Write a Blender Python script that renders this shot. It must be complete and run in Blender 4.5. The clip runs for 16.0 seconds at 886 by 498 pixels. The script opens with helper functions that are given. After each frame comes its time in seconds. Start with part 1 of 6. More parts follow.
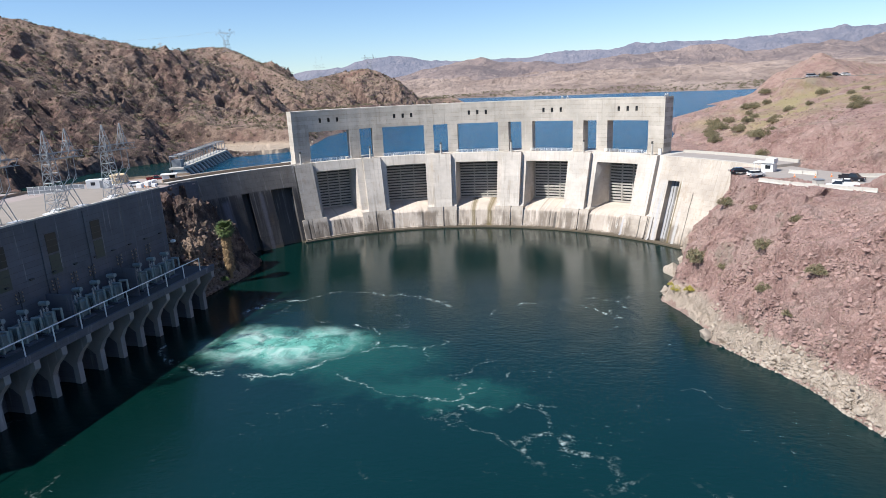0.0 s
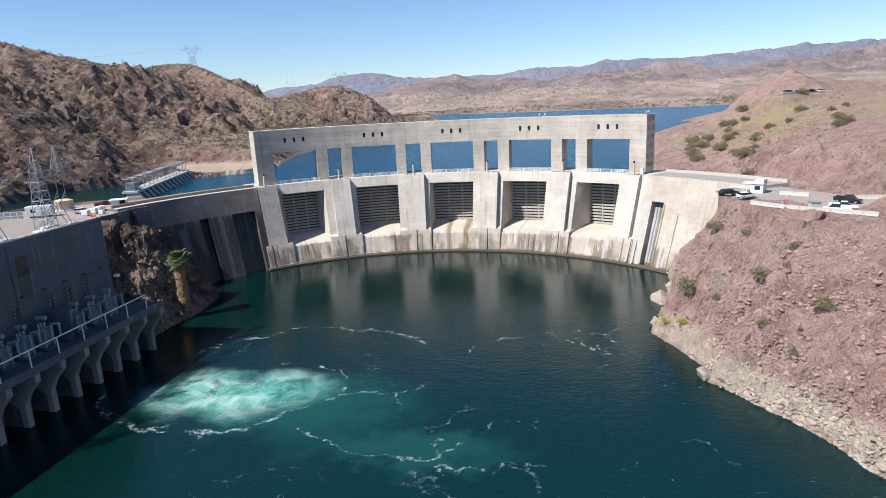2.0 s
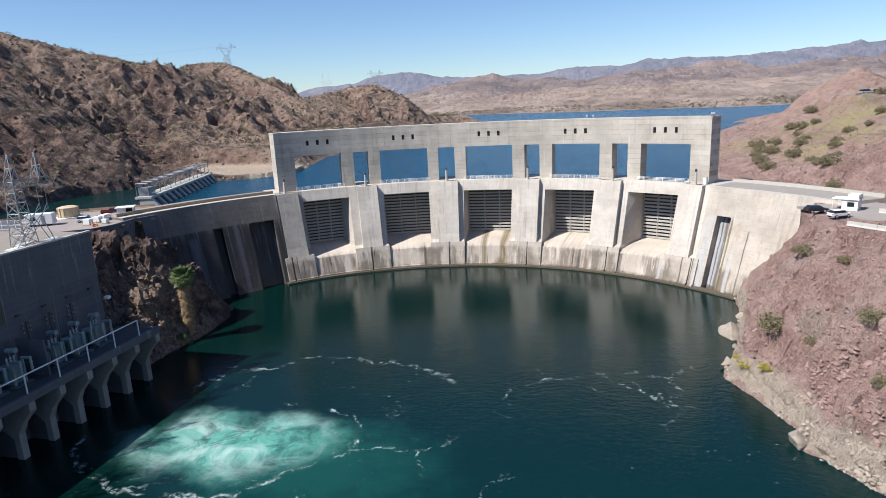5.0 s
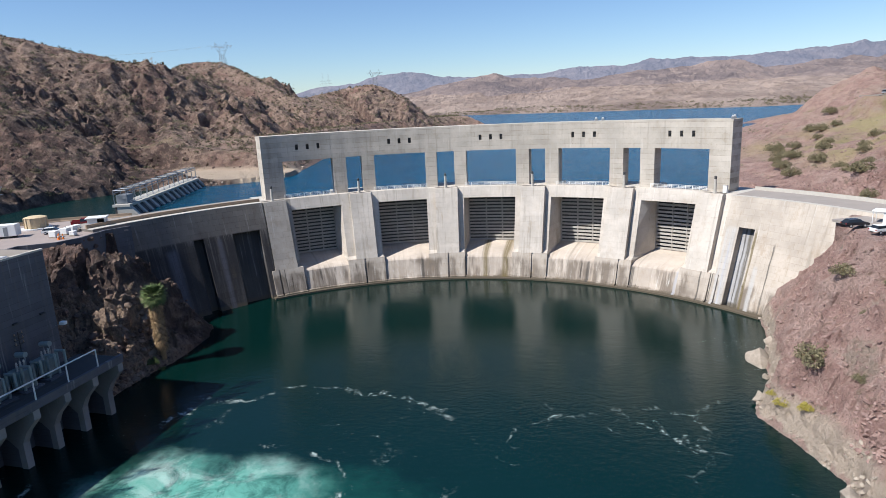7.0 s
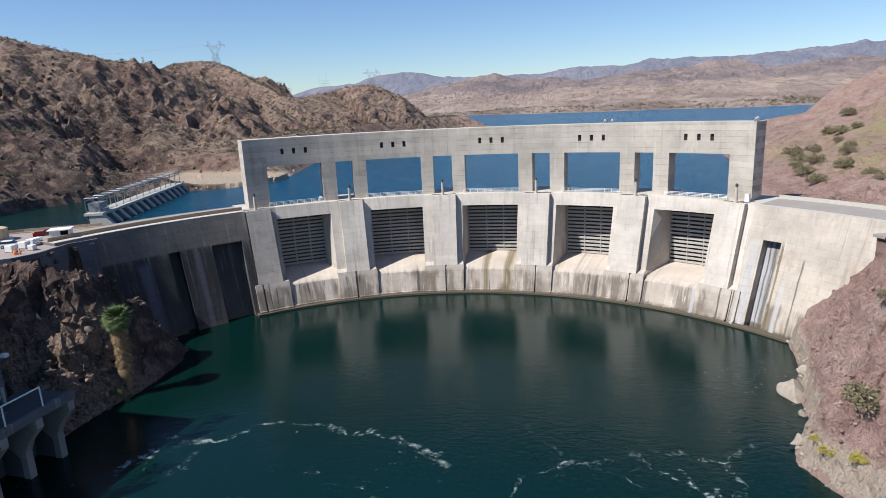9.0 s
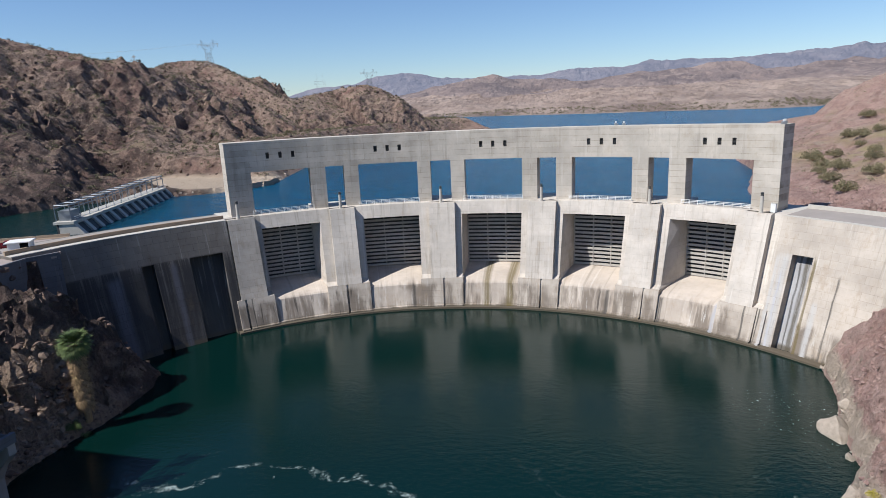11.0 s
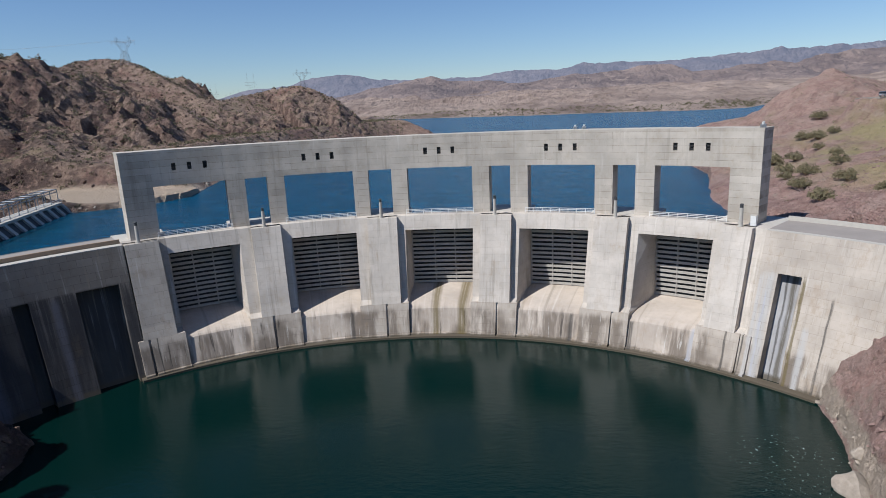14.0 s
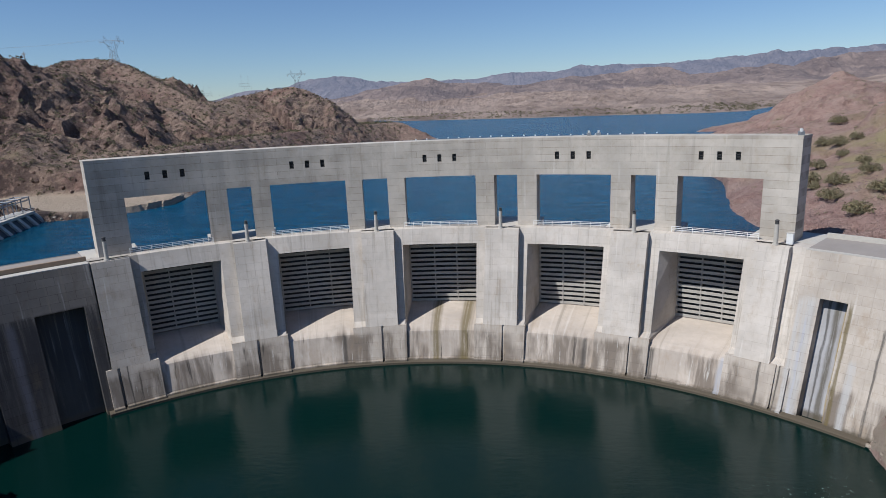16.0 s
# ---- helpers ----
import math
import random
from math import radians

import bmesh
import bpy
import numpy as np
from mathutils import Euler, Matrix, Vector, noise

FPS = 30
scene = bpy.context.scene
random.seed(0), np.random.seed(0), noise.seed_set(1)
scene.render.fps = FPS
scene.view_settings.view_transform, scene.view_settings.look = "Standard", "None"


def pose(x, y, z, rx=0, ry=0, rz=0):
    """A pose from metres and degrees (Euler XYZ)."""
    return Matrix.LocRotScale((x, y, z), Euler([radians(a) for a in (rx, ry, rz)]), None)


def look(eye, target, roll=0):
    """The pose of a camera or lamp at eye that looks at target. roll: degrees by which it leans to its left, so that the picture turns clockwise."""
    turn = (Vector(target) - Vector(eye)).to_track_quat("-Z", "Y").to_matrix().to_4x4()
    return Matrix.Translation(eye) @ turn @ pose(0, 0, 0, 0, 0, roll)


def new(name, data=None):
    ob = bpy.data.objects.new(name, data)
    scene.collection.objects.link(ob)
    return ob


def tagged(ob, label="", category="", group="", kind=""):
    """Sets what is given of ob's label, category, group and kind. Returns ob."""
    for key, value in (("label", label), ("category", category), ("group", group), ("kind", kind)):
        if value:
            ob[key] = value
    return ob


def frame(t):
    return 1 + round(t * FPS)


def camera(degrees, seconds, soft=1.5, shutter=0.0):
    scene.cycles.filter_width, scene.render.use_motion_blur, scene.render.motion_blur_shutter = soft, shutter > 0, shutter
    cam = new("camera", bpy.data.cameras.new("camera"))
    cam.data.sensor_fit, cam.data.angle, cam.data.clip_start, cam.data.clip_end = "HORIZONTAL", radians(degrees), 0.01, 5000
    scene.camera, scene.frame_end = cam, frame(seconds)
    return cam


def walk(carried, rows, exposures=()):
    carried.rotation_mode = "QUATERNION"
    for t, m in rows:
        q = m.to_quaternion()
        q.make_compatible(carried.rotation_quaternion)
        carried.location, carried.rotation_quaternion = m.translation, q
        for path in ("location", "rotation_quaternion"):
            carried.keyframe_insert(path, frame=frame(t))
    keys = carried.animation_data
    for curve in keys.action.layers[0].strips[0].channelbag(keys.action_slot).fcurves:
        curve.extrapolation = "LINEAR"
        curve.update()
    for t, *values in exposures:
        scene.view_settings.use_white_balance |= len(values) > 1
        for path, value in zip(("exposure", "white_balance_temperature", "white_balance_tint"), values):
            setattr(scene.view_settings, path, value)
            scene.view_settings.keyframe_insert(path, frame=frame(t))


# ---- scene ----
cam = camera(71.3, 16.0, soft=0.7)
PATH = [
    (0, (20.188, -228.106, 52.5), (19.942, -226.189, 51.984), -2.7),
    (0.5, (20.062, -225.259, 52.534), (19.841, -223.336, 52.033), -2.7),
    (1, (19.841, -222.138, 52.605), (19.656, -220.207, 52.12), -2.8),
    (1.5, (19.624, -219.071, 52.698), (19.456, -217.135, 52.226), -2.8),
    (2, (19.365, -215.792, 52.821), (19.199, -213.855, 52.35), -2.8),
    (2.5, (19.185, -212.536, 52.888), (19.021, -210.599, 52.418), -2.7),
    (3, (18.939, -209.129, 52.885), (18.777, -207.192, 52.415), -2.7),
    (3.5, (18.744, -205.902, 52.822), (18.571, -203.966, 52.352), -2.7),
    (4, (18.505, -202.46, 52.774), (18.268, -200.53, 52.307), -2.7),
    (4.2, (18.42, -201.108, 52.773), (18.158, -199.181, 52.307), -2.7),
    (6.5, (17.493, -185.684, 53.047), (17.207, -183.761, 52.579), -2.7),
    (7, (17.246, -182.189, 53.107), (16.961, -180.265, 52.64), -2.7),
    (7.5, (16.985, -178.813, 53.155), (16.701, -176.89, 52.687), -2.7),
    (8, (16.718, -175.365, 53.196), (16.434, -173.441, 52.729), -2.7),
    (8.5, (16.451, -172.003, 53.242), (16.167, -170.079, 52.775), -2.7),
    (9, (16.17, -168.547, 53.254), (15.886, -166.623, 52.787), -2.7),
    (9.2, (16.027, -167.213, 53.25), (15.742, -165.288, 52.787), -2.6),
    (11.5, (14.089, -152.46, 53.021), (13.81, -150.534, 52.557), -2.6),
    (12, (13.594, -149.088, 53.036), (13.315, -147.162, 52.574), -2.6),
    (12.5, (13.195, -145.832, 53.044), (12.919, -143.905, 52.581), -2.6),
    (13, (12.765, -142.402, 53.001), (12.516, -140.472, 52.539), -2.6),
    (13.5, (12.385, -139.006, 52.898), (12.23, -137.067, 52.433), -2.5),
    (14, (11.864, -135.59, 52.851), (11.773, -133.647, 52.385), -2.6),
    (14.5, (11.439, -132.394, 52.867), (11.349, -130.451, 52.403), -2.5),
    (15, (11.078, -129.198, 52.957), (10.988, -127.255, 52.494), -2.5),
    (15.5, (10.792, -126.115, 53.059), (10.71, -124.171, 52.596), -2.5),
    (16, (10.43, -122.952, 53.164), (10.351, -121.007, 52.703), -2.4),
]
walk(cam, [(t, look(eye, at, lean)) for t, eye, at, lean in PATH],
     exposures=[(0, 0.41, 6250, 10), (4, 0.29, 6250, 10), (7, 0.22, 6250, 10), (11.5, 0.02, 6150, 10), (16, -0.33, 6000, 10)])

# ---- world, sun ----
SUN = Vector((-0.525, -0.36, 0.77)).normalized()
w = bpy.data.worlds.new("sky")
w.use_nodes = True
scene.world = w
wn = w.node_tree
sky = wn.nodes.new("ShaderNodeTexSky")
sky.sky_type = "NISHITA"
sky.sun_disc = False
sky.sun_elevation = math.asin(SUN.z)
sky.sun_rotation = math.atan2(SUN.x, SUN.y)
sky.altitude = 150
sky.air_density, sky.dust_density, sky.ozone_density = 1.0, 0.0, 1.0
wn.nodes["Background"].inputs[1].default_value = 0.082
clear = wn.nodes.new("ShaderNodeMix")
clear.data_type, clear.blend_type = "RGBA", "MULTIPLY"
clear.inputs[0].default_value = 1.0
clear.inputs[7].default_value = (0.88, 1.045, 1.30, 1)      # dry desert air: less yellow at the horizon
wn.links.new(sky.outputs[0], clear.inputs[6])
wn.links.new(clear.outputs[2], wn.nodes["Background"].inputs[0])
sun = new("sun", bpy.data.lights.new("sun", "SUN"))
sun.data.energy, sun.data.angle, sun.data.color = 6.1, radians(0.53), (1.0, 0.95, 0.875)
sun.matrix_world = look(SUN * 300, (0, 0, 0))


# ---- materials ----
class Mat:
    """A node material with short calls."""

    def __init__(self, name, rough=0.85, metal=0.0):
        self.m = bpy.data.materials.new(name)
        self.m.use_nodes = True
        self.t = self.m.node_tree
        self.b = self.t.nodes["Principled BSDF"]
        self.b.inputs["Roughness"].default_value = rough
        self.b.inputs["Metallic"].default_value = metal
        self.pos = self.node("ShaderNodeNewGeometry").outputs["Position"]

    def node(self, kind, **kw):
        n = self.t.nodes.new(kind)
        for k, v in kw.items():
            if k in n.inputs:
                self.put(n.inputs[k], v)
        return n

    def put(self, socket, v):
        if isinstance(v, bpy.types.NodeSocket):
            self.t.links.new(v, socket)
        elif isinstance(v, tuple) and len(v) == 3 and socket.type == "RGBA":
            socket.default_value = (*v, 1)
        else:
            socket.default_value = v

    def scaled(self, v, sx=1, sy=1, sz=1):
        n = self.node("ShaderNodeVectorMath")
        n.operation = "MULTIPLY"
        self.put(n.inputs[0], v)
        n.inputs[1].default_value = (sx, sy, sz)
        return n.outputs[0]

    def noise(self, scale, detail=6, rough=0.6, vec=None, out=0, distort=0.0):
        n = self.node("ShaderNodeTexNoise", Scale=scale, Detail=float(detail), Roughness=rough, Distortion=distort)
        self.put(n.inputs["Vector"], vec if vec is not None else self.pos)
        return n.outputs[out]

    def voronoi(self, scale, vec=None, feature="F1", out="Distance"):
        n = self.node("ShaderNodeTexVoronoi")
        n.feature = feature
        n.inputs["Scale"].default_value = scale
        self.put(n.inputs["Vector"], vec if vec is not None else self.pos)
        return n.outputs[out]

    def ramp(self, fac, stops, smooth=True):
        n = self.node("ShaderNodeValToRGB")
        n.color_ramp.interpolation = "EASE" if smooth else "LINEAR"
        e = n.color_ramp.elements
        while len(e) < len(stops):
            e.new(0.5)
        for el, (p, c) in zip(e, stops):
            el.position = p
            el.color = (*c, 1) if isinstance(c, tuple) else (c, c, c, 1)
        self.put(n.inputs[0], fac)
        return n.outputs[0]

    def mix(self, fac, a, b, blend="MIX"):
        n = self.node("ShaderNodeMix")
        n.data_type = "RGBA"
        n.blend_type = blend
        self.put(n.inputs[0], fac)
        for s, v in ((n.inputs[6], a), (n.inputs[7], b)):
            self.put(s, v)
        return n.outputs[2]

    def math(self, op, a, b=0.0, c=0.0, clamp=False):
        n = self.node("ShaderNodeMath")
        n.operation, n.use_clamp = op, clamp
        for s, v in zip(n.inputs, (a, b, c)):
            self.put(s, v)
        return n.outputs[0]

    def split(self, v=None):
        n = self.node("ShaderNodeSeparateXYZ")
        self.put(n.inputs[0], v if v is not None else self.pos)
        return n.outputs

    def join(self, x, y, z):
        n = self.node("ShaderNodeCombineXYZ")
        for s, v in zip(n.inputs, (x, y, z)):
            self.put(s, v)
        return n.outputs[0]

    def color(self, v):
        self.put(self.b.inputs["Base Color"], v)
        return self

    def bump(self, height, strength=0.5, distance=0.1):
        n = self.node("ShaderNodeBump", Strength=strength, Distance=distance)
        old = self.b.inputs["Normal"].links
        if old:
            self.t.links.new(old[0].from_socket, n.inputs["Normal"])
        self.put(n.inputs["Height"], height)
        self.t.links.new(n.outputs[0], self.b.inputs["Normal"])
        return self


def plain(name, c, rough=0.6, metal=0.0, vary=0.12, scale=1.5):
    m = Mat(name, rough, metal)
    d = tuple(v * (1 - vary * 2) for v in c)
    l = tuple(min(1, v * (1 + vary)) for v in c)
    m.color(m.mix(m.noise(scale, 5), d, l))
    return m.m


HUB = Vector((0.1, -88.6))      # centre of the arch
A0, PITCH = 2.92, 16.43          # bearing of the middle bay, degrees from bay to bay


def concrete(name, base, stain=0.5, panel=True, dark_foot=False, pw=4.6, phh=1.52, joint=0.38, wet=False, bands=(), drip=None, low_dark=0.0):
    """Weathered cast concrete with lift lines, water streaks and patches, in the arch's own coordinates."""
    m = Mat(name, 0.88)
    x, y, z = m.split()
    dx, dy = m.math("SUBTRACT", x, HUB.x), m.math("SUBTRACT", y, HUB.y)
    arc = m.math("MULTIPLY", m.math("ARCTAN2", dx, dy), 96.0)
    v = m.join(arc, 0.0, z)
    big = m.noise(0.12, 5, 0.6)
    c = m.mix(m.ramp(big, [(0.3, 0.0), (0.7, 1.0)]), tuple(k * 0.84 for k in base), tuple(min(1, k * 1.1) for k in base))
    c = m.mix(m.math("MULTIPLY", m.ramp(m.noise(0.9, 7, 0.7), [(0.45, 0.0), (0.75, 1.0)]), 0.35), c, (base[0] * 0.78, base[1] * 0.72, base[2] * 0.62))
    # vertical run marks
    runs = m.noise(1.0, 6, 0.65, m.join(m.math("MULTIPLY", arc, 0.75), 0.0, m.math("MULTIPLY", z, 0.045)))
    c = m.mix(m.math("MULTIPLY", m.ramp(runs, [(0.52, 0.0), (0.72, 1.0)]), stain), c, (0.20, 0.175, 0.14))
    pale = m.noise(0.8, 5, 0.6, m.join(m.math("ADD", arc, 300.0), 5.0, m.math("MULTIPLY", z, 0.06)))
    c = m.mix(m.math("MULTIPLY", m.ramp(pale, [(0.58, 0.0), (0.78, 1.0)]), 0.45), c, (0.78, 0.76, 0.72))
    if wet:
        # dark growth and pale lime hanging from the lip down to the waterline
        low = m.ramp(m.math("DIVIDE", m.math("ADD", z, m.math("MULTIPLY", m.math("SUBTRACT", m.noise(0.5, 5, 0.7, m.join(arc, 3.0, 0.0)), 0.5), 4.0)), 10.0), [(0.55, 1.0), (0.70, 0.0)])
        thr = m.noise(1.0, 5, 0.6, m.join(m.math("MULTIPLY", arc, 0.34), 9.0, m.math("MULTIPLY", z, 0.06)), 0, 0.3)
        zone = m.ramp(m.noise(1.0, 3, 0.5, m.join(m.math("MULTIPLY", arc, 0.10), 33.0, m.math("MULTIPLY", z, 0.10))), [(0.38, 0.3), (0.50, 1.0)])
        c = m.mix(m.math("MULTIPLY", m.math("MULTIPLY", low, zone), m.ramp(thr, [(0.36, 0.0), (0.55, 0.9)])), c, (0.155, 0.125, 0.098))
        lime = m.noise(1.0, 6, 0.7, m.join(m.math("MULTIPLY", arc, 0.9), 15.0, m.math("MULTIPLY", z, 0.10)))
        c = m.mix(m.math("MULTIPLY", low, m.ramp(lime, [(0.58, 0.0), (0.70, 0.7)])), c, (0.60, 0.58, 0.54))
        grime = m.noise(1.0, 5, 0.6, m.join(m.math("MULTIPLY", arc, 0.8), 25.0, m.math("MULTIPLY", z, 0.08)))
        c = m.mix(m.math("MULTIPLY", low, m.ramp(grime, [(0.60, 0.0), (0.68, 0.85)])), c, (0.06, 0.05, 0.042))
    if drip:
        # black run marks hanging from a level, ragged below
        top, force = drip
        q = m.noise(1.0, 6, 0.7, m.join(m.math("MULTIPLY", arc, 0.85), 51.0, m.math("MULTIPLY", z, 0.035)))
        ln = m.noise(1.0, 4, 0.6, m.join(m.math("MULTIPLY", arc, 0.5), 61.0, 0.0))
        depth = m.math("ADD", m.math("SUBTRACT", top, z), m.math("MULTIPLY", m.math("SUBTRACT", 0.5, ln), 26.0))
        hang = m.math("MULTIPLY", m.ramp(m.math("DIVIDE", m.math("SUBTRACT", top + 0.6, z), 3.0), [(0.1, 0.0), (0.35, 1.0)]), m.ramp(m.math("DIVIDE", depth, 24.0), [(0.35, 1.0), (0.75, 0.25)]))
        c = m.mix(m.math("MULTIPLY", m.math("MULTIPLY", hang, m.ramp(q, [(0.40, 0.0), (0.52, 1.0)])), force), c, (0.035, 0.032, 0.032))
    if low_dark:
        # black stain plus the wing's shade put into the colour, with a ragged upper rim
        rag = m.math("ADD", z, m.math("MULTIPLY", m.math("SUBTRACT", m.noise(1.0, 5, 0.7, m.join(m.math("MULTIPLY", arc, 0.9), 71.0, 0.0)), 0.5), 5.0))
        film = m.ramp(m.math("DIVIDE", rag, 25.0), [(0.66, 1.0), (0.80, 0.0)])
        film = m.math("MULTIPLY", film, m.ramp(m.noise(1.0, 6, 0.7, m.join(m.math("MULTIPLY", arc, 0.5), 81.0, m.math("MULTIPLY", z, 0.05))), [(0.30, 0.35), (0.60, 1.0)]))
        c = m.mix(m.math("MULTIPLY", film, low_dark), c, (0.022, 0.022, 0.026))
    if dark_foot:
        foot = m.math("ADD", z, m.math("MULTIPLY", m.math("SUBTRACT", m.noise(0.5, 6, 0.7), 0.5), 1.6))
        c = m.mix(m.math("MULTIPLY", m.ramp(m.math("DIVIDE", foot, 3.0), [(0.16, 1.0), (0.45, 0.0)]), 0.88), c, (0.085, 0.068, 0.045))
    # rusty blotches
    blot = m.noise(1.0, 6, 0.7, m.join(m.math("MULTIPLY", arc, 0.30), 40.0, m.math("MULTIPLY", z, 0.16)))
    c = m.mix(m.math("MULTIPLY", m.ramp(blot, [(0.52, 0.0), (0.7, 1.0)]), 0.45 * min(1.0, stain * 1.6)), c, (base[0] * 0.66, base[1] * 0.55, base[2] * 0.42))
    for at, half, tone, top in bands:
        sway = m.math("ADD", m.math("MULTIPLY", m.math("SUBTRACT", m.noise(0.22, 3), 0.5), 0.5), m.math("MULTIPLY", m.math("SUBTRACT", m.noise(1.0, 5, 0.7, m.join(m.math("MULTIPLY", arc, 1.5), 2.0, m.math("MULTIPLY", z, 0.12))), 0.5), 0.8))
        d = m.math("ABSOLUTE", m.math("SUBTRACT", m.math("ADD", arc, sway), math.radians(at) * 96))
        k = m.ramp(m.math("DIVIDE", d, half * 2.0), [(0.12, 1.0), (0.55, 0.0)])
        k = m.math("MULTIPLY", k, m.ramp(m.noise(1.0, 6, 0.75, m.join(m.math("MULTIPLY", arc, 2.6), 7.0, m.math("MULTIPLY", z, 0.14))), [(0.28, 0.15), (0.52, 1.0)]))
        fall = m.math("ADD", z, m.math("MULTIPLY", m.noise(0.8, 4, 0.6, m.join(arc, 4.0, 0.0)), 2.4))
        k = m.math("MULTIPLY", k, m.ramp(m.math("DIVIDE", fall, (top + 1.2) * 1.2), [(0.78, 1.0), (0.86, 0.0)]))
        c = m.mix(m.math("MULTIPLY", k, 0.8), c, tone)
    if panel:
        br = m.node("ShaderNodeTexBrick", Scale=1.0)
        br.offset = 0.5
        br.inputs["Brick Width"].default_value, br.inputs["Row Height"].default_value = pw, phh
        br.inputs["Mortar Size"].default_value = 0.035
        br.inputs["Color1"].default_value, br.inputs["Color2"].default_value = (1, 1, 1, 1), (0.76, 0.75, 0.73, 1)
        br.inputs["Mortar"].default_value = (0.42, 0.40, 0.37, 1)
        m.put(br.inputs["Vector"], m.join(arc, z, 0.0))
        c = m.mix(m.math("MULTIPLY", m.ramp(m.noise(0.22, 5, 0.6), [(0.36, 0.25), (0.62, 1.0)]), joint), c, br.outputs["Color"], "MULTIPLY")
        m.bump(br.outputs["Fac"], 0.3, -0.04)
    m.color(c)
    m.bump(m.noise(6.0, 6, 0.7), 0.35, 0.03)
    return m.m


OLIVE, CHALK, SOOT, LIME = (0.12, 0.09, 0.03), (0.44, 0.43, 0.415), (0.05, 0.045, 0.04), (0.40, 0.40, 0.43)
M_CONC = concrete("dam_concrete", (0.45, 0.395, 0.335), 0.6, True, True, 2.9, 1.5, 0.46, True, ((45.8, 1.3, CHALK, 19.5), (44.9, 0.55, CHALK, 19.0), (45.7, 0.25, LIME, 16.0), (49.45, 0.4, OLIVE, 19.5), (42.2, 0.3, SOOT, 8.0), (44.2, 0.22, SOOT, 14.0), (52.6, 0.28, SOOT, 17.0), (50.6, 0.8, CHALK, 11.0), (-37.2, 0.25, SOOT, 9.0)))
M_TOWER = concrete("tower_concrete", (0.50, 0.452, 0.39), 0.40, True, False, 28.6, 1.44, 0.85)
# west wing: real dark streaks, with its shade also put into the base colour
M_WEST = concrete("stained_shaded_concrete", (0.15, 0.135, 0.122), 0.8, True, True, 2.9, 1.5, 0.85, False, ((-52.5, 1.6, SOOT, 19), (-47.4, 1.0, (0.10, 0.10, 0.118), 19), (-55.5, 2.0, (0.11, 0.113, 0.135), 18)), (19.6, 0.9), 0.84)
# west recesses: near-black base with run marks below the lintel
M_SLOT = concrete("black_streaked_concrete", (0.085, 0.075, 0.062), 0.95, False, True, bands=((48.3, 0.9, OLIVE, 22), (46.9, 0.45, LIME, 22)), drip=(20.5, 0.8))
M_PIER = concrete("pier_concrete", (0.515, 0.466, 0.41), 0.58, True, True, 3.2, 1.5, 0.34, True)
M_SLOTE = concrete("lime_streaked_recess", (0.34, 0.335, 0.34), 0.6, False, True, bands=((48.05, 0.7, (0.075, 0.062, 0.04), 22), (48.75, 0.35, (0.27, 0.19, 0.05), 22), (47.3, 0.25, SOOT, 22)))
M_LEDGE = concrete("algae_stained_ledge", (0.095, 0.078, 0.055), 0.7, False, True)
# westmost pier: more dirt, plus the shade of grazing sun put into the colour
M_PIERW = concrete("weathered_shaded_pier_concrete", (0.36, 0.325, 0.285), 0.7, True, True, 3.2, 1.5, 0.6, True)
M_SILL = concrete("sill_concrete", (0.48, 0.415, 0.35), 0.5, False, True, wet=True, bands=((2.0, 1.2, OLIVE, 9.5), (5.9, 1.6, OLIVE, 9.5), (21.9, 0.7, SOOT, 6.0), (-10.5, 0.7, SOOT, 6.0), (38.2, 0.8, (0.33, 0.34, 0.37), 6.5), (30.2, 0.7, SOOT, 6.0)))
# shade of the powerhouse side put into this low base colour
M_PH = concrete("shaded_powerhouse_concrete", (0.105, 0.108, 0.125), 0.30, True, False, 26.0, 1.1, 0.7)
# paler copy: light on the bracket fronts put into the colour
M_BRACKET = concrete("bracket_concrete", (0.25, 0.245, 0.24), 0.35, False)
M_PALE = plain("pale_concrete", (0.46, 0.43, 0.38), 0.85)
M_STEEL = plain("galvanised_steel", (0.25, 0.265, 0.28), 0.55, 0.4)
M_GATE = plain("gate_steel_paint", (0.42, 0.395, 0.355), 0.7, 0.0, 0.2, 0.6)
M_WHITE = plain("white_paint", (0.68, 0.68, 0.66), 0.5, 0, 0.05)
M_DARK = plain("dark_metal", (0.05, 0.05, 0.05), 0.6)
M_RUBBER = plain("black_rubber", (0.02, 0.02, 0.02), 0.8)
M_GLASS = plain("dark_window_glass", (0.02, 0.025, 0.03), 0.08)
M_RED = plain("dark_red_car_paint", (0.25, 0.015, 0.02), 0.25)
M_ORANGE = plain("orange_plastic", (0.85, 0.22, 0.02), 0.5)
M_SILVER = plain("silver_car_paint", (0.55, 0.57, 0.6), 0.3, 0.5)
M_BLACKCAR = plain("black_car_paint", (0.02, 0.02, 0.025), 0.2)
M_TAN = plain("tan_paint", (0.55, 0.43, 0.27), 0.7)
M_TRAFO = plain("transformer_grey_paint", (0.20, 0.25, 0.245), 0.5)
M_TRAFOL = plain("pale_green_grey_paint", (0.24, 0.29, 0.28), 0.5)
M_PANE = plain("unlit_window_glass", (0.012, 0.015, 0.014), 0.45)
M_PANEG = plain("dull_green_glass", (0.05, 0.06, 0.045), 0.5)
M_BROWN = plain("rust_brown_concrete", (0.30, 0.22, 0.15), 0.85)


def asphalt(name, c):
    m = Mat(name, 0.9)
    m.color(m.mix(m.noise(0.25, 7, 0.65), tuple(k * 0.8 for k in c), tuple(k * 1.2 for k in c)))
    m.bump(m.noise(12, 4), 0.3, 0.02)
    return m.m


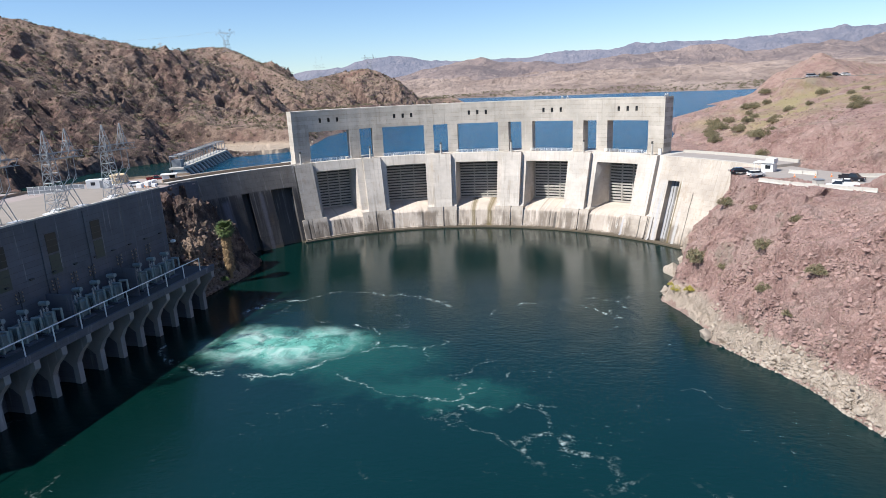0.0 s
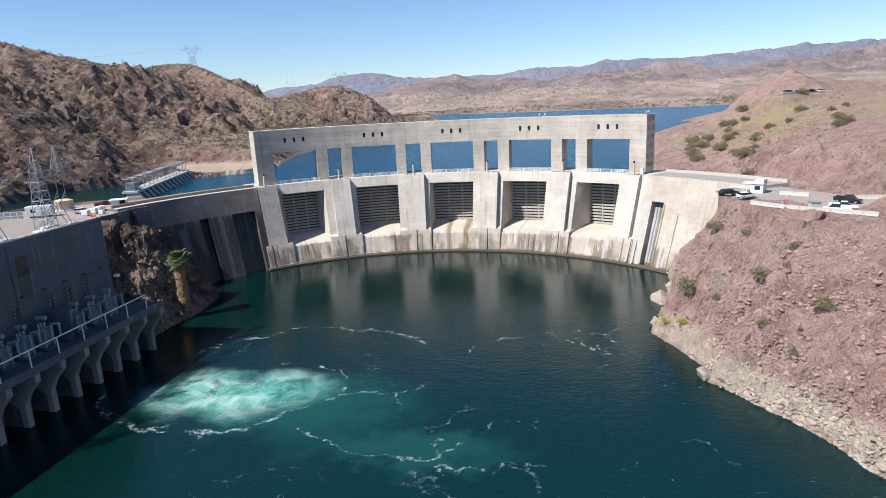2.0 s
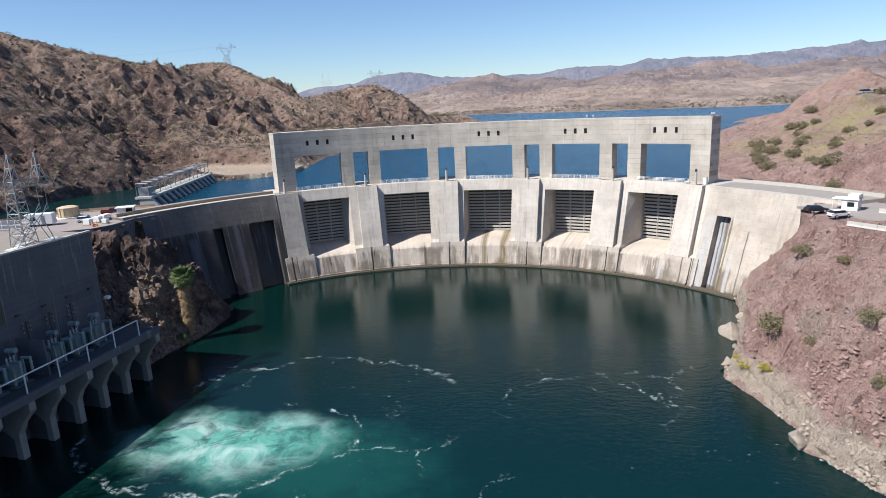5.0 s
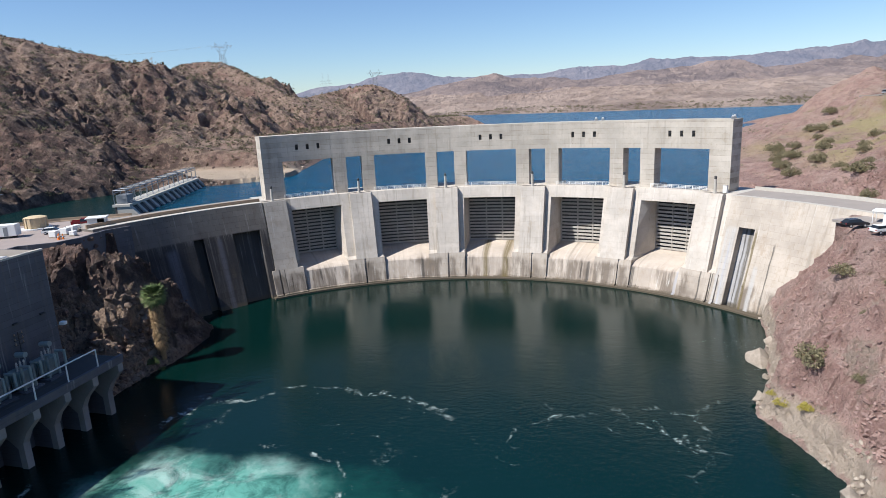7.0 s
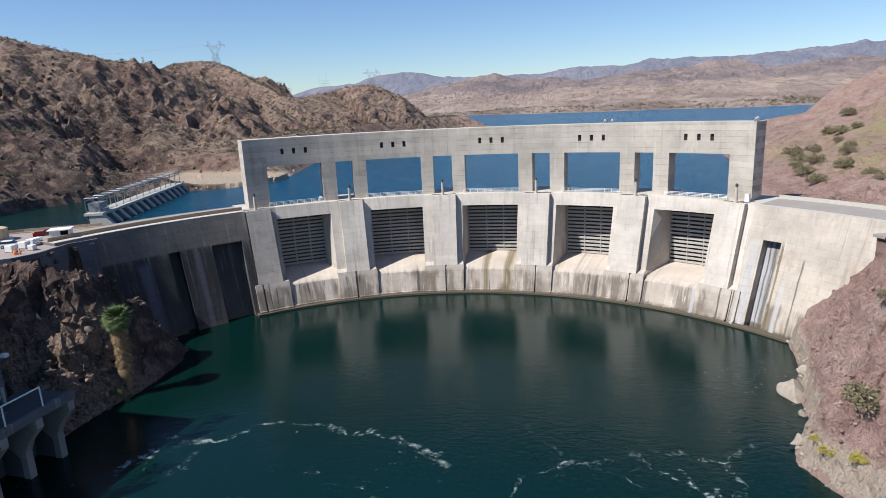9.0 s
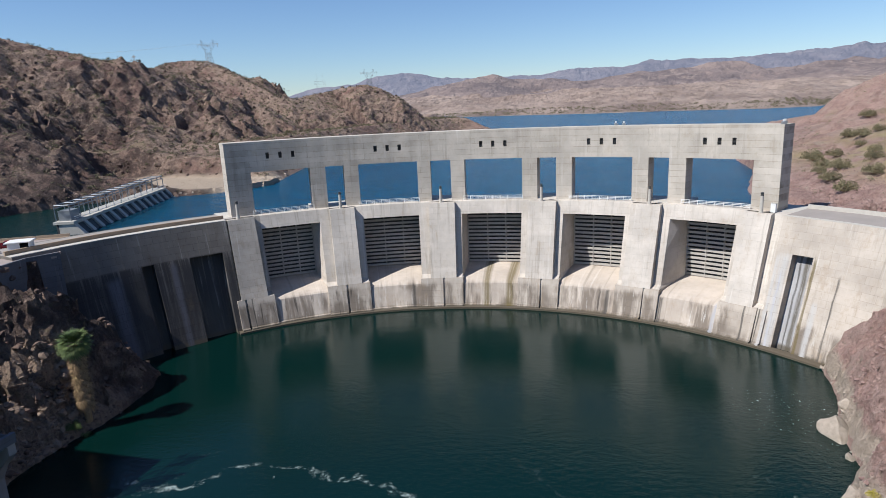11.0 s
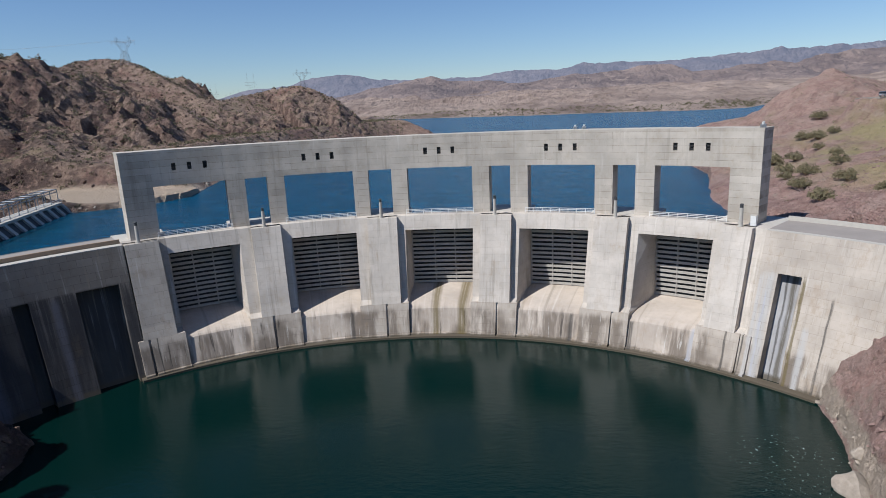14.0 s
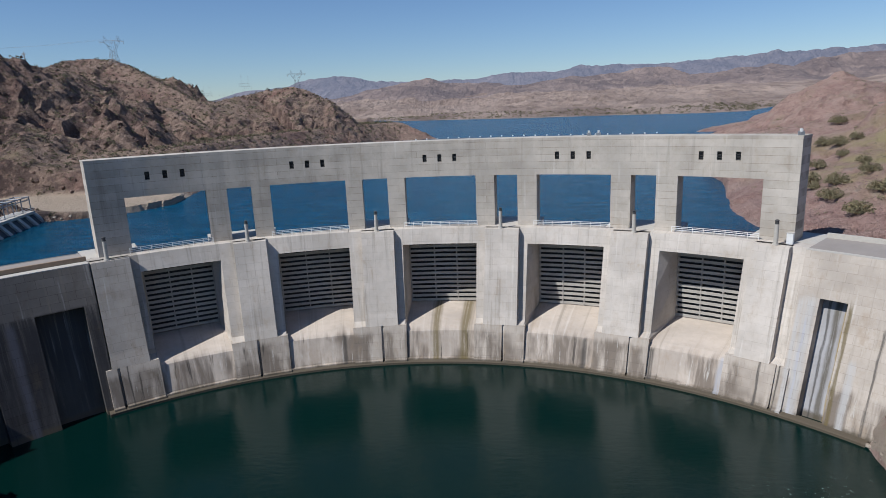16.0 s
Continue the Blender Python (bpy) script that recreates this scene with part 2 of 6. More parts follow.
M_ROAD = asphalt("worn_asphalt", (0.27, 0.24, 0.215))
M_GRAVEL = asphalt("pale_gravel_roof", (0.23, 0.20, 0.17))
# deck paving: the powerhouse's shadow is put into its dark colour
M_DECK = asphalt("shaded_deck_paving", (0.06, 0.058, 0.056))
M_YARD = asphalt("pinkish_worn_asphalt", (0.27, 0.225, 0.205))


def ground_material():
    """Desert rock: reddish on the east bank and its cut, brown hills, pale band above the waterline, sage tufts."""
    m = Mat("desert_rock", 0.95)
    x, y, z = m.split()
    n1 = m.noise(0.035, 8, 0.62)
    n2 = m.noise(0.22, 8, 0.68)
    n3 = m.noise(1.3, 6, 0.7)
    brown = m.mix(m.ramp(n2, [(0.3, 0.0), (0.7, 1.0)]), (0.105, 0.066, 0.053), (0.315, 0.205, 0.158))
    tan = m.mix(m.ramp(n3, [(0.3, 0.0), (0.7, 1.0)]), (0.205, 0.138, 0.104), (0.375, 0.268, 0.202))
    red = m.mix(m.ramp(n2, [(0.32, 0.0), (0.68, 1.0)]), (0.26, 0.152, 0.13), (0.43, 0.285, 0.242))
    red = m.mix(m.math("MULTIPLY", m.ramp(n3, [(0.5, 0.0), (0.72, 1.0)]), 0.45), red, (0.40, 0.28, 0.235))
    red = m.mix(m.ramp(m.noise(0.07, 6, 0.65), [(0.48, 0.0), (0.66, 0.6)]), red, (0.39, 0.285, 0.245))
    red = m.mix(m.ramp(m.noise(0.09, 7, 0.7, m.scaled(m.pos, 1, 1, 2)), [(0.34, 0.5), (0.44, 0.0)]), red, (0.24, 0.135, 0.112))
    # flakes and cracks
    red = m.mix(m.ramp(m.noise(1.1, 8, 0.8, None, 0, 1.5), [(0.54, 0.0), (0.62, 0.75)]), red, (0.50, 0.37, 0.32))
    red = m.mix(m.ramp(m.noise(0.8, 8, 0.8, m.scaled(m.pos, 1, 1, -1.6), 0, 1.5), [(0.33, 0.75), (0.41, 0.0)]), red, (0.16, 0.09, 0.075))
    hills = m.mix(m.ramp(n1, [(0.38, 0.0), (0.54, 1.0)]), brown, tan)
    # purple-red veins in the hills
    hills = m.mix(m.math("MULTIPLY", m.ramp(m.noise(0.02, 7, 0.7, None, 0, 1.0), [(0.52, 0.0), (0.60, 1.0)]), 0.6), hills, (0.20, 0.105, 0.083))
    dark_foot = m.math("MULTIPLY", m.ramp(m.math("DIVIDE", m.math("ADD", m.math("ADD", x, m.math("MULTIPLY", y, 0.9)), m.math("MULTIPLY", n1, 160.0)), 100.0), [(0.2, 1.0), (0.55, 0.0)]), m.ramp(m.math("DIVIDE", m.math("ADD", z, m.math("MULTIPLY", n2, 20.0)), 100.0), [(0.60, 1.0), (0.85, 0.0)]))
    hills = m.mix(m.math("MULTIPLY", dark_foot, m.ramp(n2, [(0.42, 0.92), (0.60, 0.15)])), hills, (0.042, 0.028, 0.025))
    # shade of steep hill faces put into the colour, by the normal's tilt
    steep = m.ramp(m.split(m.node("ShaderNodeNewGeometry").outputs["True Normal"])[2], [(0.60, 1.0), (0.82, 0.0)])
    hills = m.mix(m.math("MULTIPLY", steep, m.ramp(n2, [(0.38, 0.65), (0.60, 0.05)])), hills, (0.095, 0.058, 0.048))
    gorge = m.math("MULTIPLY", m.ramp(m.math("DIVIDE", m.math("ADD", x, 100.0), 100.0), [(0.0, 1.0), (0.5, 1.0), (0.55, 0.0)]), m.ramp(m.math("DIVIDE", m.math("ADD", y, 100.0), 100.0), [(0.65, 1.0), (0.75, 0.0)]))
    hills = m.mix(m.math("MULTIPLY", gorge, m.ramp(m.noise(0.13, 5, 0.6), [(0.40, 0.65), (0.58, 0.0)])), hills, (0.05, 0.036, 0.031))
    spur = m.math("MULTIPLY", gorge, m.math("MULTIPLY", m.ramp(m.math("DIVIDE", z, 40.0), [(0.38, 1.0), (0.48, 0.0)]), m.ramp(n3, [(0.38, 0.3), (0.58, 1.0)])))
    spur = m.math("MULTIPLY", spur, m.ramp(m.math("DIVIDE", m.math("ADD", y, 100.0), 100.0), [(0.36, 1.0), (0.42, 0.0)]))
    hills = m.mix(spur, hills, (0.30, 0.215, 0.155))
    east = m.ramp(m.math("DIVIDE", m.math("ADD", x, m.math("MULTIPLY", n1, 30.0)), 100.0), [(0.25, 0.0), (0.6, 1.0)])
    near = m.ramp(m.math("DIVIDE", m.math("ADD", m.math("SUBTRACT", y, m.math("MULTIPLY", x, 0.3)), 300.0), 1000.0), [(0.24, 1.0), (0.38, 0.75), (0.62, 0.45)])
    c = m.mix(m.math("MULTIPLY", east, near), hills, red)
    # grass and scrub film on gentler high ground
    nz = m.split(m.node("ShaderNodeNewGeometry").outputs["Normal"])[2]
    flat = m.math("MULTIPLY", m.ramp(nz, [(0.72, 0.0), (0.93, 1.0)]), m.ramp(z_over(m, z, 100), [(0.27, 0.0), (0.36, 1.0)]))
    c = m.mix(m.math("MULTIPLY", flat, m.ramp(m.noise(0.06, 6, 0.7), [(0.46, 0.0), (0.66, 0.6)])), c, (0.235, 0.185, 0.105))
    c = m.mix(m.math("MULTIPLY", m.ramp(m.noise(0.45, 4, 0.6), [(0.60, 0.0), (0.68, 1.0)]), 0.4), c, (0.10, 0.095, 0.045))
    shelf = m.math("MULTIPLY", m.ramp(m.math("DIVIDE", x, 300.0), [(0.30, 0.0), (0.38, 1.0), (0.6, 1.0), (0.75, 0.0)]), m.ramp(m.math("DIVIDE", m.math("ADD", y, 100.0), 300.0), [(0.28, 0.0), (0.38, 1.0), (0.56, 1.0), (0.66, 0.0)]))
    c = m.mix(m.math("MULTIPLY", shelf, m.ramp(m.noise(0.05, 6, 0.65), [(0.42, 0.0), (0.6, 0.85)])), c, m.mix(n3, (0.27, 0.225, 0.10), (0.40, 0.345, 0.17)))
    # far plain
    far_c = m.mix(m.ramp(m.noise(0.008, 9, 0.72), [(0.36, 0.0), (0.64, 1.0)]), (0.185, 0.135, 0.112), (0.33, 0.255, 0.21))
    far_c = m.mix(m.ramp(m.noise(0.05, 8, 0.8, m.scaled(m.pos, 1, 0.4, 2)), [(0.52, 0.0), (0.64, 0.6)]), far_c, (0.10, 0.075, 0.052))
    far_c = m.mix(m.ramp(m.noise(0.012, 5, 0.6, m.scaled(m.pos, 0.7, 1.4, 1)), [(0.66, 0.0), (0.72, 0.75)]), far_c, (0.42, 0.34, 0.27))
    c = m.mix(m.ramp(m.math("DIVIDE", y, 2500.0), [(0.26, 0.0), (0.34, 1.0)]), c, far_c)
    # bleached rock just over the river's level and under the lake's
    band = m.math("ADD", z, m.math("MULTIPLY", m.math("SUBTRACT", m.noise(0.16, 6, 0.7), 0.5), 5.0))
    low = m.ramp(m.math("DIVIDE", band, 6.0), [(0.06, 0.2), (0.14, 1.0), (0.62, 0.95), (0.92, 0.0)])
    c = m.mix(m.math("MULTIPLY", m.math("MULTIPLY", low, m.math("SUBTRACT", 1.0, gorge)), 0.9), c, m.mix(n3, (0.36, 0.29, 0.22), (0.56, 0.475, 0.385)))
    # sandy spit by the intake, grey-green lichen patches on the east bank
    spit = m.math("MULTIPLY", m.math("MULTIPLY", m.ramp(m.math("DIVIDE", m.math("ADD", x, 170.0), 100.0), [(0.05, 0.0), (0.12, 1.0), (0.88, 1.0), (0.95, 0.0)]), m.ramp(m.math("DIVIDE", m.math("SUBTRACT", y, 50.0), 60.0), [(0.1, 0.0), (0.2, 1.0), (0.8, 1.0), (0.9, 0.0)])), m.ramp(m.math("DIVIDE", z, 40.0), [(0.62, 1.0), (0.70, 0.0)]))
    c = m.mix(m.math("MULTIPLY", spit, m.ramp(n3, [(0.2, 0.6), (0.5, 1.0)])), c, (0.50, 0.40, 0.30))
    lich = m.math("MULTIPLY", m.math("MULTIPLY", east, near), m.ramp(m.noise(0.11, 5, 0.65), [(0.58, 0.0), (0.68, 0.6)]))
    c = m.mix(lich, c, (0.29, 0.25, 0.195))
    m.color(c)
    wp = m.node("ShaderNodeVectorMath")
    m.put(wp.inputs[0], m.pos)
    m.put(wp.inputs[1], m.scaled(m.noise(0.25, 4, 0.6, None, 1), 5, 5, 5))
    m.bump(m.voronoi(0.33, wp.outputs[0]), 0.6, 0.9)
    m.bump(m.noise(0.30, 10, 0.72, None, 0, 0.6), 0.85, 2.2)
    m.bump(m.noise(1.0, 9, 0.78, None, 0, 0.8), 0.9, 1.0)
    m.bump(m.voronoi(1.4, wp.outputs[0]), 0.6, 0.3)
    return m.m


def z_over(m, z, top):
    return m.math("DIVIDE", z, float(top))


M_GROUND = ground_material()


def rock_material(name, dark, light, scale=0.5):
    m = Mat(name, 0.95)
    n = m.noise(scale, 8, 0.7)
    c = m.mix(m.ramp(n, [(0.3, 0.0), (0.7, 1.0)]), dark, light)
    oi = m.node("ShaderNodeObjectInfo").outputs["Random"]
    c = m.mix(m.math("MULTIPLY", oi, 0.3), c, (0.1, 0.08, 0.07))
    isl = m.node("ShaderNodeNewGeometry").outputs["Random Per Island"]
    c = m.mix(m.math("MULTIPLY", isl, 0.45), c, tuple(k * 0.6 for k in dark))
    m.color(c)
    m.bump(m.noise(2.2, 8, 0.7), 0.7, 0.3)
    return m.m


M_ROCKL = rock_material("dark_brown_rock", (0.06, 0.038, 0.03), (0.24, 0.15, 0.11), 0.35)
M_ROCKR = rock_material("red_rubble", (0.24, 0.145, 0.125), (0.42, 0.29, 0.25))
M_ROCKT = rock_material("tan_brown_rock", (0.14, 0.095, 0.07), (0.36, 0.265, 0.195), 0.35)
M_ROCKH = rock_material("brown_hill_stone", (0.075, 0.048, 0.04), (0.20, 0.135, 0.105), 0.2)
M_ROCKP = rock_material("bleached_rock", (0.30, 0.25, 0.195), (0.50, 0.43, 0.355))


def leaf_material(name, a, b):
    m = Mat(name, 0.8)
    isl = m.node("ShaderNodeNewGeometry").outputs["Random Per Island"]
    m.color(m.mix(isl, a, b))
    return m.m


M_BUSH = leaf_material("sage_leaves", (0.065, 0.062, 0.03), (0.17, 0.15, 0.08))
M_BUSHG = leaf_material("olive_brush", (0.105, 0.093, 0.05), (0.25, 0.215, 0.12))
M_BUSHY = leaf_material("yellow_brush", (0.30, 0.26, 0.05), (0.48, 0.40, 0.08))
M_PALM = leaf_material("palm_fronds", (0.05, 0.085, 0.025), (0.13, 0.17, 0.05))
M_THATCH = leaf_material("dead_fronds", (0.16, 0.10, 0.05), (0.34, 0.23, 0.12))


def water_lower():
    m = Mat("river_water", 0.08)
    x, y, z = m.split()
    m.b.inputs["IOR"].default_value = 1.33
    deep = m.mix(m.noise(0.018, 4, 0.55), (0.0008, 0.0098, 0.0082), (0.0013, 0.0152, 0.0130))

    down = m.ramp(m.math("DIVIDE", m.math("SUBTRACT", m.math("MULTIPLY", m.noise(0.02, 4), 30.0), y), 200.0), [(0.42, 0.0), (0.80, 1.0)])
    # darker towards the powerhouse: its soft shadow on the water, put into the colour
    down = m.math("MULTIPLY", down, m.ramp(m.math("DIVIDE", m.math("ADD", m.math("ADD", x, m.math("MULTIPLY", m.noise(0.05, 4), 14.0)), 75.0), 100.0), [(0.28, 0.0), (0.75, 1.0)]))
    deep = m.mix(down, deep, m.mix(m.noise(0.03, 4, 0.6), (0.0012, 0.0150, 0.0165), (0.0018, 0.022, 0.0235)))

    def blob(cx, cy, rx, ry, wob=0.5):
        wx = m.math("ADD", x, m.math("MULTIPLY", m.math("SUBTRACT", m.noise(0.07, 5, 0.6), 0.5), 30.0 * wob))
        wy = m.math("ADD", y, m.math("MULTIPLY", m.math("SUBTRACT", m.noise(0.08, 5, 0.6, m.scaled(m.pos, 1, 1, 1)), 0.5), -30.0 * wob))
        u, v = m.math("DIVIDE", m.math("SUBTRACT", wx, cx), rx), m.math("DIVIDE", m.math("SUBTRACT", wy, cy), ry)
        return m.math("SQRT", m.math("ADD", m.math("MULTIPLY", u, u), m.math("MULTIPLY", v, v)))

    # aerated boil off the turbine outlets and its green plume drifting out
    boil, plume = blob(-31, -110.5, 22, 13, 0.5), blob(-17, -116, 29, 15, 0.9)
    tail = blob(4, -130, 26, 8, 1.0)
    c = m.mix(m.math("MULTIPLY", m.ramp(plume, [(0.3, 1.0), (1.0, 0.0)]), 0.65), deep, (0.009, 0.070, 0.056))
    c = m.mix(m.math("MULTIPLY", m.ramp(tail, [(0.2, 1.0), (1.0, 0.0)]), 0.45), c, (0.014, 0.085, 0.068))
    churn = m.noise(0.16, 8, 0.68, None, 0, 0.8)
    core = m.math("MULTIPLY", m.ramp(boil, [(0.3, 1.0), (1.0, 0.0)]), m.ramp(churn, [(0.34, 0.25), (0.6, 1.0)]))
    c = m.mix(m.math("MULTIPLY", core, 0.95), c, (0.115, 0.34, 0.275))
    # foam threads: edges of stretched cells, thick round the boil, thin out on the pool
    wv = m.join(m.math("ADD", x, m.math("MULTIPLY", m.noise(0.12, 4), 14.0)), m.math("ADD", y, m.math("MULTIPLY", m.noise(0.13, 4, 0.5, m.scaled(m.pos, 1, -1, 1)), 14.0)), 0.0)
    edge = m.ramp(m.voronoi(0.06, wv, "DISTANCE_TO_EDGE"), [(0.0, 1.0), (0.035, 0.0)])
    speck = m.ramp(m.noise(0.7, 7, 0.8), [(0.48, 0.0), (0.64, 1.0)])
    where = m.ramp(m.noise(0.03, 3, 0.5), [(0.52, 0.0), (0.66, 1.0)])
    calm = m.ramp(m.math("DIVIDE", m.math("ADD", y, 140.0), 100.0), [(0.45, 1.0), (0.72, 0.0)])
    foam = m.math("MULTIPLY", m.math("MULTIPLY", edge, speck), m.math("MULTIPLY", where, calm))
    def thread(cx, cy, rx, ry, lo, hi, wide):
        """A broken foam line: part of an oval, kept where the bearing from its centre lies between lo and hi (turns)."""
        k = blob(cx, cy, rx, ry, 0.55)
        ang = m.math("DIVIDE", m.math("ADD", m.math("ARCTAN2", m.math("SUBTRACT", y, cy), m.math("SUBTRACT", x, cx)), math.pi), math.tau)
        line = m.ramp(m.math("ABSOLUTE", m.math("SUBTRACT", k, 1.0)), [(0.0, 1.0), (wide, 0.0)])
        span = m.ramp(ang, [(max(lo - 0.02, 0), 0.0), (lo + 0.02, 1.0), (hi - 0.02, 1.0), (hi + 0.02, 0.0)])
        return m.math("MULTIPLY", m.math("MULTIPLY", line, span), m.math("MULTIPLY", m.ramp(m.noise(0.55, 8, 0.85), [(0.47, 0.0), (0.6, 1.0)]), m.ramp(m.noise(0.13, 3, 0.5), [(0.42, 0.0), (0.56, 1.0)])))

    rim = thread(-22, -98, 27, 22, 0.55, 0.97, 0.035)
    for args in ((-34, -108, 23, 17, 0.02, 0.40, 0.05), (-26, -109, 15, 13, 0.30, 0.75, 0.05), (22, -96, 11, 10, 0.60, 0.95, 0.035), (2, -118, 16, 15, 0.05, 0.45, 0.03), (46, -134, 6, 7, 0.5, 0.9, 0.05), (-42, -117, 9, 6, 0.1, 0.6, 0.08)):
        rim = m.math("MAXIMUM", rim, thread(*args))
    white = m.math("MULTIPLY", m.ramp(boil, [(0.25, 1.0), (1.0, 0.0)]), m.ramp(m.noise(0.14, 9, 0.64, None, 0, 0.7), [(0.42, 0.0), (0.68, 0.7)]))
    bits = m.math("MULTIPLY", m.ramp(m.noise(0.8, 6, 0.75, m.scaled(m.pos, 0.7, 1.5, 1), 0, 1.2), [(0.64, 0.0), (0.70, 0.9)]), m.math("MULTIPLY", m.ramp(m.noise(0.06, 4, 0.6, m.scaled(m.pos, 1, 1, -1)), [(0.50, 0.0), (0.60, 1.0)]), calm))
    foam = m.math("MAXIMUM", foam, bits)
    # flecks where the pool turns along the east wall
    fleck = m.math("MULTIPLY", m.ramp(blob(57, -56, 11, 16, 0.6), [(0.5, 1.0), (1.0, 0.0)]), m.ramp(m.noise(1.5, 6, 0.75), [(0.60, 0.0), (0.68, 0.9)]))
    foam = m.math("MAXIMUM", m.math("MAXIMUM", foam, fleck), m.math("MAXIMUM", rim, white))
    c = m.mix(m.math("MULTIPLY", foam, 0.62), c, (0.62, 0.72, 0.68))
    m.color(c)
    m.put(m.b.inputs["Roughness"], m.mix(m.math("MAXIMUM", foam, m.math("MULTIPLY", core, 0.6)), (0.035, 0.035, 0.035), (0.6, 0.6, 0.6)))
    rip = m.ramp(m.math("DIVIDE", m.math("ADD", y, 140.0), 140.0), [(0.2, 1.0), (0.9, 0.7)])
    hgt = m.math("ADD", m.noise(0.75, 6, 0.62, m.scaled(m.pos, 1, 1.5, 1)), m.math("MULTIPLY", m.noise(0.16, 3, 0.5), 0.9))
    m.bump(m.math("MULTIPLY", hgt, rip), 0.34, 0.20)
    return m.m


def water_lake():
    m = Mat("lake_water", 0.18)
    m.b.inputs["Specular IOR Level"].default_value = 0.18
    m.b.inputs["IOR"].default_value = 1.33
    x, y, z = m.split()
    open_water = m.mix(m.noise(0.01, 5, 0.6), (0.002, 0.066, 0.135), (0.003, 0.090, 0.178))
    # light and dark of the ripples put into the colour as streaked mottling
    chop = m.noise(0.22, 7, 0.75, m.scaled(m.pos, 0.45, 1.5, 1))
    open_water = m.mix(m.ramp(chop, [(0.42, 0.0), (0.62, 1.0)]), m.mix(0.6, open_water, (0.001, 0.02, 0.045)), open_water)
    # reflection of the dark hills painted into the forebay as dark green
    side = m.math("ADD", m.math("ADD", x, m.math("MULTIPLY", y, 0.35)), m.math("MULTIPLY", m.noise(0.03, 4), 30.0))
    m.color(m.mix(m.ramp(m.math("DIVIDE", m.math("ADD", side, 135.0), 100.0), [(0.25, 1.0), (0.75, 0.0)]), open_water, (0.004, 0.020, 0.019)))
    m.bump(m.noise(0.4, 6, 0.65, m.scaled(m.pos, 0.6, 1.6, 1)), 1.0, 0.9)
    return m.m


M_RIVER, M_LAKE = water_lower(), water_lake()


# ---- mesh helpers ----
def mesh_of(name, bm, material, smooth=False):
    me = bpy.data.meshes.new(name)
    bmesh.ops.recalc_face_normals(bm, faces=bm.faces)
    if smooth:
        for f in bm.faces:
            f.smooth = True
    bm.to_mesh(me)
    bm.free()
    me.materials.append(material)
    return me


def part(name, bm, material, parent=None, label="", smooth=False):
    ob = new(name, mesh_of(name, bm, material, smooth))
    if parent:
        ob.parent = parent
    if label:
        ob["label"] = label
    return ob


def holder(name, label, category, group="", kind="", at=(0, 0, 0)):
    ob = new(name)
    ob.location = at
    return tagged(ob, label, category, group, kind)


def lone(name, bm, material, label, category, group="", kind="", smooth=False):
    return tagged(part(name, bm, material, None, "", smooth), label, category, group, kind)


def box(bm, x0, y0, z0, x1, y1, z1, m=None, bevel=0.0):
    c = [Vector((x, y, z)) for z in (z0, z1) for x, y in ((x0, y0), (x1, y0), (x1, y1), (x0, y1))]
    if m is not None:
        c = [m @ v for v in c]
    v = [bm.verts.new(p) for p in c]
    fs = [bm.faces.new([v[i] for i in q]) for q in ((3, 2, 1, 0), (4, 5, 6, 7), (0, 1, 5, 4), (1, 2, 6, 5), (2, 3, 7, 6), (3, 0, 4, 7))]
    if bevel:
        bmesh.ops.bevel(bm, geom=list({e for f in fs for e in f.edges}), offset=bevel, segments=1, affect="EDGES", clamp_overlap=True)
    return bm


def rod(bm, a, b, r=0.05, n=6, r2=None):
    a, b = Vector(a), Vector(b)
    d = b - a
    q = d.to_track_quat("Z", "Y")
    r2 = r if r2 is None else r2
    rings = []
    for p, rr in ((a, r), (b, r2)):
        rings.append([bm.verts.new(p + q @ Vector((rr * math.cos(2 * math.pi * i / n), rr * math.sin(2 * math.pi * i / n), 0))) for i in range(n)])
    for i in range(n):
        j = (i + 1) % n
        bm.faces.new((rings[0][i], rings[0][j], rings[1][j], rings[1][i]))
    bm.faces.new(rings[0][::-1])
    bm.faces.new(rings[1])
    return bm


def pol(r, a, z):
    a = radians(a)
    return Vector((HUB.x + r * math.sin(a), HUB.y + r * math.cos(a), z))


def sweep(bm, section, a0, a1, n):
    """A closed section of (r, z) swept along the arch from bearing a0 to a1."""
    rings = [[bm.verts.new(pol(r, a0 + (a1 - a0) * i / n, z)) for r, z in section] for i in range(n + 1)]
    k = len(section)
    for p, q in zip(rings, rings[1:]):
        for i in range(k):
            bm.faces.new((p[i], p[(i + 1) % k], q[(i + 1) % k], q[i]))
    bm.faces.new(rings[0])
    bm.faces.new(rings[-1][::-1])
    return bm


def hexa(bm, pts):
    """Eight corners (r, bearing, z): four of the foot, four of the top, in turn."""
    v = [bm.verts.new(pol(*p)) for p in pts]
    for q in ((3, 2, 1, 0), (4, 5, 6, 7), (0, 1, 5, 4), (1, 2, 6, 5), (2, 3, 7, 6), (3, 0, 4, 7)):
        bm.faces.new([v[i] for i in q])
    return bm


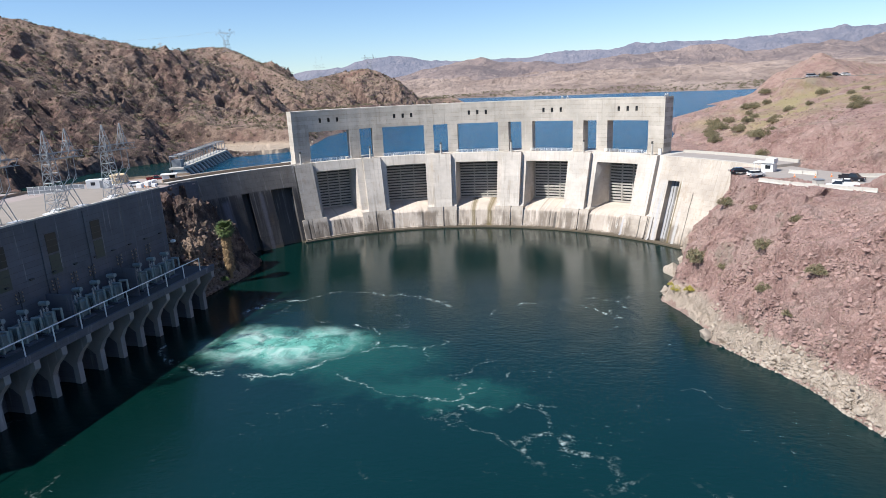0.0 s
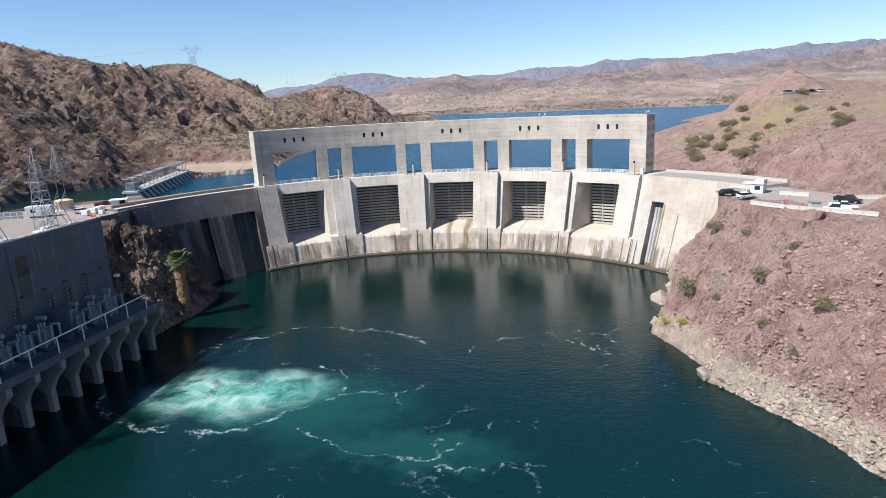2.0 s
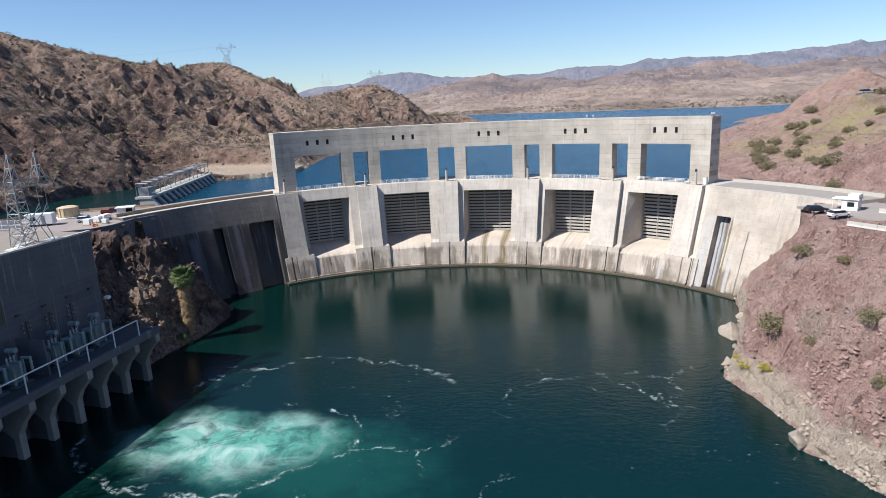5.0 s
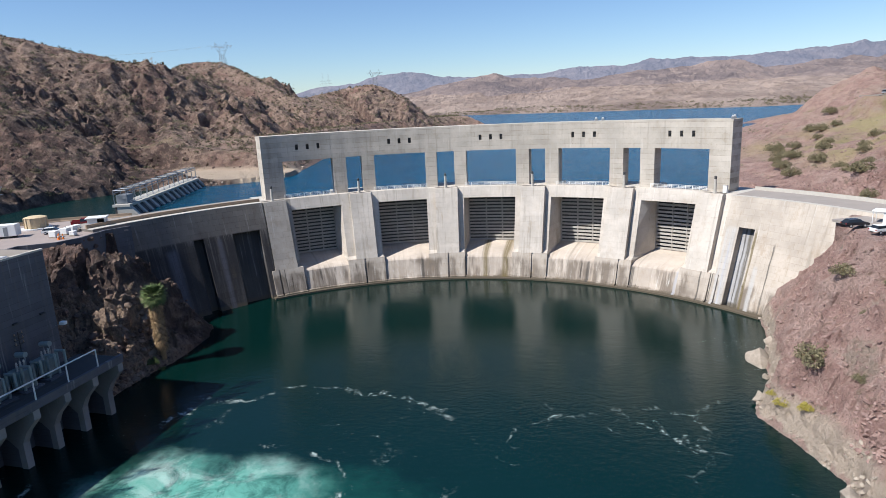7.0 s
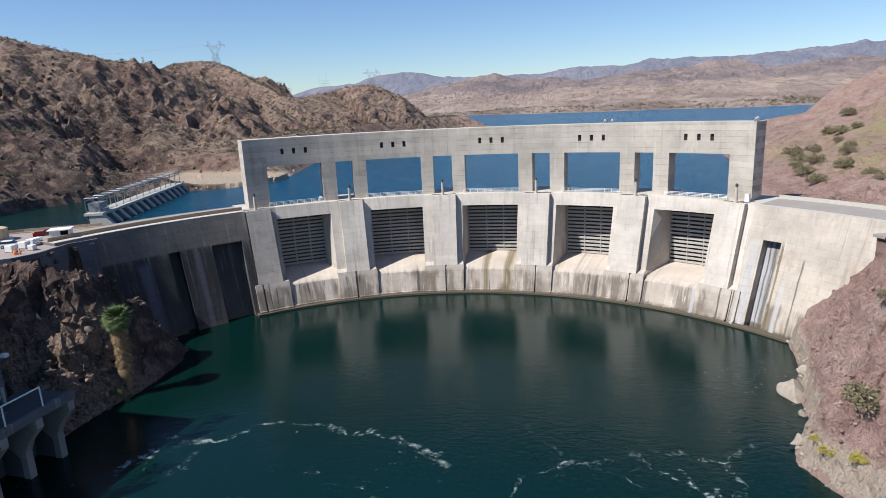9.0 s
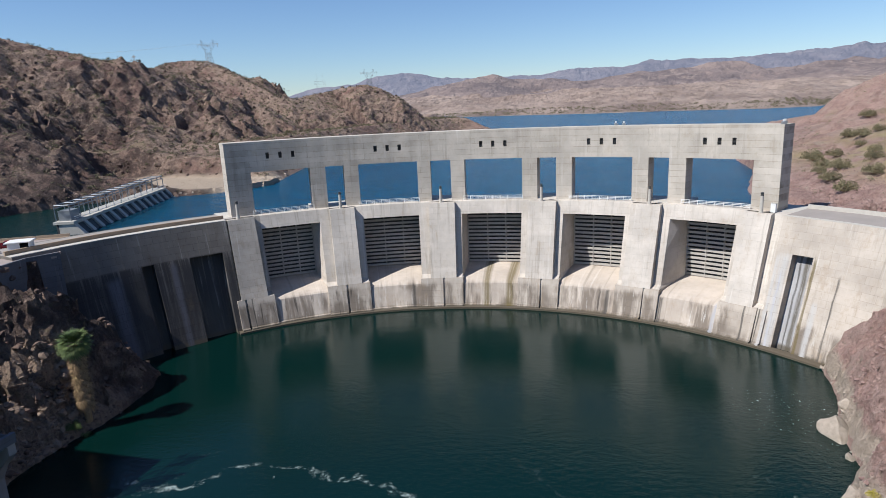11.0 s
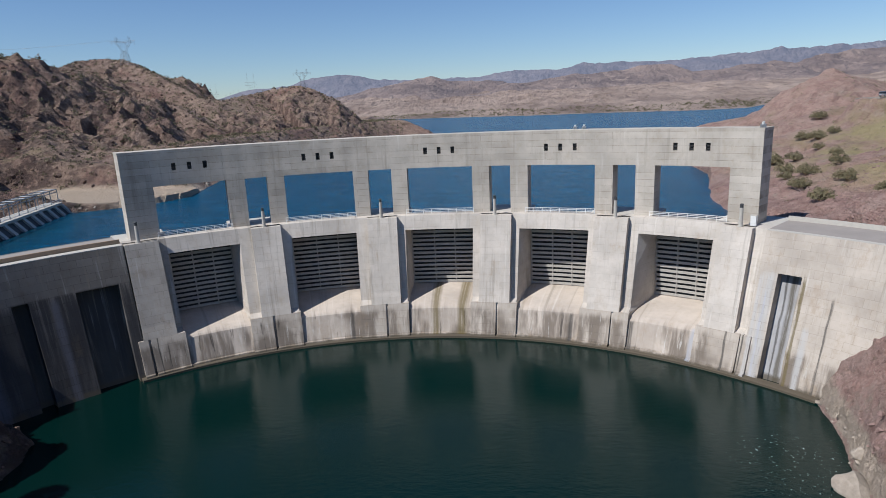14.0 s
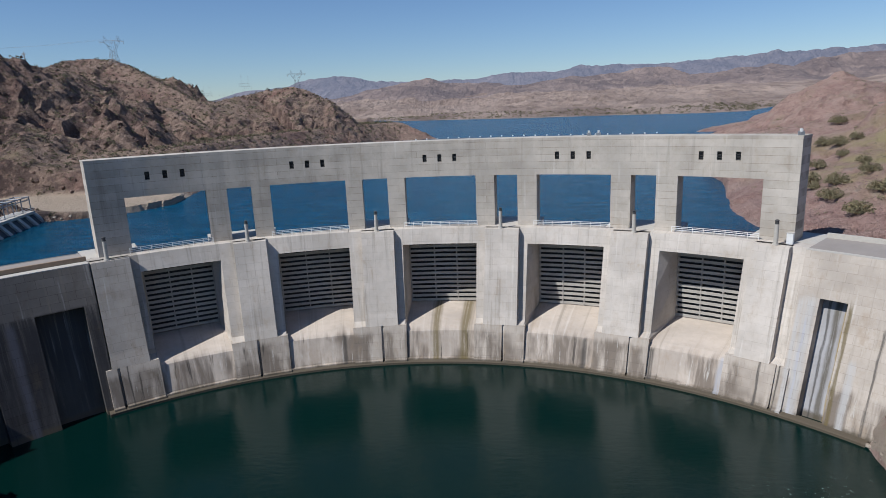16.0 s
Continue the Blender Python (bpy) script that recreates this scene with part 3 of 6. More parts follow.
def arc_wall(bm, cuts, levels, solid, r0, r1):
    """An arch-shaped wall of cells between bearings and levels, open where solid(i, j) is false."""
    ni, nj = len(cuts) - 1, len(levels) - 1
    keep = {}

    def vert(r, i, j):
        k = (r, i, j)
        if k not in keep:
            keep[k] = bm.verts.new(pol(r, cuts[i], levels[j]))
        return keep[k]

    def full(i, j):
        return 0 <= i < ni and 0 <= j < nj and solid(i, j)

    for i in range(ni):
        for j in range(nj):
            if not full(i, j):
                continue
            bm.faces.new([vert(r0, *k) for k in ((i, j), (i + 1, j), (i + 1, j + 1), (i, j + 1))])
            bm.faces.new([vert(r1, *k) for k in ((i, j + 1), (i + 1, j + 1), (i + 1, j), (i, j))])
            for di, dj, a, b in ((-1, 0, (0, 0), (0, 1)), (1, 0, (1, 0), (1, 1)), (0, -1, (0, 0), (1, 0)), (0, 1, (0, 1), (1, 1))):
                if not full(i + di, j + dj):
                    p, q = (i + a[0], j + a[1]), (i + b[0], j + b[1])
                    bm.faces.new((vert(r0, *p), vert(r0, *q), vert(r1, *q), vert(r1, *p)))
    return bm


# ---- ground ----
RIVER = [(-64, -22), (-72, -34), (-71.5, -38), (-63, -45), (-60.5, -52), (-60.5, -59), (-61, -66), (-62.5, -71), (-63.5, -77), (-64, -84), (-65, -92), (-76, -100), (-84, -140), (-95, -260), (-110, -700), (160, -700), (118, -300), (90, -200),
         (73, -143), (70.5, -136), (69, -129), (66.3, -122.5), (63, -117), (60, -111), (57, -107), (59.3, -101.5), (56.5, -91), (53.6, -83.3), (55.5, -77.5), (60.5, -71.5), (61.5, -66), (64, -57), (67, -50), (68.5, -44), (69.8, -37), (72, -34), (66, -22), (36, 0), (0, 8), (-36, 0)]
LAKE = [(-62, -15), (-76, -32), (-92, -28), (-108, -34), (-124, -44), (-150, -30), (-154, 0), (-152, 22), (-135, 46), (-108, 56), (-94, 66), (-88, 80), (-92, 106),
        (-100, 160), (-96, 230), (-76, 330), (-44, 400), (-12, 412), (-32, 440), (-75, 520), (-95, 730), (-200, 800), (-350, 900), (-500, 1000), (-300, 1140), (-150, 1120), (-112, 1020), (0, 960), (110, 892),
        (240, 858), (340, 790), (420, 800), (560, 1000), (600, 980), (430, 760), (345, 620), (285, 499), (240, 425), (208, 402), (188, 366), (214, 350), (178, 322), (147, 258), (124, 212),
        (106, 150), (97, 88), (92, 72), (85, 55), (77, 30), (75, 14), (80, -4), (70, -18), (40, 6), (0, 12), (-40, 4)]
LAKE_Z = 23.5


def seg_dist(px, py, pts, closed=True):
    best, val = np.full(px.shape, 1e9), np.zeros(px.shape)
    for k in range(len(pts) if closed else len(pts) - 1):
        a, b = pts[k], pts[(k + 1) % len(pts)]
        dx, dy = b[0] - a[0], b[1] - a[1]
        t = np.clip(((px - a[0]) * dx + (py - a[1]) * dy) / (dx * dx + dy * dy), 0, 1)
        d = np.hypot(px - a[0] - t * dx, py - a[1] - t * dy)
        if len(a) > 2:
            val = np.where(d < best, a[2] + t * (b[2] - a[2]), val)
        best = np.minimum(best, d)
    return best, val


def inside(px, py, pts):
    r = np.zeros(px.shape, bool)
    for k in range(len(pts)):
        (ax, ay), (bx, by) = pts[k], pts[(k + 1) % len(pts)]
        if ay == by:
            continue
        r ^= ((ay > py) != (by > py)) & (px < (bx - ax) * (py - ay) / (by - ay) + ax)
    return r


def hash2(ix, iy, seed):
    h = (ix * 374761393 + iy * 668265263 + seed * 974634777) & 0x7FFFFFFF
    h = ((h ^ (h >> 13)) * 1274126177) & 0x7FFFFFFF
    return ((h ^ (h >> 16)) & 0xFFFF) / 65535.0


def vnoise(x, y, seed):
    ix, iy = np.floor(x).astype(np.int64), np.floor(y).astype(np.int64)
    fx, fy = x - ix, y - iy
    fx, fy = fx * fx * (3 - 2 * fx), fy * fy * (3 - 2 * fy)
    a, b, c, d = hash2(ix, iy, seed), hash2(ix + 1, iy, seed), hash2(ix, iy + 1, seed), hash2(ix + 1, iy + 1, seed)
    return (a * (1 - fx) + b * fx) * (1 - fy) + (c * (1 - fx) + d * fx) * fy


def fractal(x, y, scale, octaves=5, seed=1, ridged=False, gain=0.5):
    s, amp, tot, f = np.zeros(x.shape), 1.0, 0.0, 1.0 / scale
    for o in range(octaves):
        n = vnoise(x * f + 17.3 * o, y * f - 9.1 * o, seed + o)
        if ridged:
            n = 1 - np.abs(2 * n - 1)
        s, tot = s + amp * n, tot + amp
        x, y = 0.8 * x - 0.6 * y, 0.6 * x + 0.8 * y
        amp, f = amp * gain, f * 2.03
    return s / tot


def blocks(x, y, scale, seed):
    """Angular rock: one random level and tilt for each irregular cell, with cracks between."""
    x, y = x / scale, y / scale
    ix, iy = np.floor(x).astype(np.int64), np.floor(y).astype(np.int64)
    d1, d2, lev = np.full(x.shape, 9.0), np.full(x.shape, 9.0), np.zeros(x.shape)
    for i in (-1, 0, 1):
        for j in (-1, 0, 1):
            cx, cy = ix + i, iy + j
            px, py = cx + hash2(cx, cy, seed), cy + hash2(cx, cy, seed + 1)
            d = np.hypot(x - px, y - py)
            val = hash2(cx, cy, seed + 2) - 0.5 + (x - px) * (hash2(cx, cy, seed + 3) - 0.5) * 1.2 + (y - py) * (hash2(cx, cy, seed + 4) - 0.5) * 1.2
            near = d < d1
            d2 = np.where(near, d1, np.minimum(d2, d))
            lev = np.where(near, val, lev)
            d1 = np.where(near, d, d1)
    return lev - 0.5 * (1 - np.clip((d2 - d1) / 0.18, 0, 1))


def smooth(a, b, v):
    t = np.clip((v - a) / (b - a), 0, 1)
    return t * t * (3 - 2 * t)


# crests of the hills: x, y, height; and how steeply they fall away
WALL_DIR = 0.115                  # lean of the powerhouse's front from north to south
RIDGES = [
    ([(-430, 90, 128), (-340, 125, 114), (-290, 160, 103), (-252, 190, 90), (-262, 240, 88), (-274, 300, 85)], 0.52),
    ([(-274, 300, 85), (-282, 350, 95), (-254, 360, 95), (-221, 340, 81), (-184, 320, 64)], 0.50),
    ([(-252, 190, 88), (-205, 180, 61), (-165, 120, 42)], 0.55),
    ([(-184, 320, 62), (-172, 335, 60), (-160, 400, 67), (-125, 388, 71), (-98, 390, 60), (-72, 400, 36)], 0.48),
    ([(-260, 260, 82), (-204, 262, 65), (-172, 260, 58), (-130, 240, 34)], 0.55),
    ([(239, 272, 61.5), (231, 300, 50), (220, 338, 29)], 0.72),
    ([(239, 272, 61.5), (256, 283, 57), (292, 300, 52), (340, 320, 50)], 0.62),
    ([(140, -40, 43), (165, 10, 45), (175, 70, 46), (205, 130, 44)], 0.27),
    ([(205, 130, 44), (235, 200, 45), (262, 260, 47)], 0.36),
    ([(150, -62, 50), (200, 0, 55), (250, 60, 60)], 0.45),
    ([(165, 95, 47), (132, 112, 40), (112, 108, 28)], 0.5),
    ([(130, -130, 50), (170, -110, 58), (230, -90, 66)], 0.6),
    ([(-420, -120, 90), (-330, -60, 80), (-280, 40, 92)], 0.5),
]
CRESTS_W = [([(-92, -60, 26.5), (-84, -63, 26), (-77, -66, 25.5), (-72.5, -63, 24.8), (-69, -60, 23)], 1.25),
            ([(-69, -60, 23), (-67, -56, 15), (-64, -51, 6), (-62, -48, 1.5)], 1.15),
            ([(-76, -65, 25), (-78, -72, 23), (-77.5, -80, 21), (-76, -90, 20)], 2.0),
            ([(-69.5, -61, 17.5), (-67.5, -67, 15), (-67, -74, 12.5), (-66.5, -80, 10), (-65, -86, 4)], 1.0),
            ([(-67, -66, 12), (-64.8, -72, 8.5), (-63.2, -78, 5), (-62.5, -82, 1)], 1.1)]
YARD = [(-80.5, -46), (-84.0, -50.5), (-84.2, -58), (-86.5, -62.5), (-93, -66), (-93.5, -175), (-140, -175), (-140, -60), (-127, -52), (-121, -42.5), (-109, -34.5), (-93, -28.5), (-88, -33)]
RIM_E = [(88, -42), (84, -49), (78.5, -56), (76.8, -61), (77, -66), (78.5, -71.5), (83.1, -77.6), (87.2, -82.2), (91.8, -85.8), (96, -89.4), (112, -97), (150, -112), (260, -140)]
EDGE_E = [(78.5, -70.2), (83.1, -77.1), (87.2, -81.4), (91.8, -84.9), (96.0, -88.4), (112, -96)]
ROAD_E = [(74, -18), (84, -34), (88, -46), (90, -57), (98, -70), (120, -80), (170, -88), (260, -84)]
ROAD_UP = [(150, 84), (165, 92), (190, 98), (260, 100)]


def height(x, y):
    ir, il = inside(x, y, RIVER), inside(x, y, LAKE)
    dr, _ = seg_dist(x, y, RIVER)
    dl, _ = seg_dist(x, y, LAKE)
    ru = fractal(x, y, 26, 5, 11, True) - 0.55
    fine = fractal(x, y, 7, 4, 31, True) - 0.55
    mid = fractal(x, y, 15, 4, 71, True, 0.6) - 0.5
    warp = fractal(x, y, 9, 2, 401) * 6
    b5, b2 = blocks(x + warp, y - warp, 5.5, 501), blocks(x + warp * 0.5, y + warp, 2.1, 601)
    bank = np.where(dr < 6, dr * 1.55, 9.3 + (dr - 6) * 0.98) + (b5 * 1.5 + b2 * 0.8) * smooth(0.3, 3, dr) + fine * 3.4 * smooth(0.5, 8, dr) + ru * 5 * smooth(4, 18, dr) + mid * np.where(x < 0, 9, 3.5) * smooth(2, 12, dr)
    west = np.minimum(0.5 * dr, 5.5)
    for crest, fall in CRESTS_W:
        d, z = seg_dist(x, y, crest, False)
        west = np.maximum(west, z - fall * d)
    west = np.minimum(west, 0.3 + dr * 1.9)
    west = west + (mid * 3 + b5 * 3.4 + b2 * 1.9 + blocks(x - warp, y + warp * 0.7, 3.3, 801) * 2.2) * smooth(0.2, 3, dr)
    bank = np.where((x < -45) & (y > -110) & (y < -25), west, bank)
    top = 26.0 + np.clip(dr - 60, 0, 120) * 0.10
    # east bank: rises from the shore to the rim of the road terrace, steep at its foot
    de, _ = seg_dist(x, y, RIM_E, False)
    up = np.where(inside(x, y, RIM_E + [(260, 0), (84, 0)]), 1.0, dr / (dr + de + 0.01))
    rough = smooth(0.2, 3, dr) * (1 - smooth(0.9, 1.0, up))
    slope_e = 25.6 * np.where(up < 0.12, up * 1.75, 0.21 + (up - 0.12) * 0.9) + rough * (b5 * 1.5 + b2 * 0.8 + fine * 2.6 + mid * 2.6 + ru * 3.5 * smooth(0.1, 0.4, up))
    h = np.minimum(np.where((x > 40) & (y < -30), slope_e, bank), top)
    h = np.minimum(h, LAKE_Z + dl * (0.75 - 0.57 * smooth(20, 90, y) * (x > 60)) + fine * 2.0 * smooth(0.5, 8, dl))
    rib = fractal(x + warp * 3, y - warp * 2, 20, 5, 911, True, 0.62) - 0.5
    crag = smooth(0.50, 0.64, fractal(x, y, 44, 4, 201, True)) * rib * 7.5
    away = smooth(2, 26, np.minimum(dr - 18, dl))
    b11 = blocks(x + warp * 2, y - warp, 12, 951)
    facet = (b11 * 4.5 + b5 * 2.2 + b2 * 0.6) * smooth(0.56, 0.70, fractal(x, y, 48, 3, 977, True)) + (b5 + b2) * 0.12
    for crest, fall in RIDGES:
        d, z = seg_dist(x, y, crest, False)
        big = fractal(x, y, 60, 5, 3, True) - 0.5
        hill = z - fall * d * (0.85 + 0.5 * smooth(0, 60, d) * 0.3) + smooth(6, 45, d) * big * np.where(x > 60, 9, 30) + (ru * 5 * smooth(2, 22, d) + mid * (1.0 + 3.2 * smooth(8, 50, d)) + fine * 2 + (crag + facet) * (0.25 + 0.75 * smooth(20, 70, d))) * np.where(x > 60, np.where(y > 150, 1.0, 0.42), 1.0)
        shore = LAKE_Z + dl * 0.9 + fine * 3
        hill = np.where(x < 20, np.minimum(hill, shore + 2), hill)
        h = np.maximum(h, np.where(x > 20, np.minimum(np.minimum(hill, bank), 26.2 + np.maximum(np.minimum(dr - 38 + 24 * smooth(-60, -14, y), np.where(y > 110, dl * 0.14 + np.maximum(dl - 34, 0) * 0.85, dl * 0.42) + 1.5), 0) + fine * 3 * smooth(2, 20, dl)), hill))
    # the plain beyond the lake
    far = smooth(650, 880, y)
    plain_z = LAKE_Z + np.minimum(dl, 1600) * 0.028 + (fractal(x, y, 260, 6, 7, True, 0.6) - 0.40) * 44 * smooth(10, 420, dl) + (fractal(x, y, 70, 4, 27, True, 0.6) - 0.5) * 14 * smooth(5, 90, dl) + fine * 1.5 * smooth(2, 20, dl)
    h = h * (1 - far) + far * plain_z
    d, _ = seg_dist(x, y, [(-165, 86), (-140, 82), (-98, 74)], False)
    k = 1 - smooth(16, 24, d)
    h = np.where(il, h, h * (1 - k) + 25.4 * k)
    # levelled: road east of the dam, upper road, works yard west of it
    d, _ = seg_dist(x, y, ROAD_E, False)
    rr, aa = np.hypot(x - HUB.x, y - HUB.y), np.degrees(np.arctan2(x - HUB.x, y - HUB.y))
    k = np.where(y > -48, 1 - smooth(4.5, 7, d), 1 - smooth(8.5, 11, d)) * np.where((rr < 100) & (aa < 62), 0.0, 1.0)
    h = h * (1 - k) + 25.9 * k
    d, _ = seg_dist(x, y, EDGE_E, False)
    k = 1 - smooth(1.2, 2.6, d)
    h = h * (1 - k) + 25.85 * k
    d, _ = seg_dist(x, y, ROAD_UP, False)
    k = 1 - smooth(5, 12, d)
    h = h * (1 - k) + 47.5 * k
    dw = np.hypot(1, WALL_DIR)
    u, v = ((x + 65.3) - WALL_DIR * (y + 90.3)) / dw, (-(y + 90.3) - WALL_DIR * (x + 65.3)) / dw
    dy, _ = seg_dist(x, y, YARD)
    yard = np.where(inside(x, y, YARD), 1.0, 1 - smooth(0.3, 1.2, dy)) * np.where((rr < 99) & (aa > -64), 0.0, 1.0)
    h = h * (1 - yard) + 26.0 * yard
    h = np.where((v > 0.5) & (u > -23) & (u < 14), np.minimum(h, -3.0), h)
    # nothing but water and footings within the arch
    rr, aa = np.hypot(x - HUB.x, y - HUB.y), np.degrees(np.arctan2(x - HUB.x, y - HUB.y))
    h = np.where((rr > 83) & (rr < 114) & (np.abs(aa) < 50), np.minimum(h, -4.0), h)
    h = np.where((rr > 97) & (rr < 107) & (np.abs(aa) < 70), np.minimum(h, 25.0), h)
    h = np.where(ir, -np.minimum(dr * 0.8, 7) - 0.1, h)
    h = np.where(il, np.minimum(h, LAKE_Z - np.minimum(dl * 0.7, 9) - 0.05), h)
    return h


def axis(parts):
    out = [parts[0][0]]
    for a, b, s0, s1 in parts:
        while out[-1] < b - 1e-6:
            t = (out[-1] - a) / (b - a)
            out.append(min(b, out[-1] + s0 + (s1 - s0) * t))
    return np.array(out)


GX = axis([(-2600, -400, 120, 8), (-400, -135, 2.5, 2.2), (-135, -92, 2.0, 1.2), (-92, -52, 0.62, 0.62), (-52, 46, 5, 5), (46, 112, 0.72, 0.8), (112, 130, 1.0, 1.8), (130, 330, 2.4, 5), (330, 700, 6, 12), (700, 2600, 12, 110)])
GY = axis([(-700, -160, 40, 3), (-160, -95, 0.85, 0.8), (-95, -30, 0.66, 0.66), (-30, 120, 1.2, 2.0), (120, 420, 2.1, 2.7), (420, 1100, 4.5, 12), (1100, 1700, 12, 20), (1700, 2700, 22, 40)])
gx, gy = np.meshgrid(GX, GY)
gz = height(gx, gy)
nx_, ny_ = len(GX), len(GY)
co = np.stack([gx, gy, gz], -1).reshape(-1, 3)
# shake the near rock faces sideways so that steep ground is not smooth
jit = np.stack([fractal(gx + 3 * gz, gy, 5, 3, 51) - 0.5, fractal(gx, gy + 3 * gz, 5, 3, 61) - 0.5, 0 * gx], -1).reshape(-1, 3)
co += jit * (np.where(co[:, 1] > 0, 1.1, 2.2) * ((co[:, 2] > 0.4) & (np.abs(co[:, 2] - 26) > 0.4) & (np.abs(co[:, 0]) < 330) & (co[:, 1] < 420)))[:, None]
idx = np.arange(nx_ * ny_).reshape(ny_, nx_)
quads = np.stack([idx[:-1, :-1], idx[:-1, 1:], idx[1:, 1:], idx[1:, :-1]], -1).reshape(-1, 4)
gm = bpy.data.meshes.new("ground")
gm.from_pydata(co.tolist(), [], quads.tolist())
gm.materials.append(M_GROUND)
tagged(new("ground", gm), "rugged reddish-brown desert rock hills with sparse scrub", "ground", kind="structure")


bm = bmesh.new()
bm.faces.new([bm.verts.new((x, y, 0)) for x, y in [(-140, -700), (190, -700), (130, -200), (100, -60), (80, -25)]] + [bm.verts.new(pol(93, a, 0)) for a in range(50, -61, -5)] + [bm.verts.new((-100, -60, 0))])
lone("water_river", bm, M_RIVER, "dark teal river pool with a pale green churning boil", "water", kind="structure")
bm = bmesh.new()
bm.faces.new([bm.verts.new((x, y, LAKE_Z)) for x, y in [(-1500, 1900), (-1500, 60), (-170, -80), (-90, -60)]] + [bm.verts.new(pol(101, a, LAKE_Z)) for a in range(-62, 57, 4)] + [bm.verts.new((x, y, LAKE_Z)) for x, y in [(140, 0), (1500, 900), (1500, 1900)]])
lone("water_lake", bm, M_LAKE, "deep blue rippled reservoir lake behind the dam", "water", kind="structure")


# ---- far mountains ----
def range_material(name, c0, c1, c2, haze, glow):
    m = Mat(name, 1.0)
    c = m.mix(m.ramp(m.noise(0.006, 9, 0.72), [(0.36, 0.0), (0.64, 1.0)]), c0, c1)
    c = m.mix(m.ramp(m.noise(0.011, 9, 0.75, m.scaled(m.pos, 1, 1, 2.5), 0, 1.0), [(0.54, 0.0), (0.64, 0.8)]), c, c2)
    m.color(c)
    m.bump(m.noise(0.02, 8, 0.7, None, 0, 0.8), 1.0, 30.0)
    # distance haze added as a faint bluish glow of the rock itself
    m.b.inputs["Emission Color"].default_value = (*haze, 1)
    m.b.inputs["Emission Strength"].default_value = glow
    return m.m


def mountain_range(name, label, y0, crest, depth, rough, material, seed):
    """A far range: crest heights over bearings, gullied, falling to its foot towards the lake."""
    xs = np.arange(crest[0][0], crest[-1][0], 14.0)
    rows = 56
    cz = np.interp(xs, [c[0] for c in crest], [c[1] for c in crest])
    verts = []
    for j in range(rows):
        t = j / (rows - 1)
        yy = y0 + depth * t
        shape = 1 - abs(t - 0.75) / 0.75 if t < 0.75 else 1 - (t - 0.75) / 0.25 * 0.6
        yv = np.full(xs.shape, yy)
        warp = (fractal(xs, yv, 260, 3, seed + 40) - 0.5) * 160
        n = fractal(xs + warp, yv - warp, 300, 7, seed, True, 0.58) - 0.52
        zz = 20 + (cz - 20) * (shape ** 1.25 * (1 + rough * n * 0.8) + rough * n * 1.5 * min(1, t * 4) * (1 - 0.75 * smooth(0.55, 0.75, t)))
        verts += list(zip(xs.tolist(), [yy] * len(xs), zz.tolist()))
    k = len(xs)
    me = bpy.data.meshes.new(name)
    me.from_pydata(verts, [], [(j * k + i, j * k + i + 1, (j + 1) * k + i + 1, (j + 1) * k + i) for j in range(rows - 1) for i in range(k - 1)])
    me.materials.append(material)
    tagged(new(name, me), label, "mountains", kind="structure")


M_FAR = range_material("hazy_far_rock", (0.085, 0.075, 0.085), (0.15, 0.125, 0.125), (0.19, 0.165, 0.16), (0.34, 0.45, 0.68), 0.26)
M_MID = range_material("hazy_middle_rock", (0.125, 0.088, 0.078), (0.24, 0.175, 0.145), (0.33, 0.25, 0.205), (0.36, 0.42, 0.56), 0.11)
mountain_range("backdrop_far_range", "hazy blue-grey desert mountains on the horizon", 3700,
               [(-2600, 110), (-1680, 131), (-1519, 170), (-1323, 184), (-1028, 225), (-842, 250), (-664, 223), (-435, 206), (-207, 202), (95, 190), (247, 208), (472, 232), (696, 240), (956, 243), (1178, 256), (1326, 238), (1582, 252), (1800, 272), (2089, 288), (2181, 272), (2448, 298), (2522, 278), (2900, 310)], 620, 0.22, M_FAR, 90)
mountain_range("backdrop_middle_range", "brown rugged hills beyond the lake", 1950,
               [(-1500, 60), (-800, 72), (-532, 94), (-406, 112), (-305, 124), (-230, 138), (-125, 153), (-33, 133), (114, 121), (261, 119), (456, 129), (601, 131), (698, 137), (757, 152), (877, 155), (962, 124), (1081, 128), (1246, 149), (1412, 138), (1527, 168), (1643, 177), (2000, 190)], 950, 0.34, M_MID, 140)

# ---- dam ----
ROAD_Z = 26.7


def face_r(z):
    """Radius of the battered downstream face at height z."""
    return 87.2 + 8.4 * z / 26.7


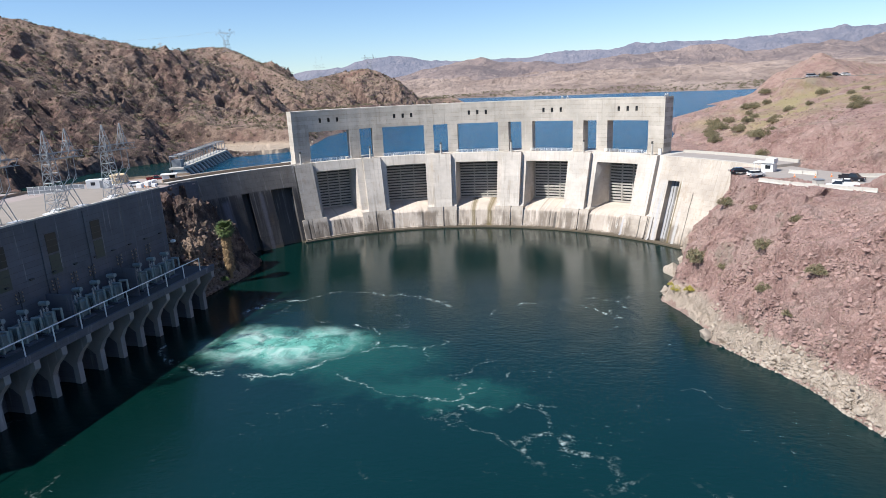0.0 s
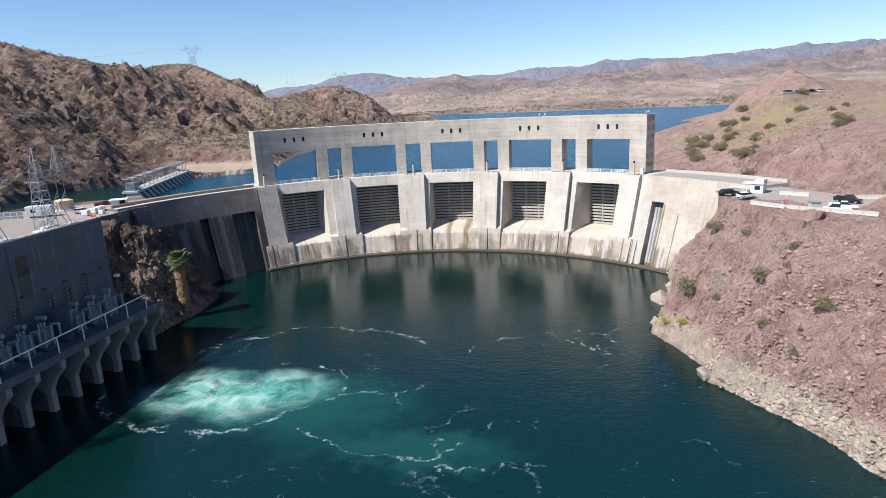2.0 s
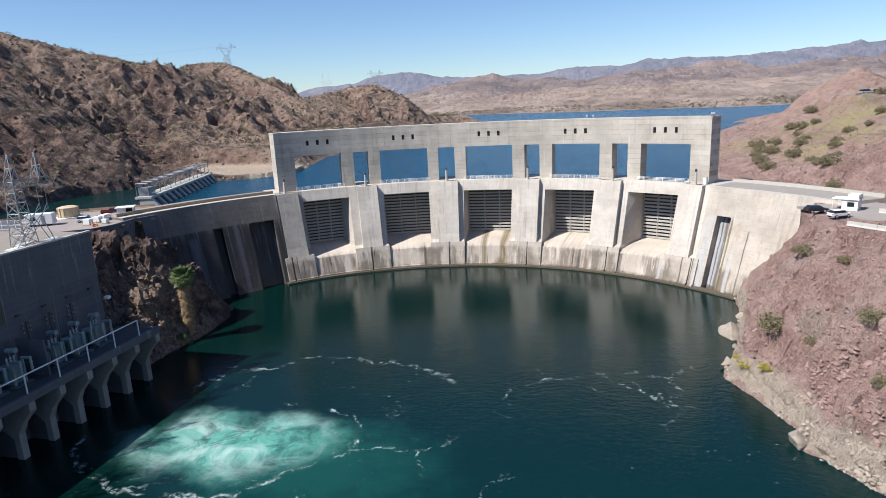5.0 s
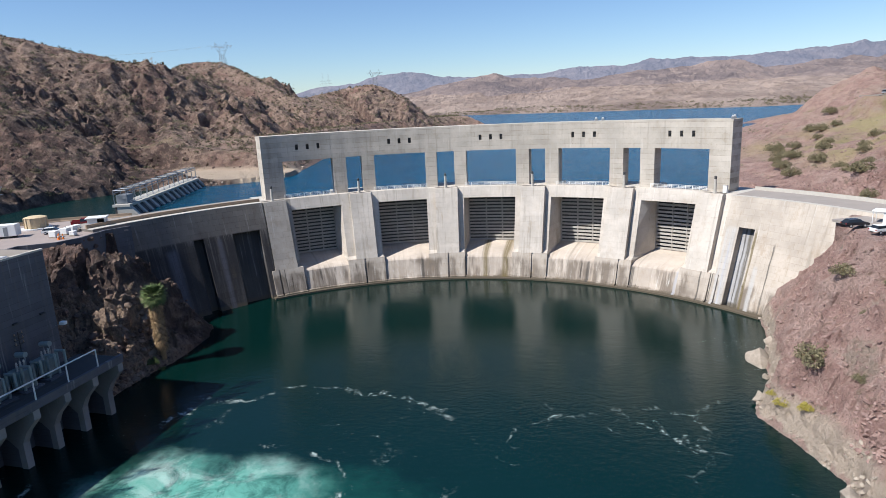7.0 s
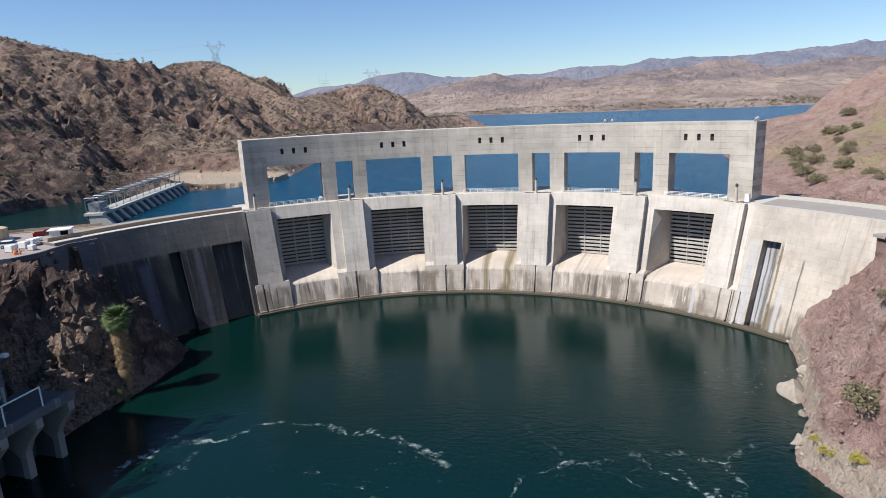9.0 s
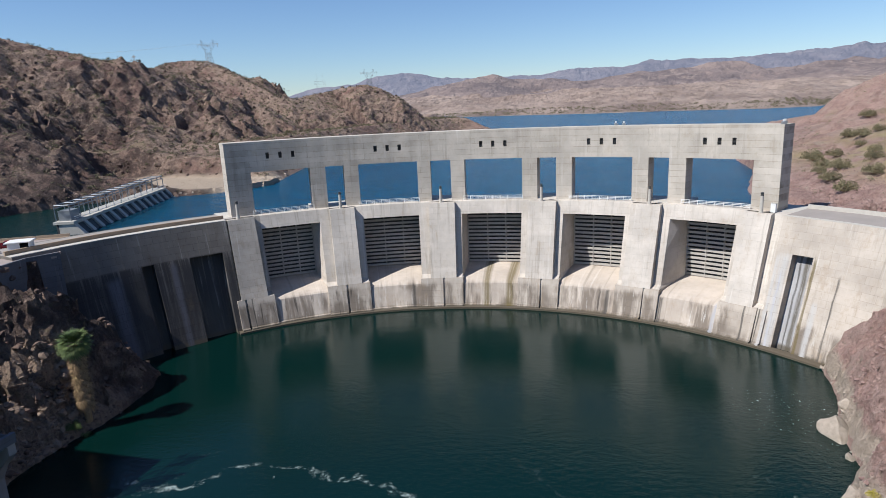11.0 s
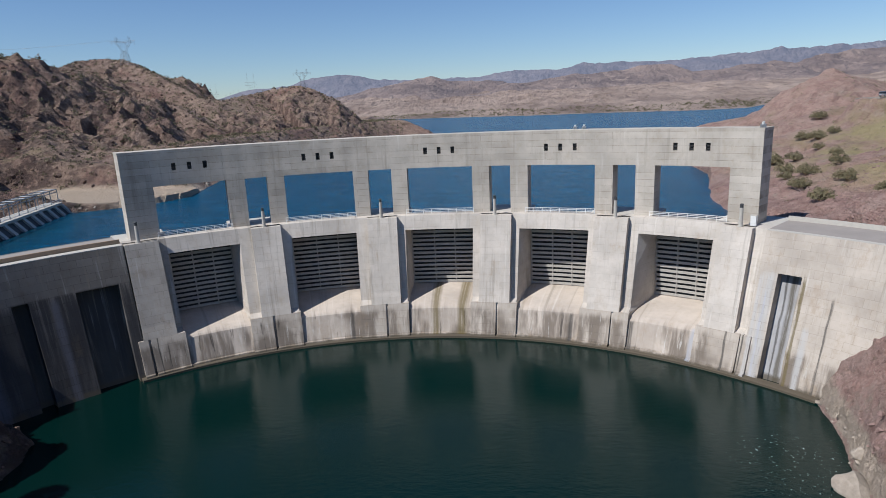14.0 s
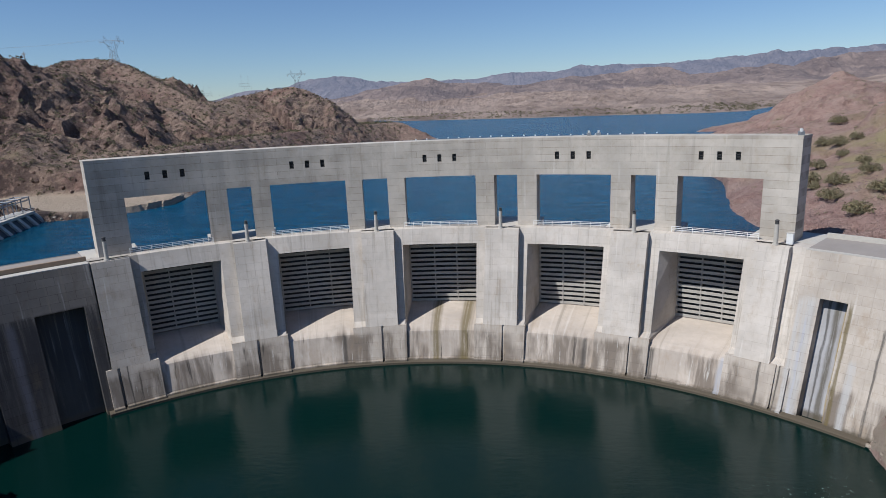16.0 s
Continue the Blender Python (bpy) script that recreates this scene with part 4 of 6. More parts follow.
def wing(name, a0, a1, label, material, slots):
    """One wing of the arch; slots: bearings between which the face steps back under a lintel."""
    ob = holder(name, label, "dam wall", kind="structure")
    full = [(face_r(-6), -6), (face_r(0), 0), (face_r(12), 12), (face_r(24), 24), (face_r(26.7), ROAD_Z), (108, ROAD_Z), (108, -6)]
    back = [(face_r(-6) + 2.2, -6), (face_r(0) + 2.2, 0), (face_r(12) + 2.2, 12), (face_r(19.4) + 2.2, 19.4), (face_r(19.6), 19.6), (face_r(26.7), ROAD_Z), (108, ROAD_Z), (108, -6)]
    at = a0
    for s0, s1 in [*slots, (a1, None)]:
        bm = bmesh.new()
        sweep(bm, full, at, s0, max(2, int((s0 - at) / 1.5)))
        part("wall", bm, material, ob)
        if s1 is not None:
            bm = bmesh.new()
            sweep(bm, back[:4] + [(107.9, 19.4), (107.9, -6)], s0, s1, 3)
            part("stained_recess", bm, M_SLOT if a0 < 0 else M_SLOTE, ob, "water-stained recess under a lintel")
            bm = bmesh.new()
            sweep(bm, [(face_r(19.42), 19.42), (face_r(26.7), ROAD_Z), (108, ROAD_Z), (108, 19.42)], s0, s1, 3)
            part("lintel", bm, material, ob)
            at = s1
    n = int((a1 - a0) / 1.5)
    for nm, r0, r1, h, mat, lab in (("walkway", 95.62, 98.0 if a0 < 0 else 96.6, 0.14, M_PALE, "pale concrete walkway along the crest"), ("parapet", *((98.1, 98.6, 1.0, M_BROWN, "low brown parapet beside the road") if a0 < 0 else (106.9, 107.4, 0.9, M_PALE, "low concrete parapet on the lake side")))):
        bm = bmesh.new()
        sweep(bm, [(r0, ROAD_Z + 0.004), (r0, ROAD_Z + h), (r1, ROAD_Z + h), (r1, ROAD_Z + 0.004)], a0, a1, n)
        part(nm, bm, mat, ob, lab)
    bm = bmesh.new()
    sweep(bm, [(98.7 if a0 < 0 else 96.7, ROAD_Z + 0.004), (98.7 if a0 < 0 else 96.7, ROAD_Z + 0.05), (106.8, ROAD_Z + 0.05), (106.8, ROAD_Z + 0.004)], a0, a1, n)
    part("roadway", bm, M_ROAD, ob, "worn grey asphalt roadway")
    return ob


END_L, END_R = A0 - 41.8, A0 + 41.6
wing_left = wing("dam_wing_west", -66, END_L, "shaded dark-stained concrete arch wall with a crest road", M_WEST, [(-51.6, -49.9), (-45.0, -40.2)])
wing_right = wing("dam_wing_east", END_R, 66, "sunlit streaked concrete arch wall with a crest road", M_CONC, [(46.6, 49.1)])

# stained ledge at the waterline along the arch
bm = bmesh.new()
sweep(bm, [(face_r(0) - 1.25, -3), (face_r(0) - 1.15, 0.42), (face_r(0) - 1.0, 0.55), (face_r(0) + 0.6, 0.62), (face_r(0) + 0.6, -3)], -40, 53.5, 80)
lone("waterline_ledge", bm, M_LEDGE, "low dark algae-stained concrete ledge at the waterline", "ledge", kind="structure")


def bay_at(i):
    return A0 + (i - 2) * PITCH


# from the middle bay's bearing: mouths of the five gate bays, their gates, the tower's portals and slits, the buttresses
MOUTH = [(-36.7, -27.75), (-20.95, -12.0), (-5.1, 4.45), (10.95, 20.3), (26.75, 35.7)]
GATES = [(-36.25, -28.6), (-20.85, -11.8), (-4.55, 4.3), (11.9, 20.0), (28.05, 35.3)]
PORTAL = [(-37.0, -28.35), (-21.05, -11.95), (-4.6, 4.3), (11.8, 20.55), (27.9, 36.45)]
SLITS = [(-26.05, -23.25), (-9.9, -6.75), (6.6, 9.45), (22.8, 25.6)]
BUTTS = [(-41.6, -37.65), (-26.15, -22.25), (-10.35, -6.2), (5.6, 9.9), (21.2, 25.45), (36.6, 40.1)]
GATE_R, SILL_Z = 102.4, 8.4

for i in range(6):
    a = bay_at(i) - PITCH / 2
    pier = holder("pier", "tall pale concrete spillway pier with a projecting buttress", "pier", "spillway piers", "")
    lo = END_L if i == 0 else A0 + MOUTH[i - 1][1]
    hi = END_R if i == 5 else A0 + MOUTH[i][0]
    glo = lo if i == 0 else A0 + GATES[i - 1][1]
    ghi = hi if i == 5 else A0 + GATES[i][0]
    # body: battered, its sides splayed towards the gates
    bm = bmesh.new()
    rows = []
    for z in (-6, 0.0, 7.5, 8.2, 16, 24, ROAD_Z):
        f = face_r(z) + (0.0 if z <= 7.5 else 1.6)
        rows.append([bm.verts.new(pol(*p, z)) for p in ((f, lo), ((f, (lo + hi) / 2)), (f, hi), (GATE_R - 1, ghi), (110, ghi), (110, (lo + hi) / 2), (110, glo), (GATE_R - 1, glo))])
    for p, q in zip(rows, rows[1:]):
        for k in range(8):
            bm.faces.new((p[k], p[(k + 1) % 8], q[(k + 1) % 8], q[k]))
    bm.faces.new(rows[0][::-1])
    bm.faces.new(rows[-1])
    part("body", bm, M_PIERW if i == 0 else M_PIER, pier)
    # buttress: proud of the body from the foot block up, wider at the foot
    bm = bmesh.new()
    b0, b1 = A0 + BUTTS[i][0], A0 + BUTTS[i][1]
    sec = []
    for z, out, wid in ((7.6, -0.1, 0.12), (10, 0.1, 0.08), (18, 0.15, 0.04), (ROAD_Z, 0.2, 0.0)):
        f = face_r(z) + out - 0.25
        sec.append([bm.verts.new(pol(*p, z)) for p in ((f, b0 - wid), (f, (b0 + b1) / 2), (f, b1 + wid), (face_r(z) + 2.6, b1 + wid), (face_r(z) + 2.6, b0 - wid))])
    for p, q in zip(sec, sec[1:]):
        for k in range(5):
            bm.faces.new((p[k], p[(k + 1) % 5], q[(k + 1) % 5], q[k]))
    bm.faces.new(sec[0][::-1])
    bm.faces.new(sec[-1])
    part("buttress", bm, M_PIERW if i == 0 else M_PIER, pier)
    # foot blocks on both sides of a dark slot
    for s in (-1, 1):
        bm = bmesh.new()
        c0, c1 = (lo - 0.15, a - 0.16) if s < 0 else (a + 0.16, hi + 0.15)
        if i == 0 and s < 0:
            c0 = lo - 0.6
        if i == 5 and s > 0:
            c1 = hi + 0.6
        secb = [(face_r(-6) - 0.5, -6), (face_r(0) - 0.75, 0.9), (face_r(1) - 0.55, 1.0), (face_r(7.6) - 0.36, 7.6), (face_r(7.6) + 3, 7.6), (face_r(-6) + 3, -6)]
        sweep(bm, secb, c0, c1, 3)
        part("foot_block", bm, M_CONC, pier)
    bm = bmesh.new()
    hexa(bm, [(110, glo, ROAD_Z - 0.5), (110, ghi, ROAD_Z - 0.5), (100.5, hi, ROAD_Z - 0.5), (100.5, lo, ROAD_Z - 0.5), (110, glo, ROAD_Z + 0.02), (110, ghi, ROAD_Z + 0.02), (100.5, hi, ROAD_Z + 0.02), (100.5, lo, ROAD_Z + 0.02)])
    part("deck", bm, M_PALE, pier)

for i in range(5):
    m0, m1 = A0 + MOUTH[i][0], A0 + MOUTH[i][1]
    g0, g1 = A0 + GATES[i][0], A0 + GATES[i][1]
    # spillway sill: rounded crest, upright lip
    bm = bmesh.new()
    sec = [(face_r(-6) - 0.2, -6), (face_r(0) - 0.2, 0.9), (face_r(1), 1.0), (89.4, 6.1), (89.9, 6.45), (91, 6.85), (93.5, 7.3), (96, 7.75), (99, 8.15), (102.4, SILL_Z), (108, SILL_Z), (108, -6)]
    sweep(bm, sec, m0 - 0.5, m1 + 0.5, 6)
    lone("spillway_sill", bm, M_SILL, "rounded concrete spillway sill with rust-coloured streaks", "spillway", "spillway sills")
    # lintel beam over the bay
    bm = bmesh.new()
    secl = [(face_r(23.45) + 1.6, 23.45), (face_r(ROAD_Z) + 1.6, ROAD_Z + 0.02), (100.6, ROAD_Z + 0.02), (100.6, 23.45)]
    sweep(bm, secl, m0, m1, 6)
    lone("lintel_beam", bm, M_PIER, "pale concrete lintel beam over a gate bay", "beam", "gate lintels")
    # gate
    gate = holder("spillway_gate", "closed steel spillway gate with rows of horizontal girders", "gate", "spillway gates")
    bm = bmesh.new()
    sweep(bm, [(GATE_R + 1.25, SILL_Z), (GATE_R + 1.25, 26.2), (GATE_R + 1.5, 26.2), (GATE_R + 1.5, SILL_Z)], g0 - 0.3, g1 + 0.3, 4)
    part("skin_plate", bm, M_DARK, gate, "dark steel skin plate")
    for k in range(16):
        z = SILL_Z + 0.15 + k * 1.06
        bm = bmesh.new()
        sweep(bm, [(GATE_R, z), (GATE_R, z + 0.6), (GATE_R + 0.14, z + 0.6), (GATE_R + 0.14, z + 0.2), (GATE_R + 1.25, z + 0.2), (GATE_R + 1.25, z + 0.12), (GATE_R + 0.14, z + 0.12), (GATE_R + 0.14, z)], g0 - 0.25, g1 + 0.25, 2)
        part("girder", bm, M_GATE, gate)
    for u in (0.01, 0.36, 0.68, 0.99):
        bm = bmesh.new()
        uu = g0 + u * (g1 - g0)
        hexa(bm, [(GATE_R - 0.12, uu - 0.06, SILL_Z), (GATE_R - 0.12, uu + 0.06, SILL_Z), (GATE_R + 0.85, uu + 0.06, SILL_Z), (GATE_R + 0.85, uu - 0.06, SILL_Z),
                  (GATE_R - 0.12, uu - 0.06, 25.6), (GATE_R - 0.12, uu + 0.06, 25.6), (GATE_R + 0.85, uu + 0.06, 25.6), (GATE_R + 0.85, uu - 0.06, 25.6)])
        part("rib", bm, M_GATE, gate)
    # railing across the opening
    r0, r1 = A0 + PORTAL[i][0] - 0.3, A0 + PORTAL[i][1] + 0.1
    rail = holder("railing", "white steel pipe railing across a tower opening", "railing", "tower railings")
    n = 8
    for k in range(n + 1):
        bm = bmesh.new()
        aa = r0 + (r1 - r0) * k / n
        rod(bm, pol(99.2, aa, ROAD_Z), pol(99.2, aa, ROAD_Z + 1.15), 0.07)
        part("post", bm, M_WHITE, rail)
    for h in (0.45, 0.8, 1.12):
        bm = bmesh.new()
        sweep(bm, [(99.15, ROAD_Z + h - 0.05), (99.15, ROAD_Z + h + 0.05), (99.25, ROAD_Z + h + 0.05), (99.25, ROAD_Z + h - 0.05)], r0, r1, n)
        part("bar", bm, M_WHITE, rail)

# ---- hoist superstructure over the piers ----
R_F, R_B, TOP_Z, OPEN_Z = 100.0, 105.0, 44.9, 37.6
WINDOWS = [-32.5, -16.4, -0.1, 16.1, 32.05]
cuts, kind = [A0 - 40.4], []
for i in range(5):
    c0 = A0 + WINDOWS[i]
    marks = [(A0 + PORTAL[i][0], "leg"), (c0 - 2.1, "wide"), (c0 - 1.6, "win"), (c0 - 0.25, "wide"), (c0 + 0.25, "win"), (c0 + 1.6, "wide"), (c0 + 2.1, "win"), (A0 + PORTAL[i][1], "wide")]
    if i < 4:
        marks += [(A0 + SLITS[i][0], "leg"), (A0 + SLITS[i][1], "slit")]
    for c, k in marks:
        cuts.append(c)
        kind.append(k)
cuts.append(A0 + 39.75)
kind.append("leg")
levels = [ROAD_Z + 0.02, OPEN_Z, 40.75, 42.35, 43.55, TOP_Z]


def tower_solid(i, j):
    if kind[i] in ("wide", "win", "slit") and j == 0:
        return False
    return True


def tower_face(i, j):
    return not (kind[i] == "win" and j == 2)


hall = holder("hoist_superstructure", "long pale concrete hoist tower with open portals and small louvred windows", "dam superstructure", kind="structure")
bm = bmesh.new()
arc_wall(bm, cuts, levels, tower_solid, R_F + 0.6, R_B)
part("frame", bm, M_TOWER, hall)
bm = bmesh.new()
arc_wall(bm, cuts, levels, lambda i, j: tower_solid(i, j) and tower_face(i, j), R_F, R_F + 0.598)
part("face", bm, M_TOWER, hall)
bm = bmesh.new()
sweep(bm, [(R_F - 0.01, TOP_Z), (R_F - 0.01, TOP_Z + 0.35), (R_B + 0.1, TOP_Z + 0.35), (R_B + 0.1, TOP_Z)], cuts[0] - 0.03, cuts[-1] + 0.03, 80)
part("coping", bm, M_TOWER, hall)
for i in range(5):
    for u in (-1.85, 0.0, 1.85):
        a = A0 + WINDOWS[i] + u
        for k in range(5):
            z = 40.85 + k * 0.3
            bm = bmesh.new()
            hexa(bm, [(R_F + 0.2, a - 0.25, z), (R_F + 0.2, a + 0.25, z), (R_F + 0.5, a + 0.25, z + 0.1), (R_F + 0.5, a - 0.25, z + 0.1),
                      (R_F + 0.2, a - 0.25, z + 0.05), (R_F + 0.2, a + 0.25, z + 0.05), (R_F + 0.5, a + 0.25, z + 0.15), (R_F + 0.5, a - 0.25, z + 0.15)])
            part("louvre", bm, M_DARK, hall)
        bm = bmesh.new()
        hexa(bm, [(R_F + 0.55, a - 0.25, 40.75), (R_F + 0.55, a + 0.25, 40.75), (R_F + 0.59, a + 0.25, 40.75), (R_F + 0.59, a - 0.25, 40.75),
                  (R_F + 0.55, a - 0.25, 42.35), (R_F + 0.55, a + 0.25, 42.35), (R_F + 0.59, a + 0.25, 42.35), (R_F + 0.59, a - 0.25, 42.35)])
        part("window_back", bm, M_DARK, hall)

# ---- powerhouse on the west bank ----
SLOPE = WALL_DIR


def ph(u, v, z):
    """Powerhouse frame: u towards the river from the wall, v downstream from its upstream corner."""
    d = Vector((-SLOPE, -1.0)).normalized()
    n = Vector((-d.y, d.x))
    p = Vector((-65.3, -90.3)) + d * v + n * u
    return Vector((p.x, p.y, z))


def ph_box(bm, u0, v0, z0, u1, v1, z1, bevel=0.0):
    v = [bm.verts.new(ph(u, w_, z)) for z in (z0, z1) for u, w_ in ((u0, v0), (u1, v0), (u1, v1), (u0, v1))]
    fs = [bm.faces.new([v[i] for i in q]) for q in ((3, 2, 1, 0), (4, 5, 6, 7), (0, 1, 5, 4), (1, 2, 6, 5), (2, 3, 7, 6), (3, 0, 4, 7))]
    if bevel:
        bmesh.ops.bevel(bm, geom=list({e for f in fs for e in f.edges}), offset=bevel, segments=1, affect="EDGES")
    return bm


house = holder("powerhouse", "long shaded concrete powerhouse with tall dark windows", "power station")
HOUSE_Z, HOUSE_L = 31.5, 80
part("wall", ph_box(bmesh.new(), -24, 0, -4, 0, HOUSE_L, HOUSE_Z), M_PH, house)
part("roof", ph_box(bmesh.new(), -23.4, 0.6, HOUSE_Z, -0.6, HOUSE_L - 0.6, HOUSE_Z + 0.12), M_GRAVEL, house)
part("parapet", ph_box(bmesh.new(), -0.55, 0, HOUSE_Z, 0.12, HOUSE_L, HOUSE_Z + 0.3), M_PALE, house)
for k in range(5):
    v0 = 20.2 + 11.2 * k
    for z0, z1 in ((20.4, 24.2), (24.6, 28.4)):
        win = part("window", ph_box(bmesh.new(), -0.2, v0, z0, 0.05, v0 + 2.5, z1), M_PANE if z0 > 22 else M_PANEG, house, "tall dark window strip")
        for q in range(2):
            part("mullion", ph_box(bmesh.new(), 0.0, v0, z0 + 1.2 + q * 1.25, 0.09, v0 + 2.5, z0 + 1.3 + q * 1.25), M_DARK, win)
    part("pilaster", ph_box(bmesh.new(), 0.002, v0 + 3.4, 11.2, 0.22, v0 + 4.0, HOUSE_Z - 0.6), M_PH, house)
for k in range(15):
    v0 = 2.2 + 5.15 * k
    part("wall_bracket", ph_box(bmesh.new(), 0.002, v0, 20.9, 0.5, v0 + 0.8, 21.15), M_DARK, house)

# transformer deck on buttress piers
DECK_U, DECK_Z, RAIL_Z = 9.55, 11.2, 14.8
deck = holder("transformer_deck", "concrete deck over the river on flared pier brackets", "deck")
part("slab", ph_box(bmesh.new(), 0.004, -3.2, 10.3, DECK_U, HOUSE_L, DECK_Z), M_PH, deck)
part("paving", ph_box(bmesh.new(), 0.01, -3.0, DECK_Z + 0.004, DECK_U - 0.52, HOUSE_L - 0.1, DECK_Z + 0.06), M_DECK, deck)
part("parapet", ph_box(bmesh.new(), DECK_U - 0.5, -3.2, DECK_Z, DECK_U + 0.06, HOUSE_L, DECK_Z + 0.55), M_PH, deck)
for k in range(15):
    v0 = -3.1 + 5.75 * k
    bm = bmesh.new()
    sec = [(4.8, -4), (6.0, -4), (6.0, 4.4), (7.1, 6.4), (DECK_U - 0.25, 8.7), (DECK_U - 0.25, 10.28), (0.9, 10.28), (0.9, 5.6), (3.4, 4.6), (4.8, 3.4)]
    r0 = [bm.verts.new(ph(u, v0, z)) for u, z in sec]
    r1 = [bm.verts.new(ph(u, v0 + 1.15, z)) for u, z in sec]
    for q in range(len(sec)):
        bm.faces.new((r0[q], r0[(q + 1) % len(sec)], r1[(q + 1) % len(sec)], r1[q]))
    bm.faces.new(r0)
    bm.faces.new(r1[::-1])
    part("bracket_pier", bm, M_BRACKET, deck)
    part("pier_web", ph_box(bmesh.new(), 0.9, v0 + 0.35, -4, 4.79, v0 + 0.95, 5.5), M_PH, deck)
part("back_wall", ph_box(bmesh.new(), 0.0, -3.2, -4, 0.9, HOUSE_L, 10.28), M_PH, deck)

# ---- rocks and plants: builders ----
rng = random.Random(7)
nrg = np.random.default_rng(5)


def on_ground(x, y):
    return float(height(np.array([float(x)]), np.array([float(y)]))[0])


def rock_shape(seed, level=2, flat=0.75):
    """One angular boulder of about one metre."""
    r = random.Random(seed)
    bm = bmesh.new()
    bmesh.ops.create_icosphere(bm, subdivisions=level, radius=0.5)
    planes = [(Vector((r.uniform(-1, 1), r.uniform(-1, 1), r.uniform(-1, 1))).normalized(), r.uniform(0.2, 0.4)) for _ in range(10)]
    off = Vector((seed * 3.1, seed * 1.7, 0))
    for v in bm.verts:
        for n, d in planes:
            k = v.co.dot(n)
            if k > d:
                v.co -= n * (k - d)
        v.co *= 1 + 0.22 * noise.noise(v.co * 3 + off)
        v.co.z *= flat
    return bm


ROCK_ARR = []
for k in range(7):
    b = rock_shape(100 + k, 1)
    b.verts.ensure_lookup_table()
    ROCK_ARR.append((np.array([v.co[:] for v in b.verts]), np.array([[v.index for v in f.verts] for f in b.faces])))
    b.free()


def scatter(name, shapes, places, material, label, category):
    """Many small pieces in one mesh; places: x, y, z, size."""
    vs, fs, off = [], [], 0
    for i, (x, y, z, s) in enumerate(places):
        v, f = shapes[i % len(shapes)]
        e = Euler((nrg.uniform(-0.5, 0.5), nrg.uniform(-0.5, 0.5), nrg.uniform(0, 6.28))).to_matrix()
        sc = np.array([s * nrg.uniform(0.8, 1.3), s * nrg.uniform(0.8, 1.2), s * nrg.uniform(0.7, 1.1)])
        vs.append((v * sc) @ np.array(e).T + (x, y, z))
        fs.append(f + off)
        off += len(v)
    me = bpy.data.meshes.new(name)
    me.from_pydata(np.concatenate(vs).tolist(), [], np.concatenate(fs).tolist())
    me.materials.append(material)
    return tagged(new(name, me), label, category, kind="stuff")


def spread(n, x0, x1, y0, y1, keep, size, sink=0.15):
    """Places on the ground inside a box where keep(x, y, z, dr) holds."""
    x, y = nrg.uniform(x0, x1, n), nrg.uniform(y0, y1, n)
    z = height(x, y)
    dr, _ = seg_dist(x, y, RIVER)
    ok = keep(x, y, z, dr)
    s = size[0] + (size[1] - size[0]) * nrg.random(n) ** 2.5
    return [(a, b, c - sink * d, d) for a, b, c, d in zip(x[ok], y[ok], z[ok], s[ok])]


def off_road(x, y):
    return seg_dist(x, y, ROAD_E, False)[0] > 11


TALUS = [(58, -98), (66, -96), (80, -96), (100, -104), (130, -125), (130, -165), (80, -165), (70, -125)]
scatter("rubble_slope", ROCK_ARR, spread(24000, 55, 130, -165, -95, lambda x, y, z, d: inside(x, y, TALUS) & (z > 2.5) & (z < 25) & off_road(x, y), (0.4, 1.4)), M_ROCKR, "loose red rubble on the steep bank", "rubble")
scatter("shore_riprap", ROCK_ARR, spread(11000, 48, 100, -170, -30, lambda x, y, z, d: (z > -0.8) & (z < 5.0) & (x > 45) & ((y < -97) | (d < 0.7)), (0.45, 1.5)), M_ROCKP, "bleached riprap boulders along the waterline", "rubble")
scatter("boulder_riprap", ROCK_ARR, spread(16000, 56, 94, -172, -110, lambda x, y, z, d: (z > -0.6) & (z < 4.2), (0.6, 1.7)), M_ROCKP, "dense pale riprap boulders at the water's edge", "rubble")
scatter("bank_stones", ROCK_ARR, spread(9000, 52, 125, -110, 30, lambda x, y, z, d: (z > 3) & (z < 48) & off_road(x, y) & (np.hypot(x, y + 88.6) > 0) & ((np.hypot(x - 0.1, y + 88.6) > 110) | (y < -50)), (0.2, 1.3)), M_ROCKR, "scattered reddish stones on the bank", "stones")
scatter("west_bank_rocks", ROCK_ARR, spread(1300, -90, -57, -96, -40, lambda x, y, z, d: (z > -0.3) & (z < 26.8) & ~inside(x, y, YARD), (0.5, 2.3), 0.05), M_ROCKL, "dark craggy boulders between powerhouse and dam", "rocks")

scatter("spur_rocks", ROCK_ARR, spread(900, -71, -60, -86, -58, lambda x, y, z, d: (z > 0.5) & (z < 16) & (seg_dist(x, y, [(-69, -62), (-66.5, -70), (-65.5, -78), (-64, -84)], False)[0] < 3.2), (0.6, 2.6), 0.2), M_ROCKT, "tan-brown craggy rock spur beside the palm", "rocks")


def crag_places(n, x0, x1, y0, y1, size):
    x, y = nrg.uniform(x0, x1, n), nrg.uniform(y0, y1, n)
    z = height(x, y)
    m = (fractal(x, y, 40, 4, 201, True) > 0.57) & (z > 24.5)
    s = size[0] + (size[1] - size[0]) * nrg.random(n) ** 3
    return [(a, b, c - 0.3 * d, d) for a, b, c, d in zip(x[m], y[m], z[m], s[m])]


